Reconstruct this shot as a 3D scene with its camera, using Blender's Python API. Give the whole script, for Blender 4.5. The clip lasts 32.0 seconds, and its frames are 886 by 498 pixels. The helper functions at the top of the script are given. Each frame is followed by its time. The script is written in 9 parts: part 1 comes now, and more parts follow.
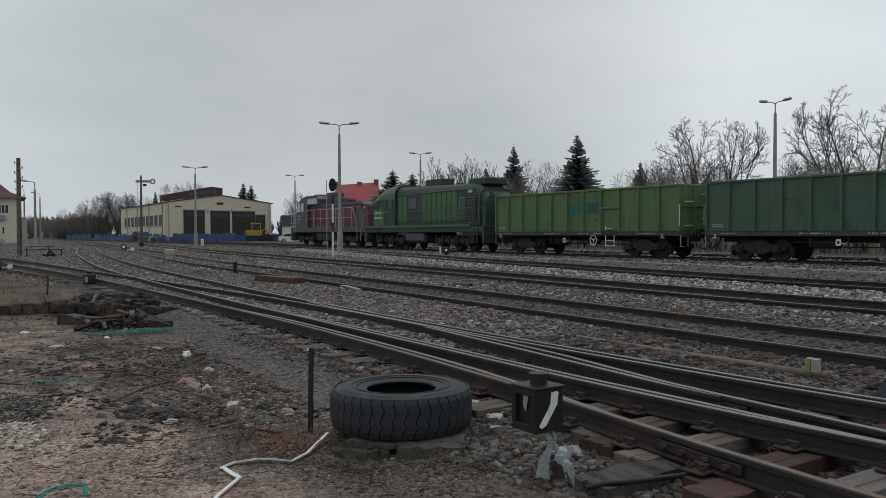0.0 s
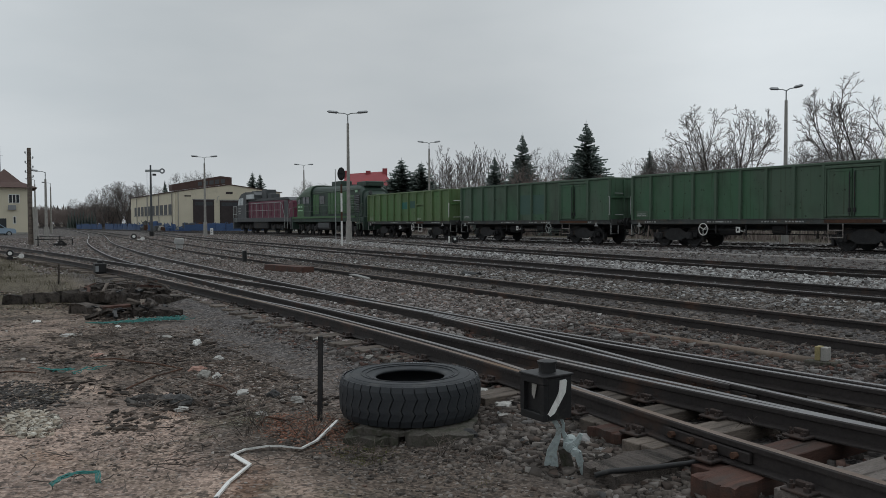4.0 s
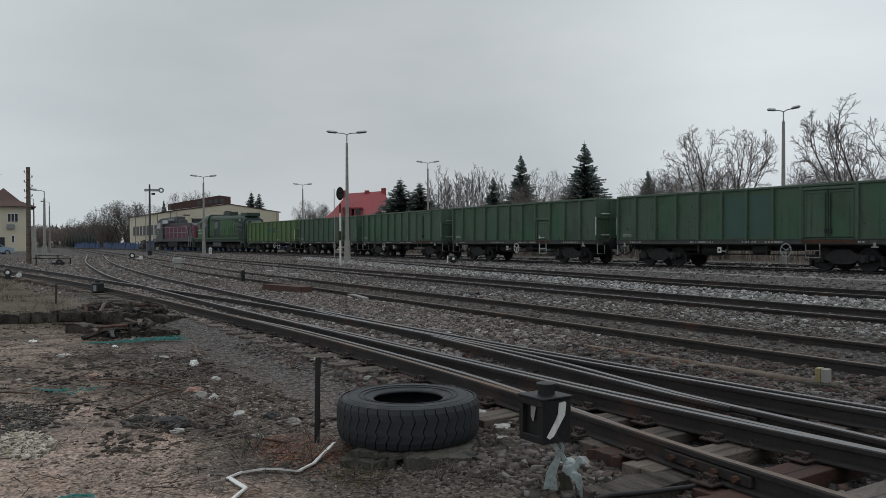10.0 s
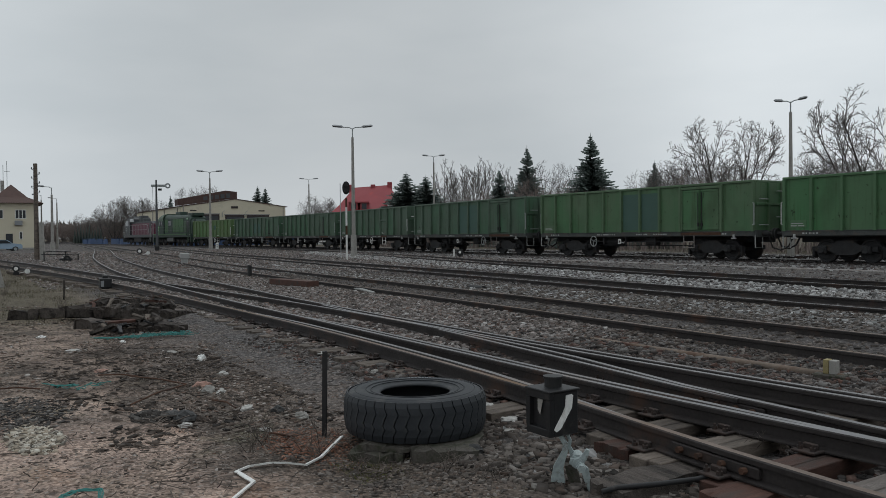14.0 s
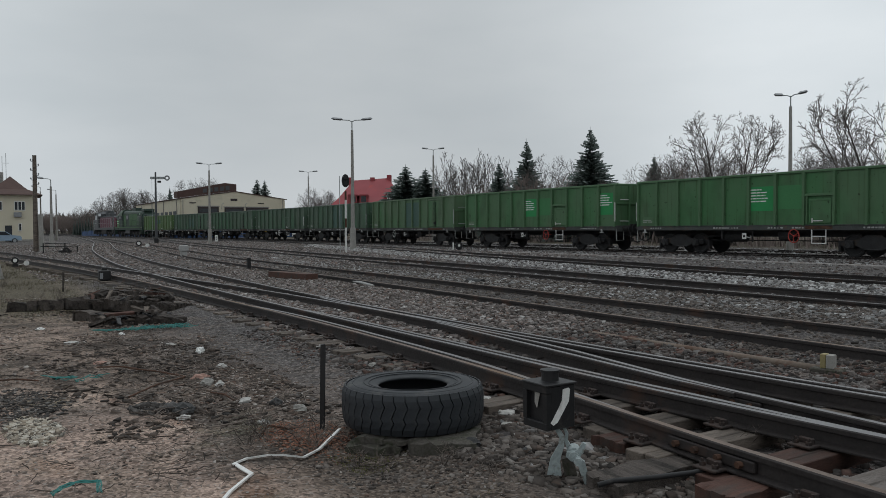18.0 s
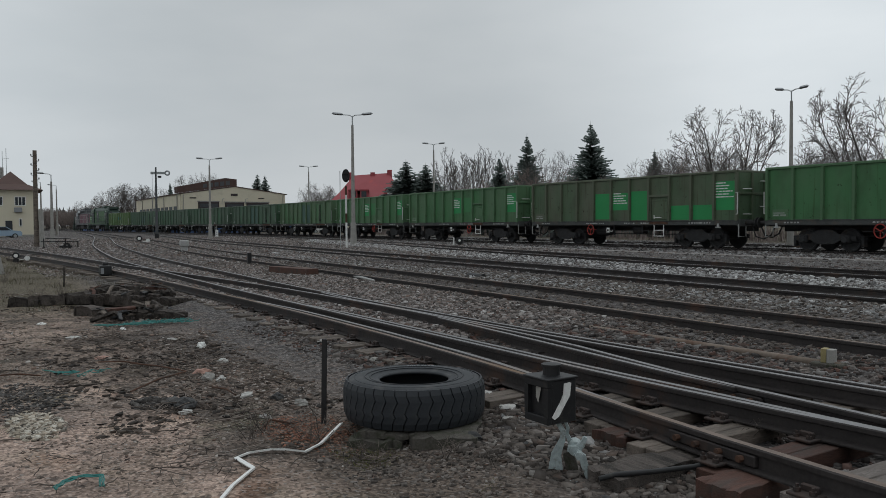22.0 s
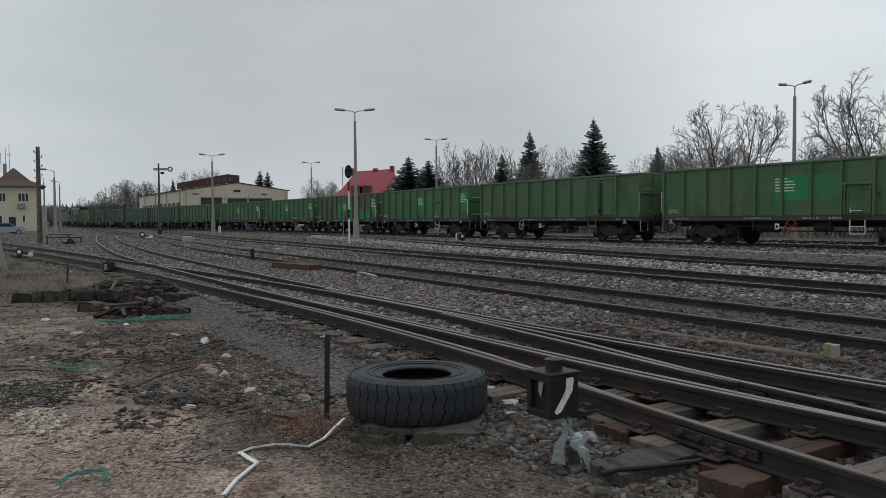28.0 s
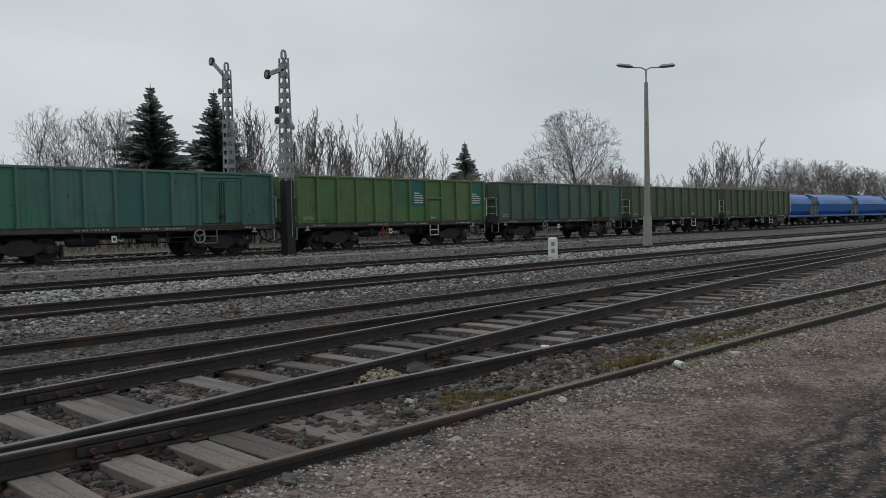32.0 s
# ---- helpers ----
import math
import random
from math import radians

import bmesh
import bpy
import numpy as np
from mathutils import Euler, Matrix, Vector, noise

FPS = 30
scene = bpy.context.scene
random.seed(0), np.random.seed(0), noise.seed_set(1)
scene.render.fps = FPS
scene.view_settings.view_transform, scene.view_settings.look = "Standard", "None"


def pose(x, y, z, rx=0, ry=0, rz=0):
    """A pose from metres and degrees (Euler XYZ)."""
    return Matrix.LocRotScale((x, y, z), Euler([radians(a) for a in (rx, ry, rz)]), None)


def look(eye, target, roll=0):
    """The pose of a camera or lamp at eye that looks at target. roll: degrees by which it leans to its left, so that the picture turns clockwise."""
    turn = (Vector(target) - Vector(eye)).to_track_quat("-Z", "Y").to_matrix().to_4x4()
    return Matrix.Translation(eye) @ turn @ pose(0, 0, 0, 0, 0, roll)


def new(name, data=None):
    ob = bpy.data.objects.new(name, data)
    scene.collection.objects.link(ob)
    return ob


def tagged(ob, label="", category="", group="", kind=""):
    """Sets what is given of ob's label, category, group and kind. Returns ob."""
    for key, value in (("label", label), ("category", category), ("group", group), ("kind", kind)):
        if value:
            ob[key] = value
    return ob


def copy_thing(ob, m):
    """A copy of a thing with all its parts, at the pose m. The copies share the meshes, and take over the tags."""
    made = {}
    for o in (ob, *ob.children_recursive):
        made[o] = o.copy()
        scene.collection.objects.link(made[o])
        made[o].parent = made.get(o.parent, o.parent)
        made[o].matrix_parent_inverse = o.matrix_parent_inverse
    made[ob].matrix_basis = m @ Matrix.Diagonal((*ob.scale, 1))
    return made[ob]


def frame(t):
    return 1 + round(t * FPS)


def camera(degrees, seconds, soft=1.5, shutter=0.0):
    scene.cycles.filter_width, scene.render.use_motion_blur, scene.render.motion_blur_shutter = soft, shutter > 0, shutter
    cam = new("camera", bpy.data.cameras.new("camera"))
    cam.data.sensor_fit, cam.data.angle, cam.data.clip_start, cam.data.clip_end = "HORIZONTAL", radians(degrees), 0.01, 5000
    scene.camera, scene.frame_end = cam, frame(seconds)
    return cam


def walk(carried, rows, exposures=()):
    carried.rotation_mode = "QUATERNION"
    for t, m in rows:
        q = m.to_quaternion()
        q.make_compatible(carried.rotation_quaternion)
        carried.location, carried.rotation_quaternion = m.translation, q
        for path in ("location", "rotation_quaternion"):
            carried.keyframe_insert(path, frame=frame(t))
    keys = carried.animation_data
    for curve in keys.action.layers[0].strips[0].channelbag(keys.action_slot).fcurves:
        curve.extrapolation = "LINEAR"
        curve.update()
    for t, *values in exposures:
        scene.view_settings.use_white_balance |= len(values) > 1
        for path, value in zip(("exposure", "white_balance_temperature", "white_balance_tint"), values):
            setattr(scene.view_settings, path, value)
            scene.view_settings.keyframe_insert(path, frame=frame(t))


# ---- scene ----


def aim(x, y, z, yaw, pitch, roll):
    """Camera pose from its place and its yaw, pitch and roll in degrees."""
    a, b = radians(yaw), radians(pitch)
    way = Vector((-math.sin(a) * math.cos(b), math.cos(a) * math.cos(b), math.sin(b)))
    eye = Vector((x, y, z))
    return look(eye, eye + way, roll)


# x runs along the tracks, y away over them, z = 0 is the rail head
cam = camera(57.9, 32.0, 0.5, 0.15)
PATH = (
    (0.0, aim(0.010, -0.019, 1.243, 56.87, -1.18, -0.20)),
    (0.5, aim(0.011, -0.026, 1.241, 57.08, -1.33, -0.16)),
    (1.0, aim(0.007, -0.021, 1.239, 57.23, -1.43, -0.21)),
    (1.5, aim(0.004, -0.021, 1.240, 57.35, -1.54, -0.20)),
    (2.0, aim(0.007, -0.024, 1.242, 57.38, -1.61, -0.20)),
    (2.5, aim(0.013, -0.021, 1.242, 57.42, -1.70, -0.29)),
    (3.0, aim(0.014, -0.022, 1.240, 57.42, -1.76, -0.28)),
    (3.5, aim(0.015, -0.017, 1.240, 57.48, -1.88, -0.29)),
    (5.5, aim(0.012, -0.033, 1.243, 57.65, -2.18, -0.40)),
    (6.0, aim(0.009, -0.033, 1.242, 58.16, -2.15, -0.44)),
    (6.5, aim(0.010, -0.032, 1.243, 58.47, -2.09, -0.35)),
    (7.0, aim(0.003, -0.018, 1.243, 58.57, -2.07, -0.21)),
    (7.5, aim(-0.005, -0.006, 1.242, 58.45, -2.01, -0.22)),
    (8.0, aim(-0.010, 0.002, 1.248, 58.07, -1.78, -0.23)),
    (8.5, aim(-0.008, -0.000, 1.253, 57.65, -1.14, -0.19)),
    (9.0, aim(-0.001, -0.005, 1.252, 57.47, -0.83, -0.25)),
    (9.5, aim(-0.004, -0.006, 1.252, 57.39, -0.60, -0.24)),
    (10.0, aim(-0.002, -0.008, 1.248, 57.40, -0.57, -0.21)),
    (11.0, aim(-0.004, -0.009, 1.250, 57.48, -0.56, -0.27)),
    (11.5, aim(-0.003, -0.009, 1.248, 57.60, -0.54, -0.30)),
    (12.0, aim(0.000, -0.004, 1.248, 57.77, -0.54, -0.37)),
    (12.5, aim(-0.006, 0.004, 1.243, 57.88, -0.66, -0.33)),
    (13.0, aim(0.000, -0.000, 1.247, 57.91, -0.83, -0.43)),
    (13.5, aim(0.001, 0.001, 1.245, 57.91, -0.91, -0.54)),
    (14.0, aim(-0.004, -0.003, 1.246, 57.86, -1.02, -0.58)),
    (14.5, aim(0.004, -0.010, 1.246, 57.81, -1.17, -0.58)),
    (16.5, aim(0.011, -0.010, 1.250, 57.78, -1.47, -0.50)),
    (17.5, aim(0.011, -0.003, 1.250, 57.80, -1.51, -0.40)),
    (19.0, aim(0.000, 0.003, 1.248, 57.86, -1.51, -0.41)),
    (20.0, aim(0.001, -0.001, 1.248, 57.87, -1.60, -0.50)),
    (21.0, aim(0.002, -0.002, 1.245, 57.83, -1.76, -0.50)),
    (22.0, aim(0.009, -0.007, 1.248, 57.85, -1.87, -0.42)),
    (23.0, aim(0.007, -0.012, 1.247, 57.86, -1.88, -0.45)),
    (24.0, aim(0.013, -0.015, 1.248, 57.92, -1.82, -0.43)),
    (25.5, aim(0.011, -0.005, 1.248, 57.95, -1.74, -0.41)),
    (27.5, aim(0.013, -0.007, 1.244, 58.00, -2.08, -0.48)),
    (28.5, aim(0.011, -0.010, 1.244, 58.09, -2.23, -0.46)),
    (29.5, aim(0.006, -0.009, 1.240, 58.16, -2.33, -0.51)),
    (29.8, aim(0.006, -0.009, 1.240, 57.91, -2.33, -0.51)),
    (29.9, aim(0.006, -0.009, 1.240, 56.26, -2.33, -0.51)),
    (30.0, aim(0.000, 0.000, 1.247, 53.78, -2.38, -0.22)),
    (30.2, aim(0.000, 0.000, 1.247, 38.60, -2.34, -0.05)),
    (30.4, aim(0.000, 0.000, 1.247, 15.30, -2.14, 0.10)),
    (30.6, aim(0.000, 0.000, 1.247, -1.60, -2.02, 0.08)),
    (30.8, aim(0.000, 0.000, 1.247, -17.56, -1.60, -0.17)),
    (31.0, aim(0.000, 0.000, 1.247, -26.74, -1.70, -0.07)),
    (31.2, aim(0.000, 0.000, 1.247, -34.94, -1.86, -0.30)),
    (31.4, aim(0.000, 0.000, 1.247, -41.61, -1.96, -0.06)),
    (31.6, aim(0.000, 0.000, 1.247, -44.00, -1.97, -0.42)),
    (31.7, aim(0.000, 0.000, 1.247, -44.94, -1.98, -0.58)),
    (31.8, aim(0.000, 0.000, 1.247, -46.22, -1.98, -0.80)),
    (31.9, aim(0.000, 0.000, 1.247, -46.63, -1.99, -1.00)),
    (32.0, aim(0.000, 0.000, 1.247, -46.82, -1.99, -1.11)),
)

walk(cam, PATH)

# ---- light: an even overcast sky ----
world = bpy.data.worlds.new("sky")
scene.world = world
world.use_nodes = True
wn, wl = world.node_tree.nodes, world.node_tree.links
wn.clear()
w_out = wn.new("ShaderNodeOutputWorld")
w_bg = wn.new("ShaderNodeBackground")
w_tc = wn.new("ShaderNodeTexCoord")
w_map = wn.new("ShaderNodeMapping")
w_map.inputs["Scale"].default_value = (1.0, 1.0, 3.2)
w_noise = wn.new("ShaderNodeTexNoise")
w_noise.inputs["Scale"].default_value = 1.7
w_noise.inputs["Detail"].default_value = 5.0
w_noise.inputs["Roughness"].default_value = 0.5
w_ramp = wn.new("ShaderNodeValToRGB")
w_ramp.color_ramp.elements[0].position = 0.30
w_ramp.color_ramp.elements[0].color = (0.495, 0.545, 0.578, 1)
w_ramp.color_ramp.elements[1].position = 0.72
w_ramp.color_ramp.elements[1].color = (0.65, 0.688, 0.712, 1)
wl.new(w_tc.outputs["Generated"], w_map.inputs["Vector"])
wl.new(w_map.outputs["Vector"], w_noise.inputs["Vector"])
wl.new(w_noise.outputs["Fac"], w_ramp.inputs["Fac"])
# thinner, brighter cloud towards the hidden sun
w_dot = wn.new("ShaderNodeVectorMath")
w_dot.operation = "DOT_PRODUCT"
w_dot.inputs[1].default_value = Vector((-0.36, 0.83, 0.42)).normalized()
w_glow = wn.new("ShaderNodeMapRange")
w_glow.interpolation_type = "SMOOTHSTEP"
w_glow.inputs["From Min"].default_value, w_glow.inputs["From Max"].default_value = 0.8, 1.0
w_glow.inputs["To Min"].default_value, w_glow.inputs["To Max"].default_value = 0.97, 1.17
w_mul = wn.new("ShaderNodeVectorMath")
w_mul.operation = "SCALE"
wl.new(w_tc.outputs["Generated"], w_dot.inputs[0])
wl.new(w_dot.outputs["Value"], w_glow.inputs["Value"])
wl.new(w_ramp.outputs["Color"], w_mul.inputs[0])
# and a thicker, greyer bank of cloud over the depot
w_bank = wn.new("ShaderNodeVectorMath")
w_bank.operation = "DOT_PRODUCT"
w_bank.inputs[1].default_value = Vector((-0.86, 0.46, 0.22)).normalized()
w_dim = wn.new("ShaderNodeMapRange")
w_dim.interpolation_type = "SMOOTHSTEP"
w_dim.inputs["From Min"].default_value, w_dim.inputs["From Max"].default_value = 0.9, 1.0
w_dim.inputs["To Min"].default_value, w_dim.inputs["To Max"].default_value = 1.0, 0.83
w_both = wn.new("ShaderNodeMath")
w_both.operation = "MULTIPLY"
wl.new(w_tc.outputs["Generated"], w_bank.inputs[0])
wl.new(w_bank.outputs["Value"], w_dim.inputs["Value"])
wl.new(w_glow.outputs["Result"], w_both.inputs[0])
wl.new(w_dim.outputs["Result"], w_both.inputs[1])
wl.new(w_both.outputs[0], w_mul.inputs["Scale"])
wl.new(w_mul.outputs["Vector"], w_bg.inputs["Color"])
wl.new(w_bg.outputs["Background"], w_out.inputs["Surface"])
w_bg.inputs["Strength"].default_value = 1.0

sun = new("sun", bpy.data.lights.new("sun", "SUN"))
sun.data.energy, sun.data.angle, sun.data.color = 0.6, radians(25), (0.93, 0.97, 1.0)
sun.matrix_world = look((-8, 26, 70), (0, 10, 0))
scene.view_settings.exposure = 0.05


# ---- materials ----
def material(name, colour, rough=0.8, metal=0.0, vary=0.25, scale=6.0, fine=60.0, bump=0.3, dist=0.01, tint=None, blend=0.0, blend_scale=1.5, use_object=True, random_value=0.0, stretch=(1, 1, 1)):
    """A surface with grain at two scales; tint is a second colour that lies over it in patches."""
    m = bpy.data.materials.new(name)
    m.use_nodes = True
    n, l = m.node_tree.nodes, m.node_tree.links
    b = n["Principled BSDF"]
    tc = n.new("ShaderNodeTexCoord")
    mp = n.new("ShaderNodeMapping")
    mp.inputs["Scale"].default_value = stretch
    l.new(tc.outputs["Object"], mp.inputs["Vector"])
    big, small = n.new("ShaderNodeTexNoise"), n.new("ShaderNodeTexNoise")
    for node, s, d in ((big, scale, 6), (small, fine, 4)):
        node.inputs["Scale"].default_value = s
        node.inputs["Detail"].default_value = d
        l.new(mp.outputs["Vector"], node.inputs["Vector"])
    mix = n.new("ShaderNodeMix")
    mix.data_type = "RGBA"
    mix.blend_type = "MIX"
    lo = tuple(c * (1 - vary) for c in colour) + (1,)
    hi = tuple(min(1, c * (1 + vary)) for c in colour) + (1,)
    mix.inputs["A"].default_value, mix.inputs["B"].default_value = lo, hi
    add = n.new("ShaderNodeMath")
    add.operation = "MULTIPLY_ADD"
    add.inputs[1].default_value, add.inputs[2].default_value = 0.5, 0.0
    l.new(small.outputs["Fac"], add.inputs[0])
    both = n.new("ShaderNodeMath")
    both.operation = "MULTIPLY_ADD"
    both.inputs[1].default_value = 0.5
    l.new(big.outputs["Fac"], both.inputs[0])
    l.new(add.outputs[0], both.inputs[2])
    rng = n.new("ShaderNodeMapRange")
    rng.inputs["From Min"].default_value, rng.inputs["From Max"].default_value = 0.3, 0.7
    l.new(both.outputs[0], rng.inputs["Value"])
    l.new(rng.outputs["Result"], mix.inputs["Factor"])
    colour_out = mix.outputs["Result"]
    if tint:
        patch = n.new("ShaderNodeTexNoise")
        patch.inputs["Scale"].default_value, patch.inputs["Detail"].default_value = blend_scale, 8
        patch.inputs["Roughness"].default_value = 0.65
        l.new(mp.outputs["Vector"], patch.inputs["Vector"])
        r2 = n.new("ShaderNodeMapRange")
        r2.inputs["From Min"].default_value, r2.inputs["From Max"].default_value = 0.62 - 0.3 * blend, 0.72 - 0.2 * blend
        l.new(patch.outputs["Fac"], r2.inputs["Value"])
        m2 = n.new("ShaderNodeMix")
        m2.data_type = "RGBA"
        m2.inputs["B"].default_value = (*tint, 1)
        l.new(r2.outputs["Result"], m2.inputs["Factor"])
        l.new(colour_out, m2.inputs["A"])
        colour_out = m2.outputs["Result"]
    if random_value:
        info = n.new("ShaderNodeObjectInfo")
        r3 = n.new("ShaderNodeMapRange")
        r3.inputs["To Min"].default_value, r3.inputs["To Max"].default_value = 1 - random_value, 1 + random_value
        l.new(info.outputs["Random"], r3.inputs["Value"])
        hsv = n.new("ShaderNodeHueSaturation")
        l.new(r3.outputs["Result"], hsv.inputs["Value"])
        l.new(colour_out, hsv.inputs["Color"])
        colour_out = hsv.outputs["Color"]
    l.new(colour_out, b.inputs["Base Color"])
    b.inputs["Roughness"].default_value, b.inputs["Metallic"].default_value = rough, metal
    b.inputs["Specular IOR Level"].default_value = 0.3
    if bump:
        bm_node = n.new("ShaderNodeBump")
        bm_node.inputs["Strength"].default_value, bm_node.inputs["Distance"].default_value = bump, dist
        l.new(both.outputs[0], bm_node.inputs["Height"])
        l.new(bm_node.outputs["Normal"], b.inputs["Normal"])
    return m


def island_random(m, amount=0.35):
    """Vary the value of each loose piece of a joined mesh."""
    n, l = m.node_tree.nodes, m.node_tree.links
    b = n["Principled BSDF"]
    old = b.inputs["Base Color"].links[0].from_socket
    geo = n.new("ShaderNodeNewGeometry")
    r = n.new("ShaderNodeMapRange")
    r.inputs["To Min"].default_value, r.inputs["To Max"].default_value = 1 - amount, 1 + amount
    l.new(geo.outputs["Random Per Island"], r.inputs["Value"])
    hsv = n.new("ShaderNodeHueSaturation")
    l.new(r.outputs["Result"], hsv.inputs["Value"])
    l.new(old, hsv.inputs["Color"])
    l.new(hsv.outputs["Color"], b.inputs["Base Color"])
    return m


def stone_ramp(m, colours):
    """Give each loose stone of a joined mesh one of several tones."""
    n, l = m.node_tree.nodes, m.node_tree.links
    b = n["Principled BSDF"]
    old = b.inputs["Base Color"].links[0].from_socket
    geo, ramp = n.new("ShaderNodeNewGeometry"), n.new("ShaderNodeValToRGB")
    while len(ramp.color_ramp.elements) < len(colours):
        ramp.color_ramp.elements.new(0.5)
    for k, c in enumerate(colours):
        ramp.color_ramp.elements[k].position = k / (len(colours) - 1)
        ramp.color_ramp.elements[k].color = (*c, 1)
    l.new(geo.outputs["Random Per Island"], ramp.inputs["Fac"])
    mul = n.new("ShaderNodeMix")
    mul.data_type, mul.blend_type = "RGBA", "MULTIPLY"
    mul.inputs["Factor"].default_value = 1.0
    l.new(old, mul.inputs["A"])
    l.new(ramp.outputs["Color"], mul.inputs["B"])
    l.new(mul.outputs["Result"], b.inputs["Base Color"])
    return m


def object_coloured(m):
    """Multiply the grain by the colour of the object, so that alike things share a surface."""
    n, l = m.node_tree.nodes, m.node_tree.links
    b = n["Principled BSDF"]
    old = b.inputs["Base Color"].links[0].from_socket
    info = n.new("ShaderNodeObjectInfo")
    mul = n.new("ShaderNodeMix")
    mul.data_type, mul.blend_type = "RGBA", "MULTIPLY"
    mul.inputs["Factor"].default_value = 1.0
    l.new(old, mul.inputs["A"])
    l.new(info.outputs["Color"], mul.inputs["B"])
    l.new(mul.outputs["Result"], b.inputs["Base Color"])
    return m


M_RAIL = material("rail_steel_rusty", (0.035, 0.030, 0.029), 0.65, 0.2, 0.45, 3, 40, 0.4, 0.004, (0.07, 0.04, 0.029), 0.25)
M_RAILTOP = material("rail_head_worn", (0.135, 0.13, 0.132), 0.36, 0.7, 0.3, 2, 30, 0.1, 0.002, (0.17, 0.13, 0.105), 0.3, 0.8)
M_RAILTOP_RUST = material("rail_head_rusty", (0.15, 0.112, 0.09), 0.6, 0.3, 0.35, 2, 30, 0.2, 0.002, (0.14, 0.085, 0.045), 0.4, 0.8)
M_SLEEPER = material("sleeper_wood", (0.115, 0.095, 0.08), 0.85, 0, 0.45, 5, 40, 0.8, 0.01, (0.05, 0.042, 0.036), 0.45, 2, random_value=0.3, stretch=(3, 0.5, 3))
M_SLEEPER_GREY = material("weathered_sleeper_wood", (0.15, 0.131, 0.119), 0.88, 0, 0.5, 5, 40, 0.9, 0.012, (0.075, 0.063, 0.056), 0.5, 2.5, random_value=0.4, stretch=(3, 0.5, 3))
M_SLEEPER_RED = material("sleeper_red_brown", (0.075, 0.038, 0.029), 0.8, 0, 0.4, 5, 40, 0.6, 0.01, (0.05, 0.04, 0.035), 0.4, 2, random_value=0.25, stretch=(3, 0.5, 3))
M_TIMBER_OLD = material("old_timber", (0.072, 0.061, 0.054), 0.92, 0, 0.6, 6, 40, 1.0, 0.02, (0.022, 0.019, 0.017), 0.5, 2, random_value=0.3, stretch=(0.5, 4, 4))
M_STONE = stone_ramp(material("ballast_stone", (1, 1, 1), 0.9, 0, 0.25, 12, 60, 0.4, 0.005), ((0.015, 0.013, 0.013), (0.064, 0.052, 0.047), (0.125, 0.068, 0.053), (0.092, 0.074, 0.066), (0.027, 0.024, 0.023), (0.135, 0.118, 0.108), (0.042, 0.036, 0.033), (0.235, 0.222, 0.212)))
M_RUBBLE = stone_ramp(material("brown_rubble", (1, 1, 1), 0.92, 0, 0.3, 12, 60, 0.4, 0.005), ((0.020, 0.017, 0.015), (0.095, 0.080, 0.070), (0.150, 0.128, 0.112), (0.060, 0.050, 0.044), (0.190, 0.165, 0.148), (0.040, 0.034, 0.030), (0.115, 0.085, 0.070), (0.28, 0.26, 0.24)))
M_RUBBLE_G = stone_ramp(material("grey_brown_ballast", (1, 1, 1), 0.92, 0, 0.3, 12, 60, 0.4, 0.005), ((0.026, 0.023, 0.021), (0.172, 0.146, 0.135), (0.26, 0.228, 0.213), (0.10, 0.084, 0.076), (0.34, 0.315, 0.30), (0.060, 0.051, 0.046), (0.20, 0.140, 0.116), (0.46, 0.445, 0.43)))
M_STONE_D = stone_ramp(material("dark_yard_stone", (1, 1, 1), 0.9, 0, 0.25, 12, 60, 0.4, 0.005), ((0.016, 0.015, 0.015), (0.076, 0.066, 0.064), (0.128, 0.096, 0.087), (0.038, 0.034, 0.034), (0.172, 0.157, 0.152), (0.060, 0.052, 0.050), (0.31, 0.30, 0.295)))
M_STONE_F = stone_ramp(material("grey_yard_stone", (1, 1, 1), 0.9, 0, 0.25, 12, 60, 0.4, 0.005), ((0.048, 0.048, 0.048), (0.166, 0.156, 0.152), (0.261, 0.256, 0.251), (0.107, 0.095, 0.090), (0.380, 0.388, 0.386), (0.202, 0.175, 0.161)))
M_STONE_M = stone_ramp(material("mossy_ballast_stone", (1, 1, 1), 0.9, 0, 0.2, 12, 60, 0.4, 0.005, (0.6, 0.5, 0.28), 0.3, 1.2), ((0.05, 0.045, 0.04), (0.16, 0.145, 0.133), (0.30, 0.28, 0.265), (0.12, 0.075, 0.06), (0.22, 0.195, 0.178), (0.08, 0.066, 0.058)))
M_LITTER = stone_ramp(material("chips_and_bark", (1, 1, 1), 0.92, 0, 0.2, 12, 60, 0.3, 0.004), ((0.04, 0.034, 0.03), (0.10, 0.08, 0.067), (0.18, 0.143, 0.12), (0.07, 0.055, 0.046), (0.27, 0.225, 0.19), (0.14, 0.085, 0.064), (0.40, 0.37, 0.34)))
M_STONE_L = stone_ramp(material("pale_ballast_stone", (1, 1, 1), 0.9, 0, 0.2, 12, 60, 0.4, 0.005), ((0.078, 0.075, 0.073), (0.268, 0.265, 0.261), (0.424, 0.420, 0.415), (0.156, 0.140, 0.130), (0.580, 0.581, 0.574), (0.323, 0.310, 0.296)))
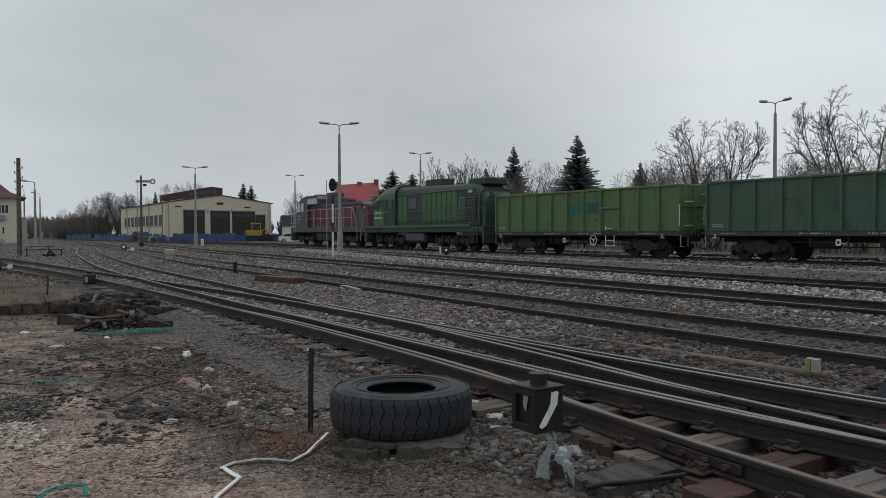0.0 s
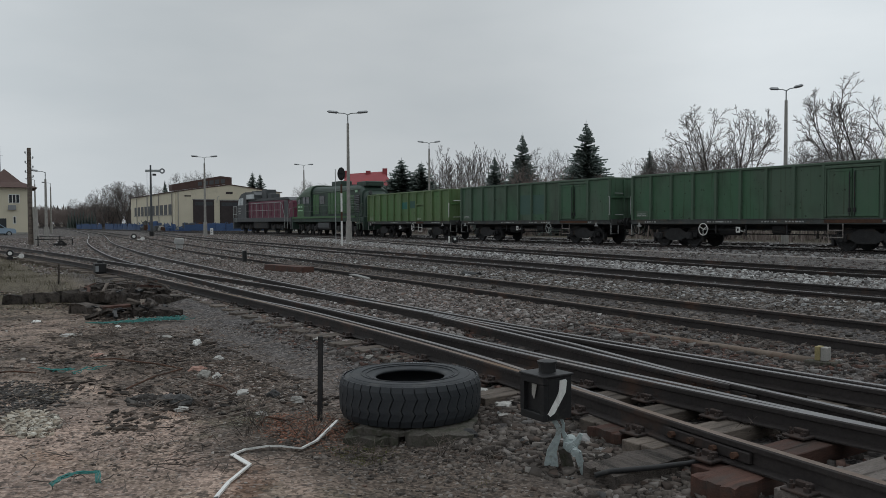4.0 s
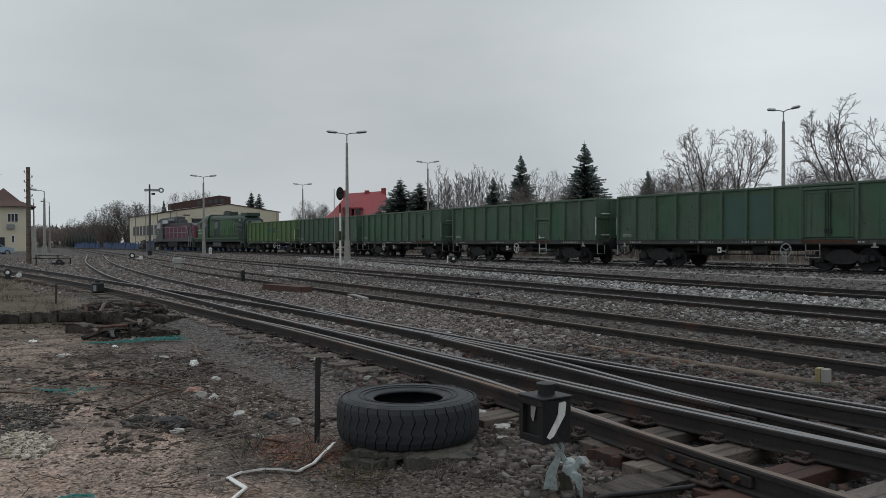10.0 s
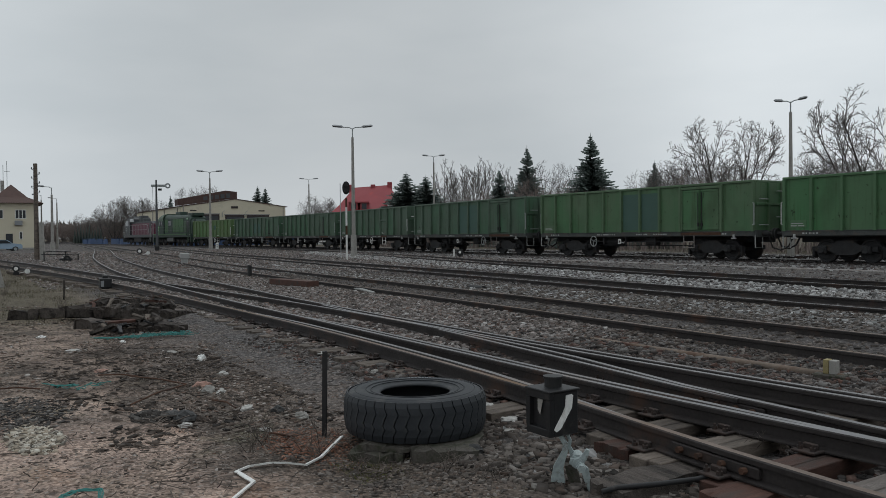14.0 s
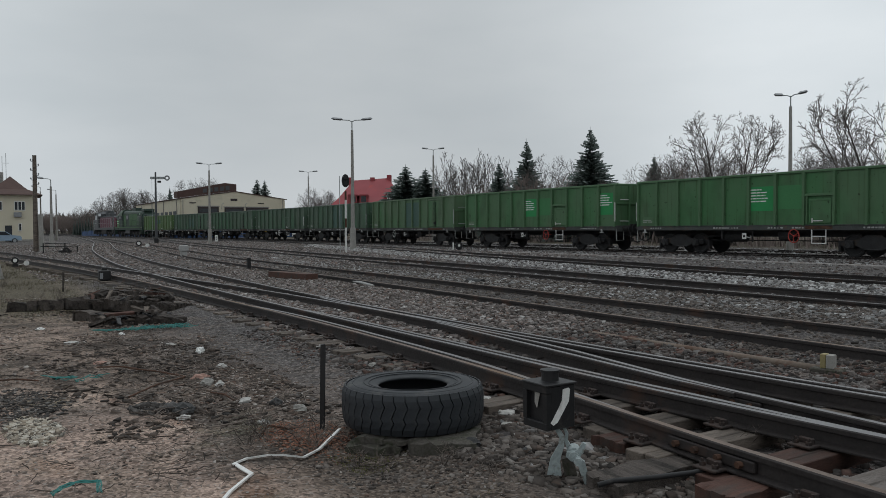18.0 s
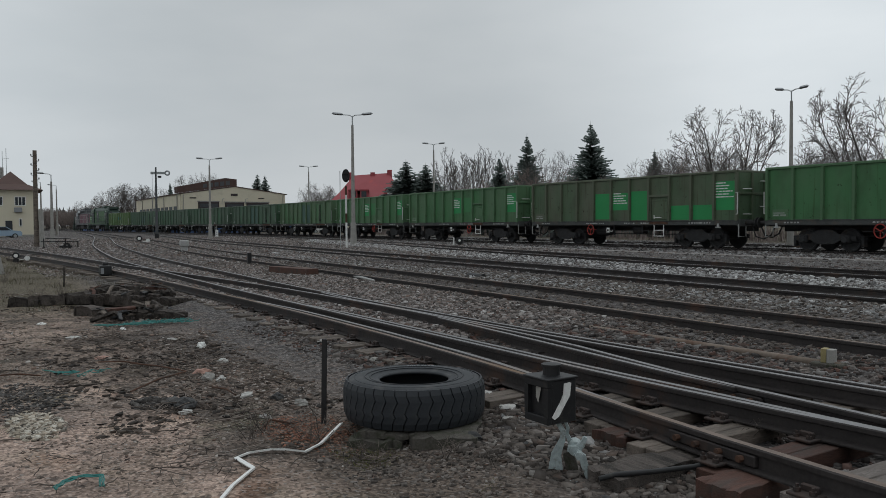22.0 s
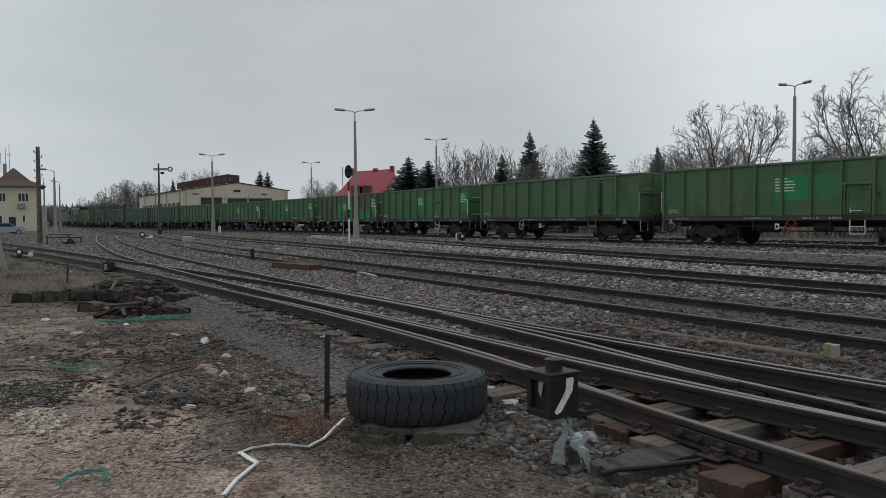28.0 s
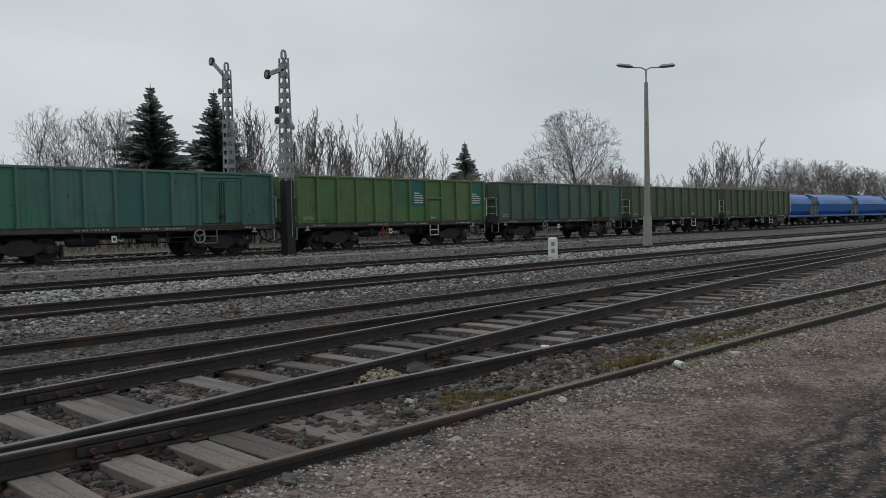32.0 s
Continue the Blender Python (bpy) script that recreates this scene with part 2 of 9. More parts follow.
def weathered(m):
    """Old wagon paint: faded and greener fields, streaks that run down, dark flakes; each wagon differs."""
    n, l = m.node_tree.nodes, m.node_tree.links
    b = n["Principled BSDF"]
    old = b.inputs["Base Color"].links[0].from_socket
    tc, info, off = n.new("ShaderNodeTexCoord"), n.new("ShaderNodeObjectInfo"), n.new("ShaderNodeVectorMath")
    off.operation = "MULTIPLY_ADD"
    comb = n.new("ShaderNodeCombineXYZ")
    spread = n.new("ShaderNodeMath")
    spread.operation = "MULTIPLY"
    spread.inputs[1].default_value = 90.0
    l.new(info.outputs["Random"], spread.inputs[0])
    l.new(spread.outputs[0], comb.inputs["X"])
    off.inputs[1].default_value = (1, 1, 1)
    l.new(tc.outputs["Object"], off.inputs[0])
    l.new(comb.outputs["Vector"], off.inputs[2])

    def field(stretch, scale, lo, hi, detail=6):
        mp, t, r = n.new("ShaderNodeMapping"), n.new("ShaderNodeTexNoise"), n.new("ShaderNodeMapRange")
        mp.inputs["Scale"].default_value = stretch
        t.inputs["Scale"].default_value, t.inputs["Detail"].default_value = scale, detail
        r.inputs["From Min"].default_value, r.inputs["From Max"].default_value = lo, hi
        l.new(off.outputs["Vector"], mp.inputs["Vector"])
        l.new(mp.outputs["Vector"], t.inputs["Vector"])
        l.new(t.outputs["Fac"], r.inputs["Value"])
        return r.outputs["Result"]

    def over(colour, fac, tone):
        mx = n.new("ShaderNodeMix")
        mx.data_type, mx.blend_type = "RGBA", "MULTIPLY"
        mx.inputs["B"].default_value = (*tone, 1)
        l.new(fac, mx.inputs["Factor"])
        l.new(colour, mx.inputs["A"])
        return mx.outputs["Result"]

    col = over(old, field((1, 1, 0.5), 0.45, 0.42, 0.62, 3), (0.72, 1.06, 0.86))
    col = over(col, field((1, 1, 0.6), 0.8, 0.5, 0.68, 4), (0.78, 0.72, 0.72))
    col = over(col, field((6, 6, 0.25), 1.5, 0.56, 0.72), (0.68, 0.6, 0.52))
    col = over(col, field((1, 1, 0.8), 7.0, 0.68, 0.71, 3), (0.4, 0.36, 0.34))
    l.new(col, b.inputs["Base Color"])
    return m


M_RIB = object_coloured(material("wagon_rib_paint", (1.12, 1.12, 1.14), 0.5, 0.0, 0.2, 3, 22, 0.15, 0.004, (0.6, 0.55, 0.5), 0.15, 3.0))
M_WAGON = object_coloured(weathered(material("wagon_paint", (1.15, 1.15, 1.17), 0.55, 0.0, 0.22, 1.6, 22, 0.15, 0.004)))
M_SILL = material("wagon_sill_grime", (0.06, 0.064, 0.062), 0.75, 0.0, 0.4, 2.5, 25, 0.25, 0.005, (0.09, 0.075, 0.062), 0.3, 2.0)
M_STENCIL = material("faded_pale_paint", (0.36, 0.37, 0.36), 0.7, 0, 0.3, 6, 50, 0.1, 0.002, (0.14, 0.13, 0.12), 0.35, 6)
M_PALE_PRINT = material("pale_green_print", (0.34, 0.52, 0.36), 0.6, 0, 0.2, 6, 40, 0)
# pale sky reflection of the cab panes, put into their base colour
M_PANE_PALE = material("sky_lit_pane", (0.42, 0.45, 0.46), 0.2, 0, 0.15, 1, 6, 0)
M_WAGON_DARK = material("wagon_underframe", (0.030, 0.030, 0.031), 0.75, 0.1, 0.4, 5, 40, 0.3, 0.006, (0.05, 0.038, 0.03), 0.25)
M_WAGON_IN = material("wagon_inside", (0.09, 0.07, 0.055), 0.85, 0.1, 0.35, 3, 30, 0.3, 0.01)
M_WHITE = material("white_paint", (0.68, 0.68, 0.66), 0.6, 0, 0.15, 6, 50, 0.1, 0.002, (0.38, 0.36, 0.33), 0.15, 5)
M_CONCRETE = material("concrete", (0.30, 0.29, 0.27), 0.88, 0, 0.22, 4, 60, 0.35, 0.006, (0.2, 0.19, 0.17), 0.25, 3)
M_MOSSY = material("mossy_concrete", (0.085, 0.077, 0.067), 0.92, 0, 0.5, 7, 60, 0.9, 0.015, (0.04, 0.042, 0.028), 0.5, 7)
M_LAMPHEAD = material("lamp_head_grey", (0.24, 0.25, 0.26), 0.5, 0.2, 0.12, 5, 40, 0.05)
M_GALV = material("galvanised_steel", (0.30, 0.32, 0.32), 0.5, 0.5, 0.18, 8, 60, 0.15, 0.003)
M_MAST = material("grey_painted_mast", (0.27, 0.29, 0.295), 0.6, 0.1, 0.25, 6, 50, 0.15, 0.003, (0.12, 0.115, 0.11), 0.25, 3)
M_BLACK = material("black_paint", (0.016, 0.016, 0.017), 0.5, 0, 0.3, 8, 60, 0.15, 0.003, (0.05, 0.045, 0.04), 0.15, 6)
M_RUST = material("rusty_iron", (0.085, 0.045, 0.03), 0.85, 0.2, 0.4, 6, 50, 0.4, 0.006, (0.04, 0.03, 0.026), 0.35, 4)
M_RUBBER = material("tyre_rubber", (0.024, 0.027, 0.031), 0.58, 0, 0.3, 4, 70, 0.25, 0.004, (0.055, 0.055, 0.055), 0.25, 5)
M_BARK = material("bark", (0.085, 0.078, 0.074), 0.95, 0, 0.35, 2, 20, 0.3, 0.02)
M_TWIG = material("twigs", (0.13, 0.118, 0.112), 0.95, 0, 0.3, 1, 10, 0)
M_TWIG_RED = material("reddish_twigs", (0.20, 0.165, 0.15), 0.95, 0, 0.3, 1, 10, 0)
# needle green lifted towards grey: distance haze painted into the base colour
M_NEEDLE_HAZED = material("spruce_needles", (0.135, 0.165, 0.15), 0.9, 0, 0.45, 1.2, 9, 0)
M_YELLOW_WALL = material("yellow_plaster", (0.60, 0.55, 0.43), 0.9, 0, 0.08, 0.6, 20, 0.15, 0.01, (0.5, 0.46, 0.36), 0.12, 0.4)
M_ROOF_BROWN = material("brown_roof", (0.085, 0.052, 0.045), 0.8, 0, 0.2, 2, 30, 0.3, 0.02)
M_ROOF_RED = material("red_tin_roof", (0.28, 0.056, 0.064), 0.6, 0, 0.1, 0.5, 8, 0.1, 0.01, (0.36, 0.06, 0.06), 0.15, 0.6)
M_GLASS_DARK = material("dark_window", (0.03, 0.034, 0.04), 0.15, 0, 0.15, 2, 10, 0)
M_PANE_DULL = material("dull_dark_pane", (0.05, 0.054, 0.06), 0.55, 0, 0.3, 1.5, 12, 0)
M_DOOR_DARK = material("dark_gate", (0.045, 0.036, 0.036), 0.7, 0, 0.2, 2, 20, 0.1)
M_BLUE = material("blue_wagon_paint", (0.03, 0.14, 0.42), 0.35, 0, 0.12, 1, 20, 0.05)
M_BLUE_FENCE = material("blue_painted_metal", (0.045, 0.085, 0.18), 0.6, 0, 0.25, 3, 30, 0.1)
M_LOCO_GREEN = material("loco_light_green", (0.06, 0.135, 0.058), 0.55, 0, 0.18, 2, 20, 0.1, 0.003, (0.06, 0.10, 0.05), 0.2, 2)
M_LOCO_DARK = material("loco_dark_green", (0.034, 0.058, 0.046), 0.55, 0, 0.3, 2, 20, 0.1, 0.003, (0.03, 0.035, 0.032), 0.3, 2)
M_LOCO_MAROON = material("loco_maroon", (0.14, 0.036, 0.062), 0.5, 0, 0.2, 2, 20, 0.1, 0.003, (0.07, 0.025, 0.035), 0.25, 2)
M_LOCO_PALE = material("loco_faded_green", (0.085, 0.125, 0.09), 0.55, 0, 0.25, 2, 20, 0.1)
M_LOCO_GREY = material("loco_grey", (0.075, 0.08, 0.084), 0.55, 0, 0.25, 2, 20, 0.1)
M_RAIL_PAINT = material("handrail_grey", (0.33, 0.35, 0.34), 0.5, 0.1, 0.15, 5, 30, 0)
M_PATCH = object_coloured(material("fresh_paint_patch", (0.9, 0.9, 0.9), 0.6, 0, 0.1, 1, 15, 0.05))
M_CAST = material("pale_cast_iron", (0.30, 0.345, 0.345), 0.6, 0, 0.3, 8, 60, 0.3, 0.004, (0.10, 0.075, 0.055), 0.3, 9)
M_RED = material("red_paint", (0.34, 0.045, 0.035), 0.55, 0, 0.2, 5, 40, 0.05)
M_CAR = material("car_paint_blue_grey", (0.30, 0.40, 0.50), 0.25, 0.3, 0.05, 2, 20, 0)
M_PIPE = material("rusty_pipe", (0.17, 0.135, 0.11), 0.8, 0.1, 0.25, 3, 40, 0.25, 0.006, (0.11, 0.065, 0.045), 0.35, 2)
M_PIPE_GREY = material("grey_pipe", (0.24, 0.225, 0.215), 0.75, 0, 0.25, 3, 40, 0.2, 0.005, (0.15, 0.12, 0.10), 0.3, 2)
M_PIPE_PALE = material("pale_pipe", (0.34, 0.34, 0.33), 0.7, 0, 0.2, 3, 40, 0.2, 0.005)


# ---- mesh builder ----
class Shape:
    """Collects boxes, tubes and sheets of one mesh."""

    def __init__(self):
        self.v, self.f, self.s = [], [], []

    def add(self, verts, faces, slot=0):
        k = len(self.v)
        self.v += [tuple(p) for p in verts]
        self.f += [tuple(i + k for i in q) for q in faces]
        self.s += [slot] * len(faces)
        return self

    def box(self, x0, x1, y0, y1, z0, z1, c=0.0, m=None, slot=0):
        """A box; c chamfers its edges."""
        lo, hi = (min(x0, x1), min(y0, y1), min(z0, z1)), (max(x0, x1), max(y0, y1), max(z0, z1))
        c = min(c, *((h - g) * 0.45 for g, h in zip(lo, hi)))
        if c <= 0:
            vs = [(x, y, z) for x in (lo[0], hi[0]) for y in (lo[1], hi[1]) for z in (lo[2], hi[2])]
            fs = [(0, 1, 3, 2), (4, 6, 7, 5), (0, 4, 5, 1), (2, 3, 7, 6), (0, 2, 6, 4), (1, 5, 7, 3)]
        else:
            vs, fs = [], []
            idx = {}
            for sx in (0, 1):
                for sy in (0, 1):
                    for sz in (0, 1):
                        sgn = (sx, sy, sz)
                        for ax in range(3):
                            p = []
                            for k in range(3):
                                edge = (lo, hi)[sgn[k]][k]
                                p.append(edge if k == ax else edge + (c if sgn[k] == 0 else -c))
                            idx[sgn, ax] = len(vs)
                            vs.append(tuple(p))
            for ax in range(3):
                b, d = [k for k in range(3) if k != ax]
                for side in (0, 1):
                    q = []
                    for u, w in ((0, 0), (1, 0), (1, 1), (0, 1)):
                        sgn = [0, 0, 0]
                        sgn[ax], sgn[b], sgn[d] = side, u, w
                        q.append(idx[tuple(sgn), ax])
                    fs.append(tuple(q))
                for u in (0, 1):
                    for w in (0, 1):
                        a0, a1 = [0, 0, 0], [0, 0, 0]
                        a0[ax], a1[ax] = 0, 1
                        a0[b] = a1[b] = u
                        a0[d] = a1[d] = w
                        a0, a1 = tuple(a0), tuple(a1)
                        fs.append((idx[a0, b], idx[a1, b], idx[a1, d], idx[a0, d]))
            for sx in (0, 1):
                for sy in (0, 1):
                    for sz in (0, 1):
                        fs.append(tuple(idx[(sx, sy, sz), k] for k in range(3)))
        if m is not None:
            vs = [tuple(m @ Vector(p)) for p in vs]
        return self.add(vs, fs, slot)

    def tube(self, pts, r, n=8, cap=True, slot=0):
        """A round bar along points; r is one radius or one for each point."""
        pts = [Vector(p) for p in pts]
        rs = [r] * len(pts) if isinstance(r, (int, float)) else list(r)
        vs, fs = [], []
        side = None
        for i, p in enumerate(pts):
            t = (pts[min(i + 1, len(pts) - 1)] - pts[max(i - 1, 0)]).normalized()
            if side is None:
                side = t.cross(Vector((0, 0, 1)))
                if side.length < 0.01:
                    side = t.cross(Vector((1, 0, 0)))
            side = (side - t * side.dot(t)).normalized()
            up = t.cross(side)
            for k in range(n):
                a = 2 * math.pi * k / n
                vs.append(p + (side * math.cos(a) + up * math.sin(a)) * rs[i])
        for i in range(len(pts) - 1):
            for k in range(n):
                fs.append((i * n + k, i * n + (k + 1) % n, (i + 1) * n + (k + 1) % n, (i + 1) * n + k))
        if cap:
            fs.append(tuple(range(n)))
            fs.append(tuple(range((len(pts) - 1) * n, len(pts) * n)))
        return self.add(vs, fs, slot)

    def turn(self, centre, axis, profile, n=24, slot=0):
        """A turned form: profile rows (along, radius) about an axis."""
        axis = Vector(axis).normalized()
        side = axis.orthogonal().normalized()
        up = axis.cross(side)
        c = Vector(centre)
        vs, fs = [], []
        for along, r in profile:
            for k in range(n):
                a = 2 * math.pi * k / n
                vs.append(c + axis * along + (side * math.cos(a) + up * math.sin(a)) * r)
        for i in range(len(profile) - 1):
            for k in range(n):
                fs.append((i * n + k, i * n + (k + 1) % n, (i + 1) * n + (k + 1) % n, (i + 1) * n + k))
        if profile[0][1] > 0.001 and profile[0] != profile[-1]:
            fs.append(tuple(range(n)))
            fs.append(tuple(range((len(profile) - 1) * n, len(profile) * n)))
        return self.add(vs, fs, slot)

    def prism(self, profile, axis, a0, a1, slot=0):
        """A flat outline (two coordinates of the other axes, in order) pushed along an axis."""
        other = [k for k in range(3) if k != axis]
        vs = []
        for a in (a0, a1):
            for u, w in profile:
                p = [0, 0, 0]
                p[axis], p[other[0]], p[other[1]] = a, u, w
                vs.append(tuple(p))
        n = len(profile)
        fs = [tuple(range(n)), tuple(range(n, 2 * n))]
        fs += [(k, (k + 1) % n, n + (k + 1) % n, n + k) for k in range(n)]
        return self.add(vs, fs, slot)

    def mesh(self, name, *mats, smooth=False):
        me = bpy.data.meshes.new(name)
        me.from_pydata(self.v, [], self.f)
        for m in mats:
            me.materials.append(m)
        if len(mats) > 1:
            me.polygons.foreach_set("material_index", self.s)
        if smooth:
            me.polygons.foreach_set("use_smooth", [True] * len(me.polygons))
        me.update()
        return me


def part(name, shape, mat, parent, label="", smooth=False, loc=None):
    """One mesh object under a thing or a part."""
    me = shape if isinstance(shape, bpy.types.Mesh) else shape.mesh(name, *(mat if isinstance(mat, tuple) else (mat,)), smooth=smooth)
    ob = new(name, me)
    ob.parent = parent
    if loc is not None:
        ob.location = loc
    if label:
        ob["label"] = label
    return ob


def thing(name, label, category, m=None, group="", kind=""):
    ob = new(name)
    ob.empty_display_size = 0.2
    if m is not None:
        ob.matrix_basis = m
    return tagged(ob, label, category, group, kind)


def solid(name, shape, mat, label, category, m=None, group="", kind="", smooth=False):
    ob = new(name, shape.mesh(name, *(mat if isinstance(mat, tuple) else (mat,)), smooth=smooth))
    if m is not None:
        ob.matrix_basis = m
    return tagged(ob, label, category, group, kind)


def smooth_line(pts, step=0.6):
    """A smooth curve y(x) through points, evenly stepped along x."""
    pts = sorted(pts)
    xs, ys = np.array([p[0] for p in pts]), np.array([p[1] for p in pts])
    slope = np.gradient(ys, xs)
    out = []
    for i in range(len(xs) - 1):
        h = xs[i + 1] - xs[i]
        k = max(2, min(24, int(h / step)))
        for j in range(k + (i == len(xs) - 2)):
            u = j / k
            a, b = 2 * u**3 - 3 * u**2 + 1, u**3 - 2 * u**2 + u
            c, d = -2 * u**3 + 3 * u**2, u**3 - u**2
            out.append((xs[i] + u * h, a * ys[i] + b * h * slope[i] + c * ys[i + 1] + d * h * slope[i + 1]))
    return out

# ---- ground ----
def ground_material():
    m = bpy.data.materials.new("yard_ground")
    m.use_nodes = True
    n, l = m.node_tree.nodes, m.node_tree.links
    b = n["Principled BSDF"]
    tc = n.new("ShaderNodeTexCoord")
    sep = n.new("ShaderNodeSeparateXYZ")
    l.new(tc.outputs["Object"], sep.inputs["Vector"])

    def noise_node(scale, detail=8, rough=0.6):
        t = n.new("ShaderNodeTexNoise")
        t.inputs["Scale"].default_value, t.inputs["Detail"].default_value, t.inputs["Roughness"].default_value = scale, detail, rough
        l.new(tc.outputs["Object"], t.inputs["Vector"])
        return t.outputs["Fac"]

    def rng(value, a, c, lo=0.0, hi=1.0):
        r = n.new("ShaderNodeMapRange")
        r.inputs["From Min"].default_value, r.inputs["From Max"].default_value = a, c
        r.inputs["To Min"].default_value, r.inputs["To Max"].default_value = lo, hi
        l.new(value, r.inputs["Value"])
        return r.outputs["Result"]

    def math_node(op, a, c):
        t = n.new("ShaderNodeMath")
        t.operation = op
        for i, x in enumerate((a, c)):
            if isinstance(x, (int, float)):
                t.inputs[i].default_value = x
            else:
                l.new(x, t.inputs[i])
        return t.outputs[0]

    def mix(fac, a, c):
        t = n.new("ShaderNodeMix")
        t.data_type = "RGBA"
        if isinstance(fac, (int, float)):
            t.inputs["Factor"].default_value = fac
        else:
            l.new(fac, t.inputs["Factor"])
        for key, x in (("A", a), ("B", c)):
            if isinstance(x, tuple):
                t.inputs[key].default_value = (*x, 1)
            else:
                l.new(x, t.inputs[key])
        return t.outputs["Result"]

    big, mid, fine = noise_node(0.35), noise_node(2.2), noise_node(28, 4)
    y = math_node("ADD", sep.outputs["Y"], math_node("SUBTRACT", math_node("MULTIPLY", mid, 1.8), 0.9))
    x = sep.outputs["X"]
    # earth of the yard: brown trodden dirt, darker cinders, reddish spill, moss
    earth = mix(rng(mid, 0.38, 0.62), (0.26, 0.195, 0.16), (0.40, 0.305, 0.25))
    earth = mix(rng(noise_node(0.9, 10, 0.65), 0.47, 0.56), earth, (0.105, 0.086, 0.074))
    earth = mix(rng(noise_node(1.1), 0.62, 0.72), earth, (0.25, 0.145, 0.10))
    earth = mix(math_node("MULTIPLY", rng(noise_node(0.8), 0.58, 0.68), 0.5), earth, (0.06, 0.072, 0.03))
    earth = mix(rng(fine, 0.55, 0.75, 0, 0.5), earth, (0.36, 0.31, 0.27))
    cinder = mix(rng(fine, 0.35, 0.7), (0.045, 0.042, 0.042), (0.135, 0.124, 0.12))
    cinder = mix(rng(mid, 0.5, 0.68, 0, 0.8), cinder, (0.12, 0.095, 0.08))
    pale = mix(rng(fine, 0.35, 0.65), (0.15, 0.145, 0.135), (0.36, 0.35, 0.335))
    grass = mix(rng(fine, 0.35, 0.65), (0.05, 0.046, 0.032), (0.125, 0.106, 0.074))
    # where each lies
    yard = rng(y, 2.6, 3.5)
    path = math_node("MULTIPLY", rng(x, -16, -11), rng(x, -5.5, -6.5))
    dark_path = math_node("MULTIPLY", path, math_node("MULTIPLY", rng(y, 1.6, 2.5), 0.75))
    earth = mix(math_node("MULTIPLY", rng(x, -7.4, -8.6), 0.72), earth, mix(rng(mid, 0.40, 0.60), (0.06, 0.048, 0.041), (0.24, 0.185, 0.15)))
    col = mix(dark_path, earth, cinder)
    # dark brown dirt by the lever, deepened further as painted shade between the stones
    near_rail = math_node("MULTIPLY", math_node("MULTIPLY", rng(x, -6.2, -5.2), rng(x, 2.6, 1.4)), rng(y, 1.3, 2.1))
    col = mix(math_node("MULTIPLY", near_rail, 0.85), col, mix(rng(fine, 0.35, 0.65), (0.03, 0.025, 0.021), (0.09, 0.073, 0.06)))
    col = mix(yard, col, cinder)
    band1 = math_node("MULTIPLY", rng(y, 14.6, 15.0), rng(y, 16.4, 16.1))
    band2 = math_node("MULTIPLY", rng(y, 10.3, 10.8), rng(y, 12.3, 11.9))
    col = mix(math_node("MULTIPLY", math_node("MULTIPLY", band1, rng(x, -12, -8)), 0.7), col, pale)
    col = mix(math_node("MULTIPLY", band2, 0.25), col, pale)
    # oily beds between the rails
    bed = n.new("ShaderNodeAttribute")
    bed.attribute_name = "bed"
    col = mix(math_node("MULTIPLY", bed.outputs["Fac"], 0.85), col, mix(rng(fine, 0.35, 0.65), (0.025, 0.022, 0.022), (0.06, 0.054, 0.052)))
    far_grass = math_node("MULTIPLY", rng(y, 40, 46), 0.9)
    col = mix(far_grass, col, grass)
    left_grass = math_node("MULTIPLY", math_node("MULTIPLY", rng(x, -13.5, -17), rng(y, 3.6, 2.6)), 0.9)
    col = mix(left_grass, col, grass)
    # trodden road at the other end
    road = math_node("MULTIPLY", rng(x, 0.6, 2.6), rng(y, 3.4, 2.6))
    col = mix(road, col, mix(rng(noise_node(3.0), 0.4, 0.6), (0.10, 0.074, 0.062), (0.19, 0.145, 0.122)))
    col = mix(math_node("MULTIPLY", road, rng(noise_node(0.9, 10, 0.65), 0.5, 0.6, 0.0, 0.6)), col, (0.06, 0.049, 0.043))
    # bare sandy patch
    sandy = math_node("MULTIPLY", math_node("MULTIPLY", rng(y, 1.75, 1.2), rng(x, -7.4, -6.6)), rng(x, -2.0, -4.0))
    col = mix(math_node("MULTIPLY", sandy, 0.55), col, mix(rng(fine, 0.35, 0.65), (0.23, 0.165, 0.135), (0.42, 0.315, 0.262)))
    # moss between the nearest rails
    s1_side = math_node("MULTIPLY", math_node("MULTIPLY", rng(x, 4.0, 5.5), rng(sep.outputs["Y"], 3.1, 3.4)), rng(sep.outputs["Y"], 4.6, 4.2))
    col = mix(math_node("MULTIPLY", s1_side, rng(noise_node(1.1), 0.43, 0.52, 0.0, 0.9)), col, mix(rng(fine, 0.35, 0.65), (0.075, 0.066, 0.02), (0.23, 0.19, 0.055)))
    # dark wet ruts pressed into the road
    across = math_node("ADD", sep.outputs["Y"], math_node("MULTIPLY", mid, 0.25))
    rut = math_node("MULTIPLY", math_node("MULTIPLY", rng(across, 0.6, 0.95), rng(across, 2.0, 1.75)), rng(x, 3.0, 4.0))
    wave = n.new("ShaderNodeTexWave")
    wave.bands_direction = "Y"
    wave.inputs["Scale"].default_value, wave.inputs["Distortion"].default_value, wave.inputs["Detail"].default_value = 1.7, 9.0, 5.0
    l.new(tc.outputs["Object"], wave.inputs["Vector"])
    tread = math_node("MULTIPLY", rut, rng(wave.outputs["Fac"], 0.1, 0.9, 0.45, 1.0))
    col = mix(math_node("MULTIPLY", tread, 0.95), col, (0.03, 0.027, 0.027))
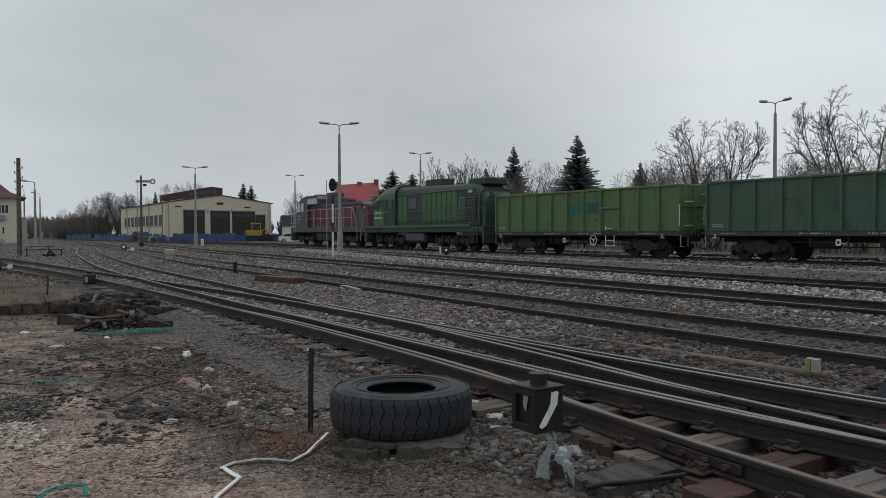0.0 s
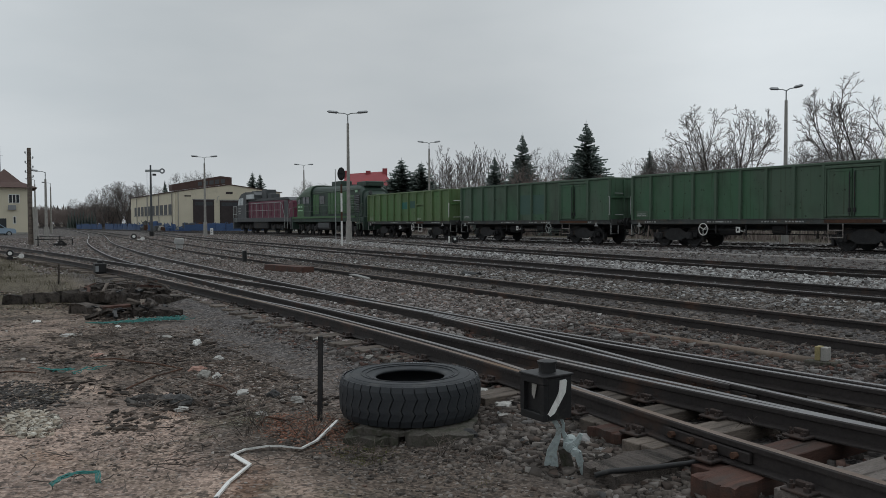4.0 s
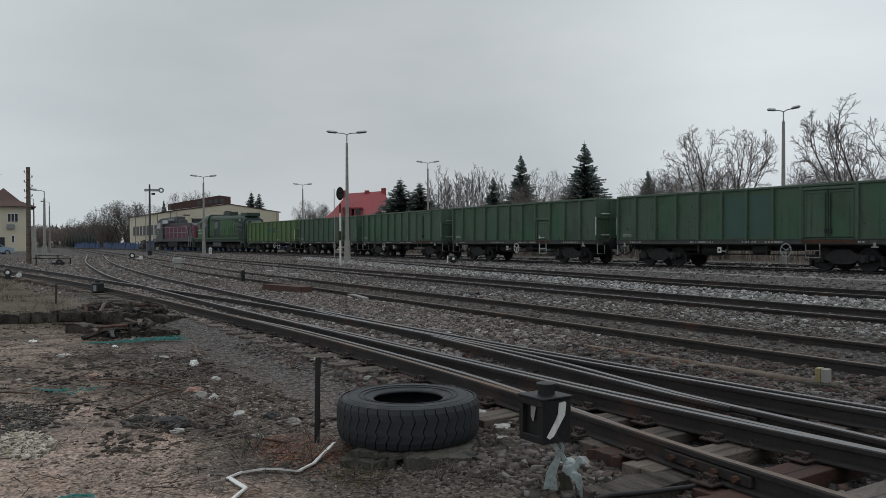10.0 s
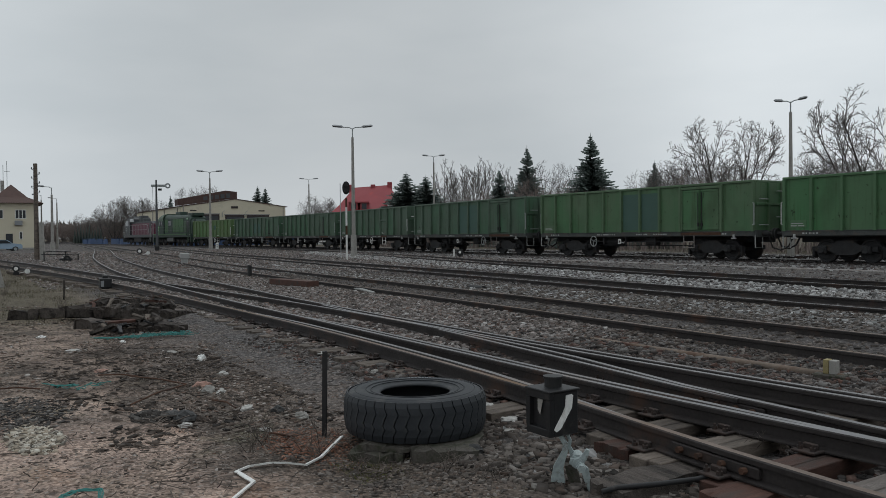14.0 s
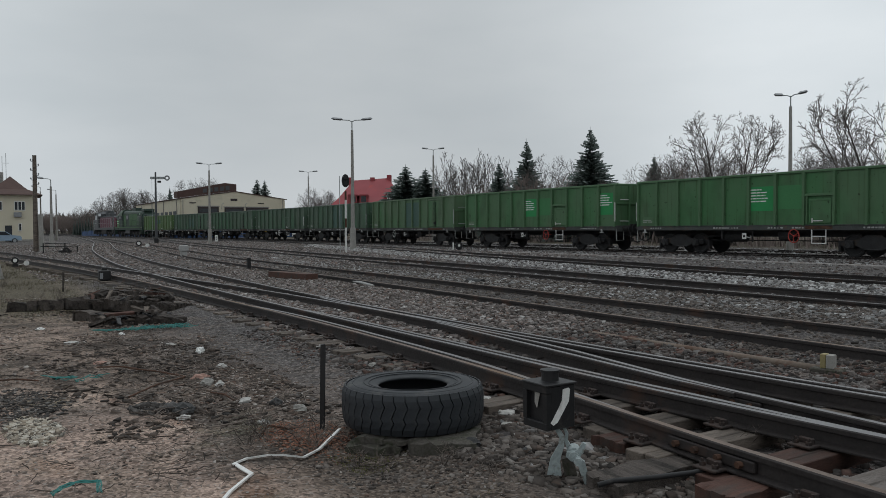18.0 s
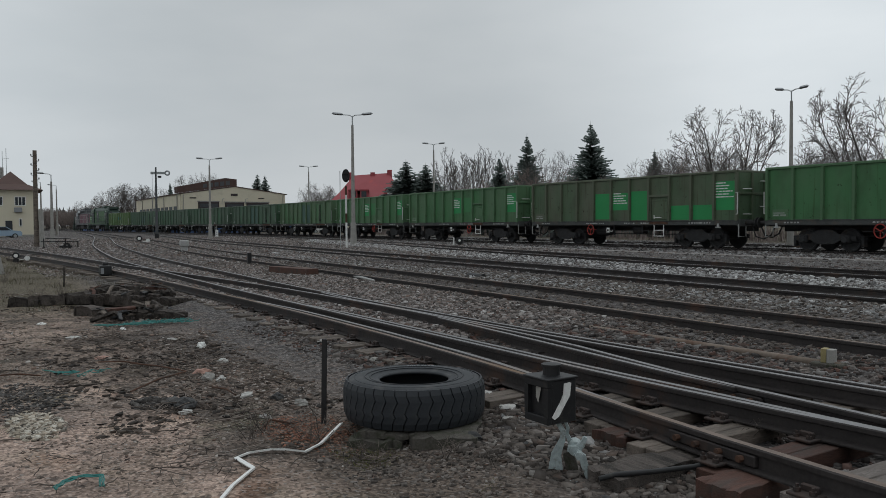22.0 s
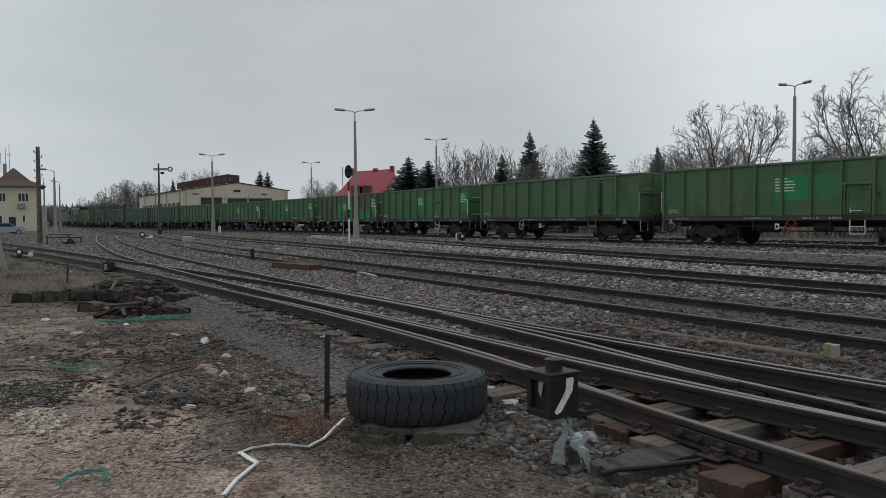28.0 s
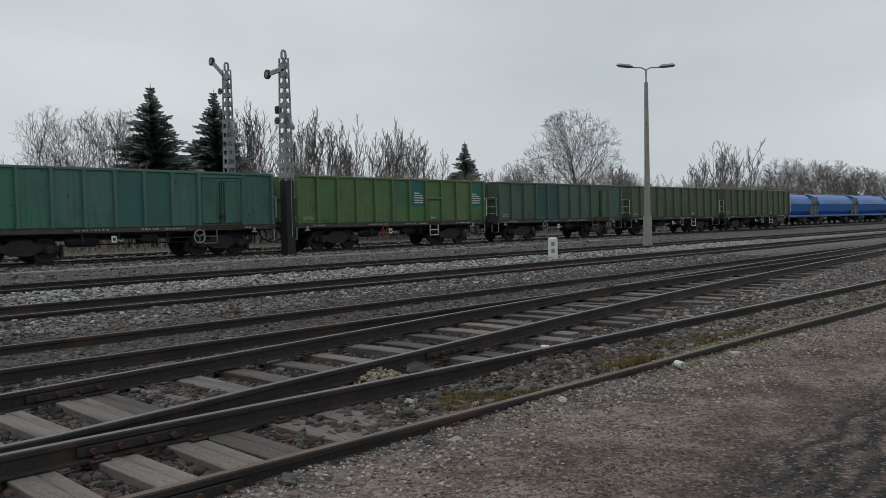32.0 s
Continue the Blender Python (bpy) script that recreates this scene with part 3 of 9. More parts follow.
    # single chips and stones, told apart by their tone
    def cells(scale):
        t = n.new("ShaderNodeTexVoronoi")
        t.inputs["Scale"].default_value = scale
        l.new(tc.outputs["Object"], t.inputs["Vector"])
        sp = n.new("ShaderNodeSeparateColor")
        l.new(t.outputs["Color"], sp.inputs["Color"])
        return sp.outputs["Red"], sp.outputs["Green"]

    c1, c1b = cells(24)
    c2, c2b = cells(55)
    tone = n.new("ShaderNodeHueSaturation")
    gravelly = math_node("MULTIPLY", yard, rng(y, 60, 40))
    v1 = rng(c1, 0, 1, 0.35, 1.75)
    v2 = rng(c2, 0, 1, 0.5, 1.6)
    fac = n.new("ShaderNodeMix")
    fac.data_type = "FLOAT"
    l.new(gravelly, fac.inputs["Factor"])
    l.new(v2, fac.inputs["A"])
    l.new(v1, fac.inputs["B"])
    l.new(fac.outputs["Result"], tone.inputs["Value"])
    l.new(col, tone.inputs["Color"])
    col = tone.outputs["Color"]
    col = mix(math_node("MULTIPLY", rng(c2b, 0.92, 0.95), 0.4), col, (0.33, 0.31, 0.29))
    col = mix(math_node("MULTIPLY", rng(c1b, 0.93, 0.95), 0.6), col, (0.05, 0.045, 0.042))
    l.new(col, b.inputs["Base Color"])
    b.inputs["Roughness"].default_value = 0.95
    b.inputs["Specular IOR Level"].default_value = 0.15
    bump = n.new("ShaderNodeBump")
    bump.inputs["Strength"].default_value, bump.inputs["Distance"].default_value = 1.0, 0.03
    vor = n.new("ShaderNodeTexVoronoi")
    vor.inputs["Scale"].default_value = 22
    l.new(tc.outputs["Object"], vor.inputs["Vector"])
    h = math_node("ADD", math_node("MULTIPLY", fine, 0.6), math_node("MULTIPLY", vor.outputs["Distance"], 0.6))
    l.new(h, bump.inputs["Height"])
    l.new(bump.outputs["Normal"], b.inputs["Normal"])
    return m


def steps(*runs):
    out = []
    for a, b, d in runs:
        out += list(np.arange(a, b, d))
    return np.array(out)


def second_line(x):
    """Centre of the raised second track."""
    return np.interp(x, SECOND_X, SECOND_Y)


SECOND = smooth_line([(-420, 20), (-200, 25), (-120, 27.6), (-80, 26.8), (-60, 25.0), (-44, 22.8), (-39, 22.0), (-28, 19.8), (-20, 18.6), (-12, 17.3), (-6, 16.95), (0, 17.05), (9, 17.35), (19, 17.2), (30, 16.9), (60, 16.3), (420, 10)], 2.0)
SECOND_X, SECOND_Y = [p[0] for p in SECOND], [p[1] for p in SECOND]


LINE_4 = smooth_line([(420, 8.4), (40, 8.5), (10, 8.54), (0, 8.58), (-6, 8.75), (-12, 9.12), (-18, 9.45), (-26, 9.85), (-34, 10.3), (-54, 12.6), (-80, 15.4), (-120, 19.4), (-420, 49)], 1.5)
LINE_3 = smooth_line([(420, 12.8), (40, 13.0), (14, 13.17), (6, 13.3), (0, 13.28), (-8, 13.42), (-14, 13.9), (-20, 14.45), (-28, 15.0), (-44, 16.35), (-58, 17.5), (-80, 20.2), (-102, 23.6), (-420, 62)], 1.5)


def track_bed(x, y):
    """How deep a point lies in one of the dark beds between rails, 0 to 1."""
    out = 0.0
    for line, share in ((LINE_4, 0.6), (LINE_3, 1.0), (SECOND, 1.0)):
        mid = np.interp(x, [p[0] for p in line], [p[1] for p in line])
        out = np.maximum(out, share * np.clip((1.05 - np.abs(y - mid)) / 0.25, 0, 1))
    return out


def ground_height(x, y):
    """The height of the ground below the rail head."""
    near = np.clip((3.95 - y) / 0.7, 0, 1) * np.clip((2.5 - x) / 3.0, 0.35, 1)
    pit = np.exp(-(((x + 2.6) / 1.9) ** 2)) * np.clip((y - 3.2) / 0.5, 0, 1) * np.clip((6.6 - y) / 0.5, 0, 1)
    s3, s4 = 5.42 + 0.115 * (x - 5.0), 7.0 + 0.105 * (x - 5.6)
    gap = np.clip((y - s3 + 0.75) / 0.2, 0, 1) * np.clip((s4 + 0.5 - y) / 0.2, 0, 1) * np.clip((x - 3.4) / 0.6, 0, 1)
    side = np.clip((x - 0.5) / 2.0, 0, 1) * np.clip((3.85 - y) / 0.25, 0, 1)
    crib = np.clip((x + 4.8) / 0.4, 0, 1) * np.clip((3.15 - x) / 0.2, 0, 1) * np.clip((y - 3.75) / 0.15, 0, 1) * np.clip((7.1 - y) / 0.2, 0, 1)
    fill = np.clip((y - 3.2) / 0.3, 0, 1) * np.clip((s3 - 0.85 - y) / 0.2, 0, 1) * np.clip((x - 3.4) / 1.5, 0, 1)
    z = -0.125 - 0.055 * gap + 0.06 * fill + 0.105 * side - 0.035 * crib - 0.085 * np.exp(-(((x + 4.75) / 0.75) ** 2 + ((y - 2.45) / 0.55) ** 2)) - 0.035 * np.clip((8.0 - y) / 0.6, 0, 1) - 0.09 * near - 0.06 * pit
    bank = np.exp(-((y - 11.4) / 0.9) ** 2) * 0.03 + np.exp(-((y - 23.5) / 2.0) ** 2) * 0.06
    # ballast lies up to the rail heads away from the points, higher round the second track
    full = 0.045 * np.clip((y - 7.5) / 0.35, 0, 1) + 0.055 * np.clip((-6.0 - x) / 3.0, 0, 1) * np.clip((y - 4.3) / 0.4, 0, 1) * np.clip((7.85 - y) / 0.35, 0, 1)
    gap2 = np.abs(y - second_line(x))
    bed = 0.10 * np.clip((2.1 - gap2) / 0.9, 0, 1)
    return z + np.where(np.abs(x) < 120, bank + full + bed - 0.05 * track_bed(x, y), 0.02)


def bumps(x, y):
    """The small uneven rise of the ground at one point."""
    k = 0.03 if y < 3 else 0.014
    return k * noise.noise((x * 0.9, y * 0.9, 0)) + 0.6 * k * noise.noise((x * 3.1, y * 3.1, 4))


def build_ground():
    gx = steps((-2600, -300, 230), (-300, -60, 12), (-60, -18, 1.2), (-18, 16, 0.16), (16, 60, 1.2), (60, 300, 12), (300, 2601, 230))
    gy = steps((-2600, -200, 240), (-200, -10, 14), (-10, -1, 0.9), (-1, 8, 0.14), (8, 20, 0.15), (20, 34, 0.45), (34, 120, 6), (120, 400, 40), (400, 2601, 220))
    verts = []
    for x in gx:
        hz = ground_height(np.full(len(gy), x), gy)
        for y, z in zip(gy, hz):
            if abs(x) < 60 and -10 < y < 34:
                z += bumps(x, y)
            elif abs(x) > 60 or y > 34:
                z -= 0.03
            verts.append((x, y, z))
    ny = len(gy)
    faces = [(i * ny + j, (i + 1) * ny + j, (i + 1) * ny + j + 1, i * ny + j + 1) for i in range(len(gx) - 1) for j in range(ny - 1)]
    me = bpy.data.meshes.new("ground")
    me.from_pydata(verts, [], faces)
    me.polygons.foreach_set("use_smooth", [True] * len(faces))
    mask = me.attributes.new("bed", "FLOAT", "POINT")
    co = np.array(verts)
    mask.data.foreach_set("value", track_bed(co[:, 0], co[:, 1]) * (np.abs(co[:, 0]) < 110))
    me.materials.append(ground_material())
    return tagged(new("ground", me), "bare brown and cinder-grey yard ground with gravel strips", "ground", kind="structure")


build_ground()

# ---- tracks ----
SWING = smooth_line([(-420, -4.3), (-330, -3.9), (-260, -3.6), (-210, -3.43), (-170, -2.88), (-140, -1.22), (-115, 0.47), (-95, 1.68), (-78, 1.95), (-62, 1.31), (-48, 0.31), (-36, -0.1), (-20, 0.0), (0, 0.0), (20, 0.0), (40, -0.4), (60, -1.2), (80, -2.0), (120, -3.4), (420, -14.0)], 1.0)
SWING_X, SWING_Y = [p[0] for p in SWING], [p[1] for p in SWING]


def swing(x):
    """The slight swing of the train's track at the far end."""
    return float(np.interp(x, SWING_X, SWING_Y))


RAIL_OUT = [(-0.06, -0.135), (0.06, -0.135), (0.06, -0.125), (0.012, -0.108), (0.008, -0.043), (0.033, -0.034), (0.033, -0.008), (0.025, 0.0), (-0.025, 0.0), (-0.033, -0.008), (-0.033, -0.034), (-0.008, -0.043), (-0.012, -0.108), (-0.06, -0.125)]


def rail_shape(line, off=0.0, z=0.0):
    """A flat-bottomed rail along a line of (x, y); its running face is a second surface."""
    s = Shape()
    n = len(RAIL_OUT)
    vs, fs, sl = [], [], []
    for i, (x, y) in enumerate(line):
        x0, y0 = line[max(i - 1, 0)]
        x1, y1 = line[min(i + 1, len(line) - 1)]
        t = Vector((x1 - x0, y1 - y0)).normalized()
        nx, ny = -t.y, t.x
        for u, w in RAIL_OUT:
            vs.append((x + nx * (u + off), y + ny * (u + off), z + w))
    for i in range(len(line) - 1):
        for k in range(n):
            s_idx = 1 if k == 7 else 0
            fs.append((i * n + k, i * n + (k + 1) % n, (i + 1) * n + (k + 1) % n, (i + 1) * n + k))
            sl.append(s_idx)
    for e in (0, len(line) - 1):
        fs.append(tuple(e * n + k for k in range(n)))
        sl.append(0)
    s.v, s.f, s.s = vs, fs, sl
    return s


def rail(line, parent, off=0.0, z=0.0, head=None):
    return part("rail", rail_shape(line, off, z), (M_RAIL, head or M_RAILTOP), parent)


def sleeper_mesh(length, width=0.25, name="sleeper", mat=None):
    s = Shape().box(-width / 2, width / 2, -length / 2, length / 2, -0.145, 0.0, 0.012)
    return s.mesh(name, mat or M_SLEEPER)


def track(name, label, y, x0, x1, gauge=1.56, sleep=(-30, 30), line=None, z=0.0, head=None):
    t = thing(name, label, "railway track", kind="structure")
    lx, ly = ([p[0] for p in line], [p[1] for p in line]) if line else ([0, 1], [0, 0])
    side_of = lambda x: float(np.interp(x, lx, ly))
    xs = list(np.arange(x0, -60, 6)) + list(np.arange(-60, 40, 1.5)) + list(np.arange(40, x1, 6))
    for side in (-gauge / 2, gauge / 2):
        rail([(x, y + side + side_of(x)) for x in xs], t, z=z, head=head)
    me = sleeper_mesh(2.5)
    for i, x in enumerate(np.arange(sleep[0], sleep[1], 0.65)):
        ob = part("sleeper", me, None, t, loc=(x, y + side_of(x) + random.uniform(-0.05, 0.05), z - 0.137 + random.uniform(-0.02, 0.0)))
        ob.rotation_euler = (0, 0, random.uniform(-0.02, 0.02) + 0.003 * (x + 5 if x < -5 else 0))
    return t


track("track_4", "rusty straight railway track in dark gravel", 0.0, -420, 420, sleep=(-24, 26), line=LINE_4, head=M_RAILTOP_RUST)
track("track_3", "worn railway track beside a pale gravel strip", 0.0, -420, 420, sleep=(-24, 28), line=LINE_3)
track("track_2", "worn railway track with dark rails on a raised bed", 0.0, -420, 420, sleep=(-30, 34), line=SECOND, z=0.1)
track("track_0", "railway track beyond the goods train", 36.0, -420, 420, sleep=(0, 1))
track("track_1", "railway track under the goods train", 30.9, -420, 420, sleep=(-50, 60), line=SWING)

turnout = thing("turnout_track", "rusty turnout with double rails, blades and timber sleepers", "railway track", kind="structure")
S1 = smooth_line([(60, 1.2), (40, 2.0), (20, 2.8), (9.3, 3.28), (4.2, 3.46), (1.5, 3.6), (-0.9, 3.67), (-3, 3.8), (-4.5, 3.98), (-6.6, 4.15), (-9.4, 4.27), (-14, 4.28), (-18, 4.22), (-24, 4.05), (-33, 3.5), (-45, 2.4), (-70, -0.4), (-120, -7.5), (-200, -20)])
S2 = smooth_line([(60, 2.7), (40, 3.4), (20, 4.1), (12.4, 4.37), (8.4, 4.53), (5.5, 4.62), (3.7, 4.71), (2, 4.8), (0.2, 4.86), (-1.9, 4.92), (-2.7, 5.0), (-4.5, 5.14), (-6.1, 5.42), (-9, 5.62), (-12.4, 5.68), (-16, 5.6), (-21, 5.3), (-29, 4.8), (-36, 4.45), (-45, 3.85), (-56, 2.95), (-80, 0.4), (-120, -6), (-200, -18.5)])
S3 = smooth_line([(70, 9.0), (40, 8.1), (20, 6.95), (11.7, 6.25), (7, 5.7), (5, 5.42), (3.6, 5.26), (1.9, 5.02), (0.18, 4.95), (-1.9, 4.75), (-4.1, 4.63), (-7.4, 4.66), (-10.9, 4.72), (-15, 4.8), (-21, 5.0), (-30.7, 5.5), (-42, 6.65), (-53, 8.0), (-76, 11.5), (-93, 14.1), (-120, 17.2), (-157, 21.2), (-300, 35.5)])
S4 = smooth_line([(70, 10.5), (40, 9.5), (26, 8.6), (15, 7.95), (11, 7.6), (8, 7.3), (5.6, 7.0), (2.7, 6.66), (1.7, 6.54), (-0.6, 6.26), (-2.2, 6.04), (-3.3, 5.93), (-5.2, 5.86), (-9, 5.84), (-12.8, 5.92), (-15, 6.02), (-21.4, 6.4), (-30.7, 7.0), (-42, 8.1), (-53, 9.45), (-76, 12.95), (-93, 15.55), (-120, 18.65), (-157, 22.6), (-300, 36.9)])
for line in (S1, S2, S3, S4):
    rail(line, turnout, head=M_RAILTOP_RUST if line is S1 else None)
# blades and check rails
cut = lambda line, a, b: [p for p in line if a <= p[0] <= b]


def blade(line, a, b, off):
    """A switch blade that leaves its stock rail and closes up to it again."""
    pts = cut(line, a, b)
    run = [(x, y + off * min(1.0, 0.25 + (x - a) / 2.5, (b - x) / 2.5)) for x, y in pts]
    rail(run, turnout, 0.0, -0.005)


blade(S1, -13, -3.6, 0.12)
blade(S4, -14, 1.8, -0.13)
blade(S3, -12, -1.6, 0.12)
blade(S3, -1.2, 1.2, -0.075)
blade(S2, -9, -3.6, -0.14)
timber_mesh = {}
TIMBERS = []


def line_y(line, x):
    return float(np.interp(x, [p[0] for p in line], [p[1] for p in line]))


def timber(x, lo, hi, mat, width=0.26, sink=0.0, turn_z=0.0):
    """One sleeper under the turnout, split along by a crack where it is old."""
    L = round((hi - lo) * 4) / 4
    key = (L, mat.name, width)
    if key not in timber_mesh:
        w = width / 2
        timber_mesh[key] = Shape().box(-w, 0.02, -L / 2, L / 2, -0.15, 0.0, 0.005).box(0.022, w, -L / 2 + 0.02, L / 2 - 0.01, -0.15, -0.002, 0.005).mesh("sleeper", mat)
    if -5 < x < 1.0 or min(abs(x - q) for q in (1.71, 2.17, 2.55, 2.83)) < 0.02:
        TIMBERS.append(x)
    ob = part("sleeper", timber_mesh[key], None, turnout, loc=(x, (lo + hi) / 2, -0.136 - sink))
    ob.rotation_euler = (random.uniform(-0.006, 0.006), random.uniform(-0.03, 0.03), turn_z + random.uniform(-0.025, 0.025))


for x in np.arange(-40, -5, 0.62):
    for a, b in ([(S1, S2), (S3, S4)] if x < -24 else [(S1, S4)]):
        timber(x + random.uniform(-0.05, 0.05), line_y(a, x) - 0.45 + random.uniform(-0.1, 0.1), line_y(b, x) + 0.45, M_SLEEPER, 0.26, random.uniform(0, 0.01), 0.03)
for x in list(np.arange(-4.6, -0.1, 0.55)):
    red = random.random() < 0.45
    timber(x, line_y(S1, x) - 0.2, line_y(S4, x) + 0.4, M_SLEEPER_GREY if x > -2.7 else M_SLEEPER_RED if red else M_SLEEPER, 0.24, random.uniform(0, 0.012), 0.02)
for x in (0.21, 0.79, 1.27, 1.66, 2.12, 2.58, 2.83, 3.3, 3.7):
    timber(x, line_y(S1, x) - 0.1, line_y(S4, x) + 0.45, M_SLEEPER_GREY, 0.25, random.uniform(0, 0.008))
for x in list(np.arange(4.3, 12, 0.55)) + list(np.arange(12, 32, 0.6)):
    x += random.uniform(-0.06, 0.06)
    timber(x, line_y(S3, x) - random.uniform(0.4, 0.62), line_y(S4, x) + 0.5, M_SLEEPER_GREY, random.choice((0.2, 0.24, 0.24, 0.27)), random.uniform(0, 0.04), 0.05 + random.uniform(-0.04, 0.04))
for x in np.arange(6.0, 26, 0.66):
    timber(x, line_y(S1, x) - 0.3, line_y(S2, x) + 0.3, M_SLEEPER, 0.25, 0.045, 0.02)

# chairs that hold the rails
chair = Shape().box(-0.08, 0.08, -0.165, 0.165, -0.136, -0.12, 0.004)
for cx, cy in ((-0.045, 0.12), (0.045, 0.12), (-0.045, -0.12), (0.045, -0.12)):
    chair.tube([(cx, cy, -0.125), (cx, cy, -0.098)], 0.019, 6).tube([(cx, cy, -0.1), (cx, cy, -0.08)], 0.01, 5)
chair = chair.box(-0.05, 0.05, 0.058, 0.085, -0.124, -0.085, 0.006).box(-0.05, 0.05, -0.085, -0.058, -0.124, -0.085, 0.006).mesh("rail_chair", M_RAIL)
chair_low = Shape().box(-0.06, 0.06, -0.11, 0.11, -0.137, -0.122, 0.004).box(-0.03, 0.03, 0.055, 0.09, -0.122, -0.1, 0.006).box(-0.03, 0.03, -0.09, -0.055, -0.122, -0.1, 0.006).mesh("rail_chair", M_RAIL)
for x in np.arange(-13.1, 9, 0.63):
    for line in ((S1, S2, S3, S4) if x < 0.5 else (S2, S3, S4) if x < 3.6 else (S3, S4)):
        part("rail_chair", chair if x < 0.5 else chair_low, None, turnout, loc=(x, line_y(line, x), 0))


M_ROAD_CHIP = stone_ramp(material("road_chips", (1, 1, 1), 0.95, 0, 0.2, 12, 60, 0.3, 0.004), ((0.035, 0.029, 0.026), (0.08, 0.064, 0.056), (0.12, 0.097, 0.084), (0.05, 0.041, 0.037), (0.20, 0.175, 0.158), (0.10, 0.075, 0.064), (0.32, 0.30, 0.28)))
M_CLOD = stone_ramp(material("dark_clods", (1, 1, 1), 0.95, 0, 0.3, 12, 60, 0.5, 0.006), ((0.02, 0.017, 0.015), (0.05, 0.04, 0.034), (0.09, 0.068, 0.055), (0.03, 0.025, 0.022), (0.16, 0.125, 0.10)))
M_YELLOW_CHIP = stone_ramp(material("yellowish_chips", (1, 1, 1), 0.9, 0, 0.2, 12, 60, 0.3, 0.004), ((0.22, 0.18, 0.12), (0.40, 0.33, 0.235), (0.48, 0.42, 0.32), (0.14, 0.11, 0.085), (0.34, 0.28, 0.2)))
M_CINDER = stone_ramp(material("cinders", (1, 1, 1), 0.95, 0, 0.2, 12, 60, 0.4, 0.004), ((0.018, 0.017, 0.016), (0.06, 0.054, 0.05), (0.03, 0.027, 0.025), (0.10, 0.092, 0.086), (0.2, 0.187, 0.175)))
M_BRICKDUST = stone_ramp(material("brick_chips", (1, 1, 1), 0.95, 0, 0.2, 12, 60, 0.4, 0.004), ((0.20, 0.085, 0.055), (0.28, 0.13, 0.085), (0.12, 0.07, 0.05), (0.32, 0.2, 0.15)))


def fishplate(line, x, side):
    """A bolted joint on the web of a rail."""
    y = line_y(line, x)
    slope = math.atan2(line_y(line, x + 0.3) - line_y(line, x - 0.3), 0.6)
    plate = part("fishplate", Shape().box(-0.34, 0.34, -0.016, 0.016, -0.108, -0.045, 0.006), M_RAIL, turnout)
    plate.matrix_basis = pose(x, y + 0.022 * side, 0, 0, 0, math.degrees(slope))
    for u in (-0.25, -0.09, 0.09, 0.25):
        part("bolt", Shape().tube([(u, 0.0, -0.076), (u, 0.05 * side, -0.076)], 0.02, 6), M_RUST, plate)


for line, x in ((S1, -3.1), (S1, 1.9), (S1, 5.6), (S2, 2.25), (S2, 6.4), (S3, 1.7), (S3, 5.9), (S4, 2.6), (S4, -5.2), (S2, -4.0)):
    for side in (-1, 1):
        fishplate(line, x, side)


def stones(name, label, count, box, size, mat, seed, keep=None, flat=1.0, line=None):
    """Loose broken stones, too many to count, lying on the ground."""
    r = np.random.RandomState(seed)
    base = np.array([(a, b, c) for a in (-1, 1) for b in (-1, 1) for c in (-0.8, 0.8)], float)
    quad = np.array([(0, 1, 3, 2), (4, 6, 7, 5), (0, 4, 5, 1), (2, 3, 7, 6), (1, 5, 7, 3)])
    x = box[0] + (box[1] - box[0]) * r.rand(count)
    y = box[2] + (box[3] - box[2]) * r.rand(count)
    if keep is not None:
        k = keep(x, y, r)
        x, y = x[k], y[k]
    if line is not None:
        y = y + line(x)
    m = len(x)
    z = ground_height(x, y) + np.array([bumps(a, b) for a, b in zip(x.tolist(), y.tolist())])
    s = size * np.exp(np.clip(0.4 * r.randn(m), -0.7, 0.6))
    ang = r.rand(m) * 6.28
    v = base[None] * 0.72 + 0.75 * (r.rand(m, 8, 3) - 0.5)
    v *= s[:, None, None] * (np.array([1.0, 0.75, 0.6 * flat]) * (0.75 + 0.5 * r.rand(m, 3)))[:, None, :]
    tilt = 0.7 * (r.rand(m, 1) - 0.5)
    v[..., 2] += v[..., 0] * tilt
    c, sn = np.cos(ang)[:, None], np.sin(ang)[:, None]
    vx, vy = v[..., 0] * c - v[..., 1] * sn + x[:, None], v[..., 0] * sn + v[..., 1] * c + y[:, None]
    vz = v[..., 2] + (z + s * 0.15)[:, None]
    if name.endswith("_heap"):
        mid = np.hypot((x - (box[0] + box[1]) / 2) / (box[1] - box[0]), (y - (box[2] + box[3]) / 2) / (box[3] - box[2])) * 2
        vz += (np.clip(1 - mid, 0, 1) * 0.26 * min(box[1] - box[0], box[3] - box[2]))[:, None] * (0.4 + 0.6 * r.rand(m, 1))
    verts = np.stack([vx, vy, vz], -1).reshape(-1, 3)
    faces = (quad[None] + 8 * np.arange(m)[:, None, None]).reshape(-1, 4)
    me = bpy.data.meshes.new(name)
    me.vertices.add(len(verts))
    me.vertices.foreach_set("co", verts.ravel())
    me.loops.add(faces.size)
    me.loops.foreach_set("vertex_index", faces.ravel().astype(np.int32))
    me.polygons.add(len(faces))
    me.polygons.foreach_set("loop_start", np.arange(0, faces.size, 4, dtype=np.int32))
    me.update(calc_edges=True)
    me.materials.append(mat)
    return tagged(new(name, me), label, "gravel", kind="stuff")


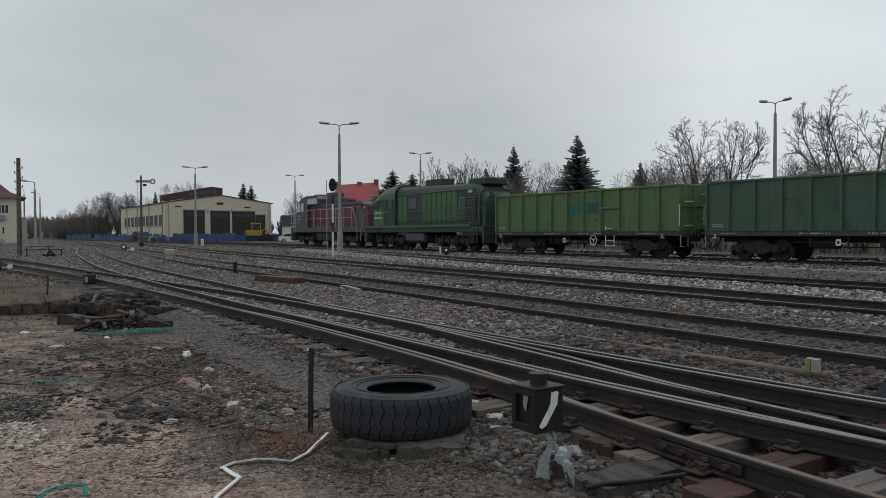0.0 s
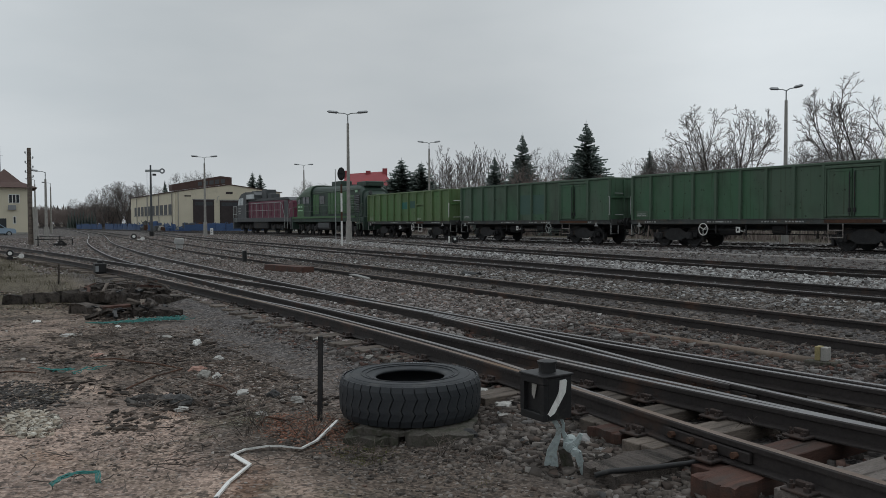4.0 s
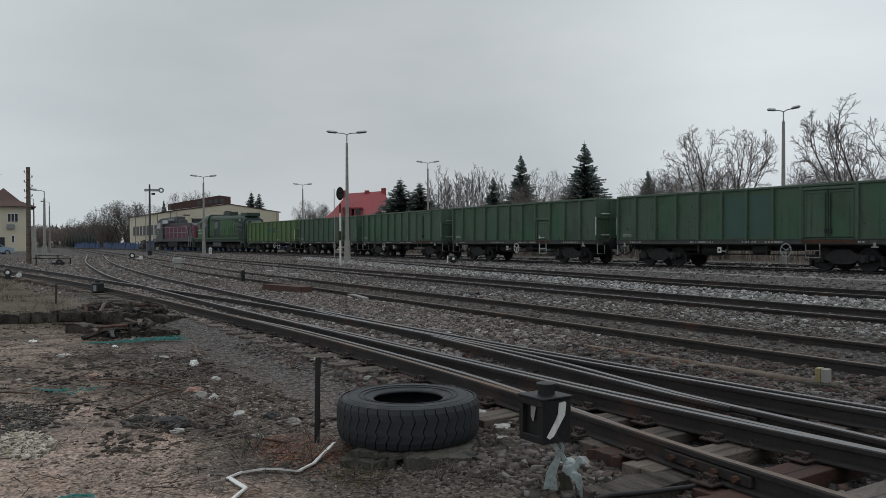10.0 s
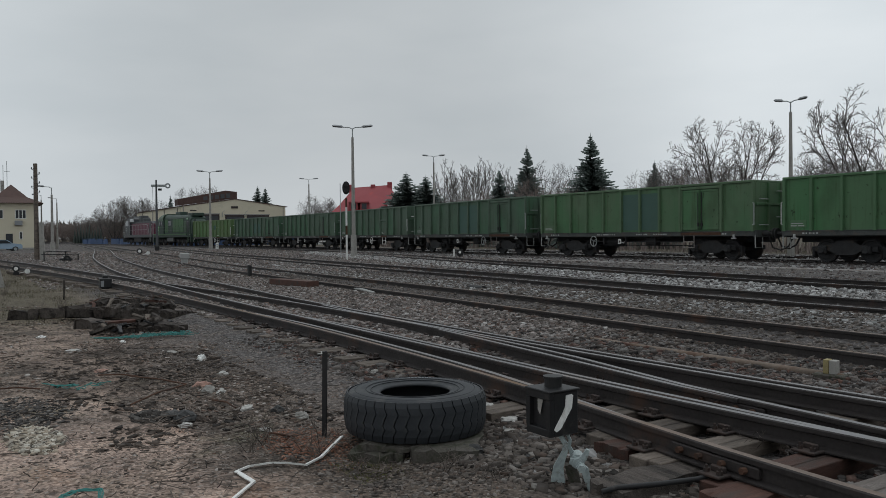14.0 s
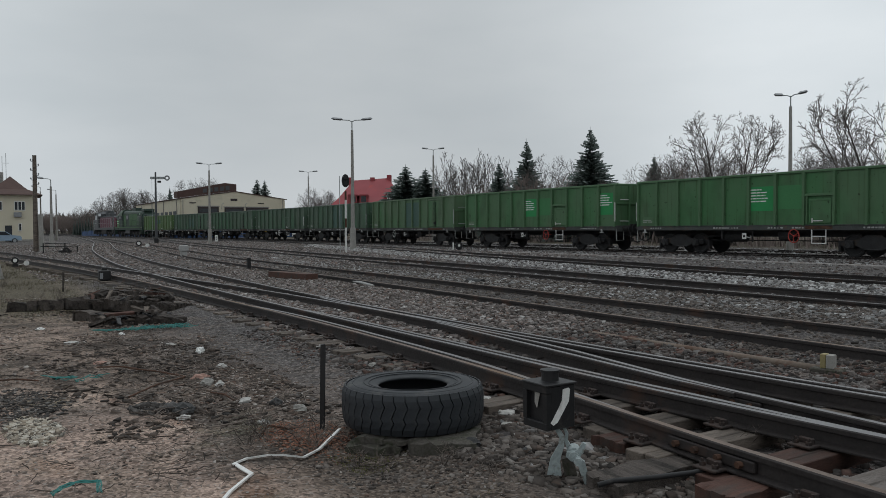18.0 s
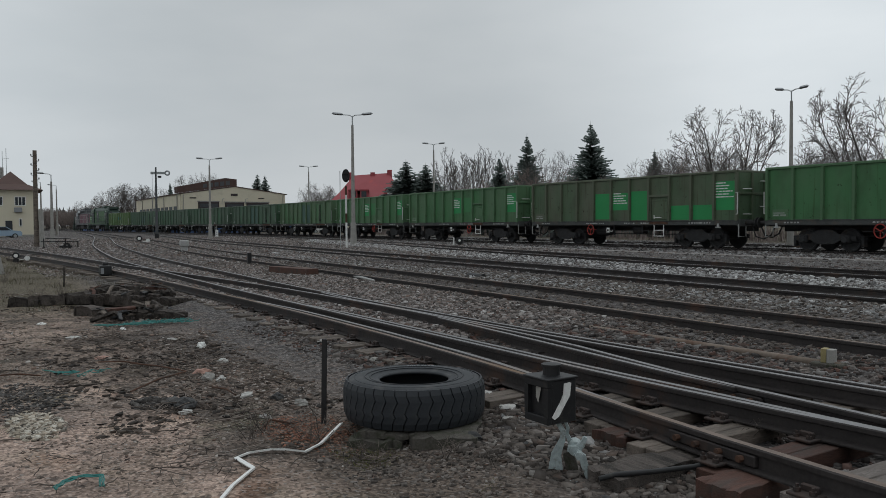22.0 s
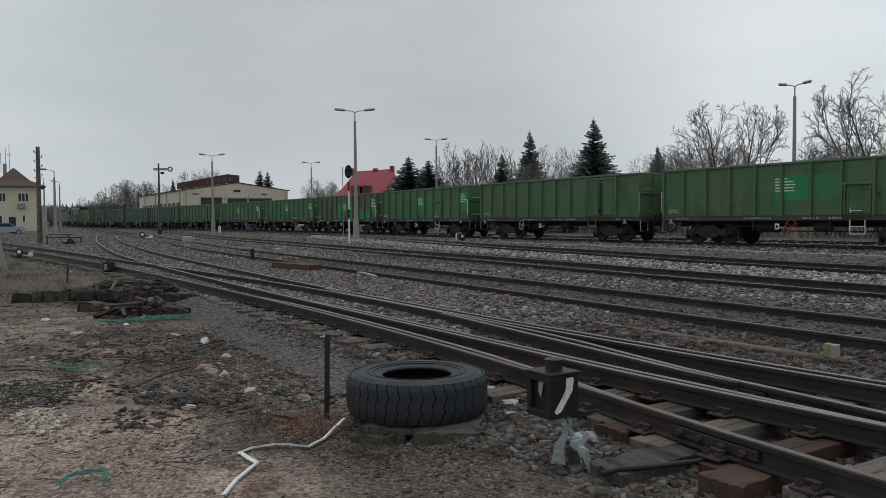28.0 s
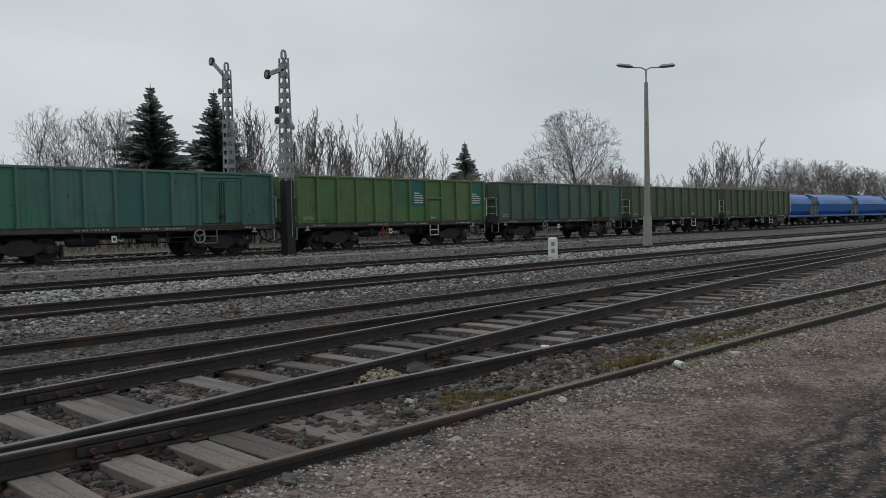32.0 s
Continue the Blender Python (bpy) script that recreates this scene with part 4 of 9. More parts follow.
def patchy(x, y, r):
    """Denser and barer patches."""
    v = np.array([noise.noise((a * 0.8, b * 1.1, 9.0)) + 0.5 * noise.noise((a * 2.4, b * 2.4, 5.0)) for a, b in zip(x.tolist(), y.tolist())])
    return r.rand(len(x)) < np.clip(0.35 + 1.3 * v, 0.08, 1.0)


def clear_of_rails(x, y, r):
    ok = np.ones(len(x), bool)
    for line in (S1, S2, S3, S4):
        ly = np.interp(x, [p[0] for p in line], [p[1] for p in line])
        ok &= np.abs(y - ly) > 0.09
    # most sleepers near the points lie clear of stones
    for tx in TIMBERS:
        ok &= (np.abs(x - tx) > 0.13) | (r.rand(len(x)) < (0.07 if tx > 1.5 else 0.3))
    return ok


def off_the_beds(x, y, r):
    """Few stones between the rails."""
    ok = np.ones(len(x), bool)
    for line, share in ((LINE_4, 0.4), (LINE_3, 0.1), (SECOND, 0.1)):
        mid = np.interp(x, [p[0] for p in line], [p[1] for p in line])
        ok &= (np.abs(y - mid) > 0.7) | (r.rand(len(x)) < share)
        ok &= np.abs(np.abs(y - mid) - 0.78) > 0.07
    return ok


stones("ballast", "brown, red and grey broken stone between the rails", 15000, (-8, 9, 3.6, 7.6), 0.03, M_STONE, 11, clear_of_rails)
stones("ballast", "small broken stone between the rails", 34000, (-11, 13, 3.5, 7.9), 0.017, M_STONE, 21, clear_of_rails)
stones("ballast", "brown and grey broken stone beside the turnout", 26000, (-26, -8, 4.0, 8.4), 0.026, M_RUBBLE_G, 19, clear_of_rails)
stones("ballast", "grey broken stone beside the far turnout end", 14000, (8, 26, 3.2, 8.4), 0.024, M_RUBBLE_G, 20, clear_of_rails)
stones("ballast", "dark broken stone round the yard tracks", 60000, (-28, 26, 7.3, 12.6), 0.023, M_RUBBLE, 12, off_the_beds)
stones("ballast", "dark broken stone between the middle tracks", 30000, (-30, 28, 12.6, 21), 0.027, M_STONE_D, 61, off_the_beds)
stones("ballast", "grey broken stone beside the yard tracks", 9000, (-40, 26, 10.4, 12.2), 0.027, M_STONE_F, 62, off_the_beds)
stones("ballast", "grey broken stone beside the yard tracks", 5000, (-40, 26, 14.0, 15.6), 0.026, M_STONE_F, 41, off_the_beds)
stones("pale_ballast", "pale grey limestone ballast in long strips", 14000, (-55, 40, -2.15, -0.95), 0.034, M_STONE_L, 13, line=second_line)
stones("pale_ballast", "pale grey limestone ballast in long strips", 1600, (-30, 24, 10.6, 12.0), 0.028, M_STONE_L, 14)
stones("pebbles", "pebbles, bark and chips on trodden earth", 24000, (-14, -1.5, 0.2, 3.5), 0.009, M_LITTER, 15, patchy, 0.6)
M_GRIT = stone_ramp(material("pinkish_grit", (1, 1, 1), 0.9, 0, 0.2, 12, 60, 0.3, 0.004), ((0.08, 0.06, 0.05), (0.27, 0.215, 0.19), (0.40, 0.345, 0.315), (0.13, 0.095, 0.08), (0.50, 0.455, 0.42), (0.32, 0.245, 0.21)))
stones("pebbles", "pale grit beside the nearest rail", 32000, (0.5, 14, 1.2, 3.5), 0.0095, M_GRIT, 16, lambda x, y, r: y > 3.45 - 0.045 * x - 0.95 * r.rand(len(x)) ** 1.6)
stones("pebbles", "loose chips on the trodden road", 22000, (1.0, 12, 1.7, 3.2), 0.0055, M_ROAD_CHIP, 22, patchy, 0.7)
stones("pebbles", "few loose chips on the rutted road", 4500, (1.0, 12, 0.2, 1.7), 0.0055, M_ROAD_CHIP, 53, patchy, 0.7)
stones("ballast", "pale and mossy stones between the nearest rails", 3400, (3.4, 16, 3.5, 4.8), 0.022, M_STONE_M, 23, clear_of_rails)
stones("stone_heap", "low heap of pale yellowish ballast between rails", 1500, (4.3, 5.2, 4.95, 5.6), 0.018, M_YELLOW_CHIP, 24)
stones("rubble", "dark stones heaped by the point lever", 5200, (-5.2, -2.6, 2.9, 3.9), 0.025, M_RUBBLE, 17, clear_of_rails)
stones("rubble", "grey and pale stones among the dark rubble", 60, (-5.0, -2.6, 2.9, 3.8), 0.03, M_STONE_F, 52, clear_of_rails)
stones("litter", "dense litter of flakes, bark and chips", 9000, (-9.6, -6.0, 1.7, 3.1), 0.016, M_LITTER, 25, lambda x, y, r: np.hypot((x + 7.6) / 1.7, (y - 2.35) / 0.6) < 0.5 + 0.6 * r.rand(len(x)), 0.5)
stones("litter", "dark clods and bark pieces on trodden earth", 3200, (-10.6, -6.0, 0.9, 2.9), 0.026, M_CLOD, 51, patchy, 0.5)
stones("litter", "dark flakes and clods on the earth", 6000, (-20, -9, 0.0, 3.2), 0.022, M_LITTER, 26, patchy, 0.6)
stones("ballast", "grey stone under the train", 9000, (-60, 50, 25.6, 29.4), 0.045, M_STONE_F, 18)
stones("ballast", "dark stone in the train's track bed", 12000, (-60, 50, 25.6, 33), 0.05, M_STONE_D, 42)
stones("ballast", "mixed stone before the pipe", 12000, (-50, 45, 19.0, 25.4), 0.036, M_STONE_D, 43, patchy)
stones("ballast", "grey and pale stone on both sides of the pipe", 12000, (-50, 50, 20.0, 28.6), 0.034, M_STONE_F, 44, patchy)
stones("ballast", "pale stone beyond the goods train", 9000, (-60, 70, 32.8, 40), 0.055, M_STONE_F, 45)
stones("ballast", "brown and grey broken stone round the far points", 36000, (-85, -26, 2.6, 26), 0.038, M_RUBBLE_G, 27, clear_of_rails)
stones("litter", "burnt dark patch of cinders on the earth", 4000, (-9.0, -6.6, 0.1, 1.1), 0.014, M_CINDER, 28, lambda x, y, r: np.hypot((x + 7.7) / 0.9, (y - 0.55) / 0.45) < 0.5 + 0.5 * r.rand(len(x)), 0.5)
stones("litter", "reddish brick dust and chips by the post", 5500, (-6.2, -4.7, 1.75, 2.75), 0.009, M_BRICKDUST, 29, lambda x, y, r: np.hypot((x + 5.45) / 0.6, (y - 2.25) / 0.4) < 0.5 + 0.5 * r.rand(len(x)), 0.4)
stones("ash_heap", "crumbling grey lump of ash and slag", 700, (-7.1, -6.8, 1.33, 1.62), 0.022, M_CINDER, 33, lambda x, y, r: np.hypot((x + 6.95) / 0.2, (y - 1.47) / 0.16) < 1.0)
stones("litter", "dark earth crumbs and stones under the lever", 9000, (-5.2, -0.5, 1.9, 3.5), 0.012, M_RUBBLE, 34, patchy)

# ---- goods train ----
LONG, SHORT, FIRST = 14.2, 12.85, -39.22
# left end of each wagon along the track at the start, and its length
PLACES = [(FIRST + 15.53 * i, LONG) for i in range(12)] + [(FIRST + 186.7, 13.9), (FIRST + 201.9, 13.4)] + [(FIRST + 216.4 + 14.08 * i, SHORT) for i in range(6)]
RUN = ((0, 0), (1, 5.08), (2, 10.23), (3, 15.42), (4.5, 23.13), (6, 31.08), (7, 36.25), (8, 41.55), (9, 47.0), (10, 52.48), (11, 57.95), (12, 63.41), (13, 68.9), (14, 74.54), (15.5, 83.15), (17, 92.15), (18, 98.11), (19, 104.03), (20, 109.92), (21, 115.86), (22, 121.94), (23, 127.96), (24, 134.05), (25, 140.22), (26.5, 149.5), (28, 158.81), (29, 164.99), (29.6, 168.83), (31.2, 178.75), (32, 183.45))
TRAIN_Y = 30.9
NEAR = -1.40


def lift(z):
    """Heights of the wagon body over the rail."""
    return z * 1.109 if z <= 0.98 else 1.087 + (z - 0.98) * 1.0259


def build_bogie(parent, x):
    frame_shape = Shape()
    for side in (-1, 1):
        y0, y1 = sorted((0.97 * side, 1.07 * side))
        frame_shape.prism([(-1.28, 0.62), (-1.28, 0.44), (-0.62, 0.44), (-0.36, 0.3), (0.36, 0.3), (0.62, 0.44), (1.28, 0.44), (1.28, 0.62), (0.55, 0.7), (0.3, 0.86), (-0.3, 0.86), (-0.55, 0.7)], 1, y0, y1)
    frame_shape.box(-0.28, 0.28, -0.97, 0.97, 0.45, 0.85, 0.03)
    bogie = part("bogie", frame_shape, M_WAGON_DARK, parent, loc=(x, 0, 0))
    axle_box = Shape().box(-0.17, 0.17, -1.2, -1.05, 0.34, 0.66, 0.04).tube([(0, -1.2, 0.48), (0, -1.25, 0.48)], 0.12, 10).mesh("axle_box", M_WAGON_DARK)
    spring = Shape()
    for k in range(5):
        spring.tube([(-0.13, -1.02, 0.36 + 0.055 * k), (0.13, -1.02, 0.385 + 0.055 * k)], 0.03, 5)
    spring.box(-0.2, 0.2, -1.12, -0.98, 0.28, 0.34, 0.02)
    for dx in (-0.9, 0.9):
        part("axle_box", axle_box, None, bogie, loc=(dx, 0, 0))
    part("spring", spring, M_WAGON_DARK, bogie)
    part("brake_beam", Shape().tube([(-1.45, -0.8, 0.4), (1.45, -0.8, 0.4)], 0.03, 5).box(-1.5, -1.38, -0.9, -0.65, 0.2, 0.62, 0.02).box(1.38, 1.5, -0.9, -0.65, 0.2, 0.62, 0.02), M_WAGON_DARK, bogie)
    wheel = Shape()
    for side in (-1, 1):
        y = 0.75 * side
        wheel.turn((0, y, 0), (0, side, 0), [(-0.07, 0.1), (-0.065, 0.40), (-0.06, 0.485), (-0.03, 0.485), (-0.025, 0.46), (0.065, 0.455), (0.065, 0.39), (0.03, 0.36), (0.025, 0.15), (0.1, 0.12), (0.12, 0.02)], 20)
    wheel.tube([(0, -0.95, 0), (0, 0.95, 0)], 0.08, 8)
    me = wheel.mesh("wheelset", M_WAGON_DARK)
    for dx in (-0.9, 0.9):
        part("wheelset", me, None, bogie, loc=(dx, 0, 0.46))
    return bogie


def wagon_posts(kind, length):
    """Where the upright ribs of a wagon side stand, from its middle."""
    h = length / 2
    if kind == "hatch":
        return [-h + i * length / 11 for i in range(12)]
    return [-h + i * length * 0.0895 for i in range(9)] + [-h + length * 0.88, h]


def build_wagon(kind, length):
    """An open goods wagon; kind is hatch (half-height door) or double (two tall door leaves)."""
    w = thing("open_wagon", "green open goods wagon", "goods wagon", group="open wagons of the train")
    h, near = length / 2, NEAR
    posts = wagon_posts(kind, length)
    body = Shape()
    body.box(-h + 0.03, h - 0.03, near + 0.07, near + 0.11, 1.14, 3.2)
    body.box(-h + 0.03, h - 0.03, 1.29, 1.33, 1.14, 3.2)
    body.box(-h + 0.02, -h + 0.06, near + 0.11, 1.29, 1.14, 3.2)
    body.box(h - 0.06, h - 0.02, near + 0.11, 1.29, 1.14, 3.2)
    part("body", body, M_WAGON, w)
    part("load_floor", Shape().box(-h + 0.06, h - 0.06, near + 0.11, 1.29, 1.1, 1.2), M_WAGON_IN, w, "dirty brown wagon floor")
    rim = Shape()
    rim.box(-h, h, near, near + 0.13, 3.2, 3.3, 0.015).box(-h, h, 1.25, 1.38, 3.2, 3.3, 0.015)
    rim.box(-h, -h + 0.13, near + 0.13, 1.25, 3.2, 3.3, 0.015).box(h - 0.13, h, near + 0.13, 1.25, 3.2, 3.3, 0.015)
    part("top_rim", rim, M_RIB, w)
    part("sill", Shape().prism([(near, 0.96), (near, 1.13), (near - 0.02, 1.14), (near - 0.02, 1.17), (near + 0.1, 1.17), (near + 0.12, 0.96)], 0, -h, h), M_SILL, w, "dirty dark sill with faded stencils")
    part("far_sill", Shape().box(-h, h, 1.28, 1.38, 0.98, 1.16, 0.012), M_SILL, w)
    for e in (-1, 1):
        part("headstock", Shape().box(-0.07, 0.07, -1.36, 1.36, 0.9, 1.2, 0.012), M_SILL, w, loc=(e * (h - 0.03), 0, 0))
    stencil = Shape()
    rnd = random.Random(int(length * 10) + len(kind))
    for x in (-h + 0.9, -h * 0.35, -h * 0.28, 0.3, h * 0.2, h * 0.62, h * 0.7):
        u = x
        while u < x + 0.75:
            stencil.box(u, u + rnd.uniform(0.05, 0.12), near - 0.004, near + 0.004, 1.02, 1.08)
            u += 0.15
    tagged(part("stencil", stencil, M_STENCIL, w), "faded pale stencilled figures on the sill", kind="stuff")
    post = Shape().prism([(-0.07, near + 0.075), (-0.055, near - 0.045), (0.055, near - 0.045), (0.07, near + 0.075)], 2, 1.14, 3.21).mesh("post", M_RIB)
    for x in posts:
        part("post", post, None, w, loc=(min(max(x, -h + 0.09), h - 0.09), 0, 0))
    gusset = Shape().prism([(-0.045, 1.14), (0.045, 1.14), (0.045, 1.5), (-0.045, 2.0)], 1, near - 0.06, near - 0.04).mesh("post_foot", M_RIB)
    for x in posts[1:-1]:
        part("post_foot", gusset, None, w, loc=(x, 0, 0))
    end_post = Shape().box(-0.06, 0.06, -0.05, 0.05, 1.14, 3.2, 0.01).mesh("end_post", M_WAGON)
    for e in (-1, 1):
        for y in (-0.45, 0.45):
            part("end_post", end_post, None, w, loc=(e * h, y, 0))
        part("end_beam", Shape().box(-0.05, 0.05, -1.3, 1.3, 2.25, 2.35, 0.01), M_WAGON, w, loc=(e * h, 0, 0))
    # doors on the near side
    if kind == "hatch":
        a, b = posts[7] + 0.08, posts[8] - 0.08
        part("door_lintel", Shape().box(a - 0.06, b + 0.06, near - 0.03, near + 0.08, 2.28, 2.38, 0.01), M_RIB, w)
        leaf = part("door_leaf", Shape().box(a + 0.14, b - 0.03, near + 0.015, near + 0.065, 1.22, 2.16, 0.01).box(a + 0.14, b - 0.03, near - 0.005, near + 0.03, 2.08, 2.16, 0.008).box(a + 0.14, a + 0.21, near - 0.005, near + 0.03, 1.24, 2.1, 0.008).box(b - 0.1, b - 0.03, near - 0.005, near + 0.03, 1.24, 2.1, 0.008), M_WAGON, w)
        part("hinge_bar", Shape().tube([(a + 0.06, near - 0.02, 1.2), (a + 0.06, near - 0.02, 2.28)], 0.035, 6), M_RIB, leaf)
        part("handle", Shape().box(a + 0.32, b - 0.4, near - 0.012, near + 0.02, 1.3, 1.33).tube([(a + 0.3, near - 0.02, 1.24), (a + 0.3, near - 0.02, 1.42)], 0.02, 5), M_WHITE, leaf, "pale door bar")
        part("threshold", Shape().box(a - 0.02, b + 0.02, near - 0.012, near + 0.03, 0.99, 1.12, 0.006), M_RUST, w, "rusty plate under the hatch")
        step_x = (a + b) / 2
    else:
        a, b = posts[8] + 0.05, posts[9] - 0.05
        part("door_frame", Shape().box(a, b, near - 0.02, near + 0.08, 3.05, 3.15, 0.01).box(a, a + 0.07, near - 0.02, near + 0.08, 1.2, 3.06, 0.01).box(b - 0.07, b, near - 0.02, near + 0.08, 1.2, 3.06, 0.01), M_RIB, w)
        mid = (a + b) / 2
        for u, v in ((a + 0.1, mid - 0.03), (mid + 0.03, b - 0.1)):
            leaf = part("door_leaf", Shape().box(u, v, near + 0.02, near + 0.066, 1.22, 3.03, 0.008).box(u, v, near + 0.0, near + 0.03, 1.24, 1.32, 0.006).box(u, v, near + 0.0, near + 0.03, 2.93, 3.01, 0.006).box(u, u + 0.07, near + 0.0, near + 0.03, 1.3, 2.95, 0.006).box(v - 0.07, v, near + 0.0, near + 0.03, 1.3, 2.95, 0.006), M_WAGON, w)
            sx = -0.1 if v < mid else 0.1
            part("latch", Shape().tube([(mid + sx, near - 0.03, 1.25), (mid + sx, near - 0.03, 2.9)], 0.02, 6).box(mid + sx - 0.05, mid + sx + 0.05, near - 0.05, near + 0.02, 1.4, 1.56, 0.01), M_WAGON_DARK, leaf, "dark door latch bar")
        part("threshold", Shape().box(a - 0.02, b + 0.02, near - 0.012, near + 0.03, 0.99, 1.12, 0.006), M_RUST, w, "rusty plate under the doors")
        step_x = a + 0.45
    step_mat = M_WHITE if kind == "hatch" else M_PIPE_GREY
    part("step", Shape().tube([(step_x - 0.3, near + 0.02, 1.0), (step_x - 0.3, near + 0.02, 0.48), (step_x + 0.3, near + 0.02, 0.48), (step_x + 0.3, near + 0.02, 1.0)], 0.025, 6).box(step_x - 0.3, step_x + 0.3, near, near + 0.06, 0.72, 0.75), step_mat, w, "steel step under the door")
    hand = Shape()
    hand.tube([(0.24 * math.cos(t), near + 0.0, 0.74 + 0.24 * math.sin(t)) for t in np.linspace(0, 2 * math.pi, 19)], 0.02, 6, cap=False)
    for t in (0.5, 2.6, 4.7):
        hand.tube([(0, near, 0.74), (0.24 * math.cos(t), near, 0.74 + 0.24 * math.sin(t))], 0.016, 5)
    hand.tube([(0, near, 0.74), (0, near + 0.4, 0.74)], 0.03, 6)
    part("brake_wheel", hand, M_RED if kind == "hatch" else M_RAIL_PAINT, w, "small spoked brake wheel")
    under = Shape().box(-h + 0.1, h - 0.1, -0.2, 0.2, 0.7, 1.1).box(-h + 0.1, h - 0.1, -1.25, 1.25, 0.92, 1.1).box(-h * 0.3, h * 0.3, -0.9, -0.82, 0.86, 1.0)
    part("underframe", under, M_WAGON_DARK, w)
    part("air_tank", Shape().tube([(-2.3, -0.75, 0.68), (-2.2, -0.75, 0.68), (-1.2, -0.75, 0.68), (-1.1, -0.75, 0.68)], [0.1, 0.19, 0.19, 0.1], 12), M_WAGON_DARK, w, smooth=True)
    part("brake_gear", Shape().box(0.5, 1.2, -1.0, -0.6, 0.58, 0.92, 0.05).tube([(-4, -0.5, 0.55), (4, -0.5, 0.55)], 0.025, 6).tube([(-h * 0.42, -1.2, 0.72), (h * 0.42, -1.2, 0.72)], 0.018, 6).box(-0.55, -0.5, -1.3, -1.25, 0.5, 1.0).box(1.4, 1.45, -1.3, -1.25, 0.55, 1.0).box(-h * 0.3, -h * 0.29, -1.3, -1.25, 0.6, 1.0), M_WAGON_DARK, w)
    plate = part("brake_plate", Shape().box(-h * 0.135, -h * 0.135 + 0.2, near - 0.0, near + 0.02, 0.62, 0.84), M_WHITE, w, "small white plate with a dark mark")
    part("mark", Shape().box(-h * 0.135 + 0.05, -h * 0.135 + 0.15, near - 0.006, near, 0.68, 0.78), M_BLACK, plate)
    part("brake_lever", Shape().tube([(-h * 0.135 + 0.2, near, 0.7), (-h * 0.135 + 0.42, near, 0.66), (-h * 0.135 + 0.44, near, 0.74)], 0.025, 5), M_STENCIL, w)
    pivot = h - 2.5
    for x in (-pivot, pivot):
        build_bogie(w, x)
    buffer = Shape().tube([(0, 0, 0), (0.35, 0, 0)], 0.11, 10).tube([(0.3, 0, 0), (0.55, 0, 0)], 0.075, 10).tube([(0.55, 0, 0), (0.6, 0, 0)], 0.23, 14).mesh("buffer", M_WAGON_DARK)
    for e in (-1, 1):
        for y in (-0.87, 0.87):
            ob = part("buffer", buffer, None, w, loc=(e * (h + 0.03), y, 1.05))
            ob.rotation_euler = (0, 0, 0 if e > 0 else math.pi)
    part("coupling", Shape().box(h, h + 0.75, -0.06, 0.06, 0.95, 1.05).tube([(h + 0.1, 0.05, 0.95), (h + 0.3, 0.05, 0.55), (h + 0.65, 0.05, 0.45), (h + 1.0, 0.05, 0.6), (h + 1.2, 0.05, 0.95)], 0.035, 6), M_WAGON_DARK, w)
    part("air_hose", Shape().tube([(h + 0.05, -0.5, 0.95), (h + 0.25, -0.5, 0.5), (h + 0.6, -0.45, 0.4), (h + 1.0, -0.5, 0.55), (h + 1.25, -0.5, 0.95)], 0.03, 6), M_WAGON_DARK, w, "black rubber air hose")
    for hx in (-h + 0.55, h - 1.05):
        hook = Shape().box(hx - 0.13, hx + 0.13, near - 0.03, near + 0.03, 0.84, 0.89, 0.01).box(hx - 0.05, hx + 0.05, near - 0.03, near + 0.03, 0.88, 1.02, 0.01)
        part("rope_hook", hook, M_STENCIL, w, "pale rope hook on the sill")
    grip = M_WHITE if kind == "hatch" else M_RAIL_PAINT
    part("grab_rail", Shape().tube([(h - 0.1, near - 0.02, 1.42), (h + 0.03, near - 0.08, 1.42), (h + 0.03, near - 0.08, 2.33), (h - 0.1, near - 0.02, 2.33)], 0.024, 6), grip, w, "steel grab rail")
    for z in (1.42, 2.5):
        part("rung", Shape().tube([(h + 0.02, -1.1, z), (h + 0.1, -1.1, z), (h + 0.1, -0.6, z), (h + 0.02, -0.6, z)], 0.02, 6), grip, w)
    for z in (1.75, 2.85):
        part("rung", Shape().tube([(h + 0.02, 0.1, z), (h + 0.1, 0.1, z), (h + 0.1, 0.75, z), (h + 0.02, 0.75, z)], 0.02, 6), grip, w)
    part("foot_step", Shape().tube([(h + 0.0, -1.35, 1.0), (h + 0.0, -1.35, 0.5), (h + 0.0, -0.85, 0.5), (h + 0.0, -0.85, 1.0)], 0.022, 6), M_STENCIL, w)
    part("left_grab_rail", Shape().tube([(-h - 0.02, near + 0.1, 1.4), (-h - 0.12, near + 0.1, 1.42), (-h - 0.12, near + 0.1, 2.3), (-h - 0.02, near + 0.1, 2.32)], 0.022, 6), grip, w)
    part("left_foot_step", Shape().tube([(-h, -1.35, 1.0), (-h, -1.35, 0.5), (-h, -0.85, 0.5), (-h, -0.85, 1.0)], 0.022, 6), M_STENCIL, w)
    for z in (1.5, 1.9, 2.4):
        part("left_rung", Shape().tube([(-h - 0.02, -1.1, z), (-h - 0.1, -1.1, z), (-h - 0.1, -0.6, z), (-h - 0.02, -0.6, z)], 0.02, 6), grip, w)
    # faded board of small print on the first panel
    board = part("data_board", Shape().box(-h + 0.3, -h + 1.05, near + 0.056, near + 0.068, 1.28, 1.58), M_RIB, w, "thin framed data board")
    part("print", Shape().box(-h + 0.36, -h + 0.62, near + 0.05, near + 0.057, 1.33, 1.37).box(-h + 0.68, -h + 0.95, near + 0.05, near + 0.057, 1.33, 1.37).box(-h + 0.36, -h + 0.9, near + 0.05, near + 0.057, 1.42, 1.45), M_STENCIL, board)
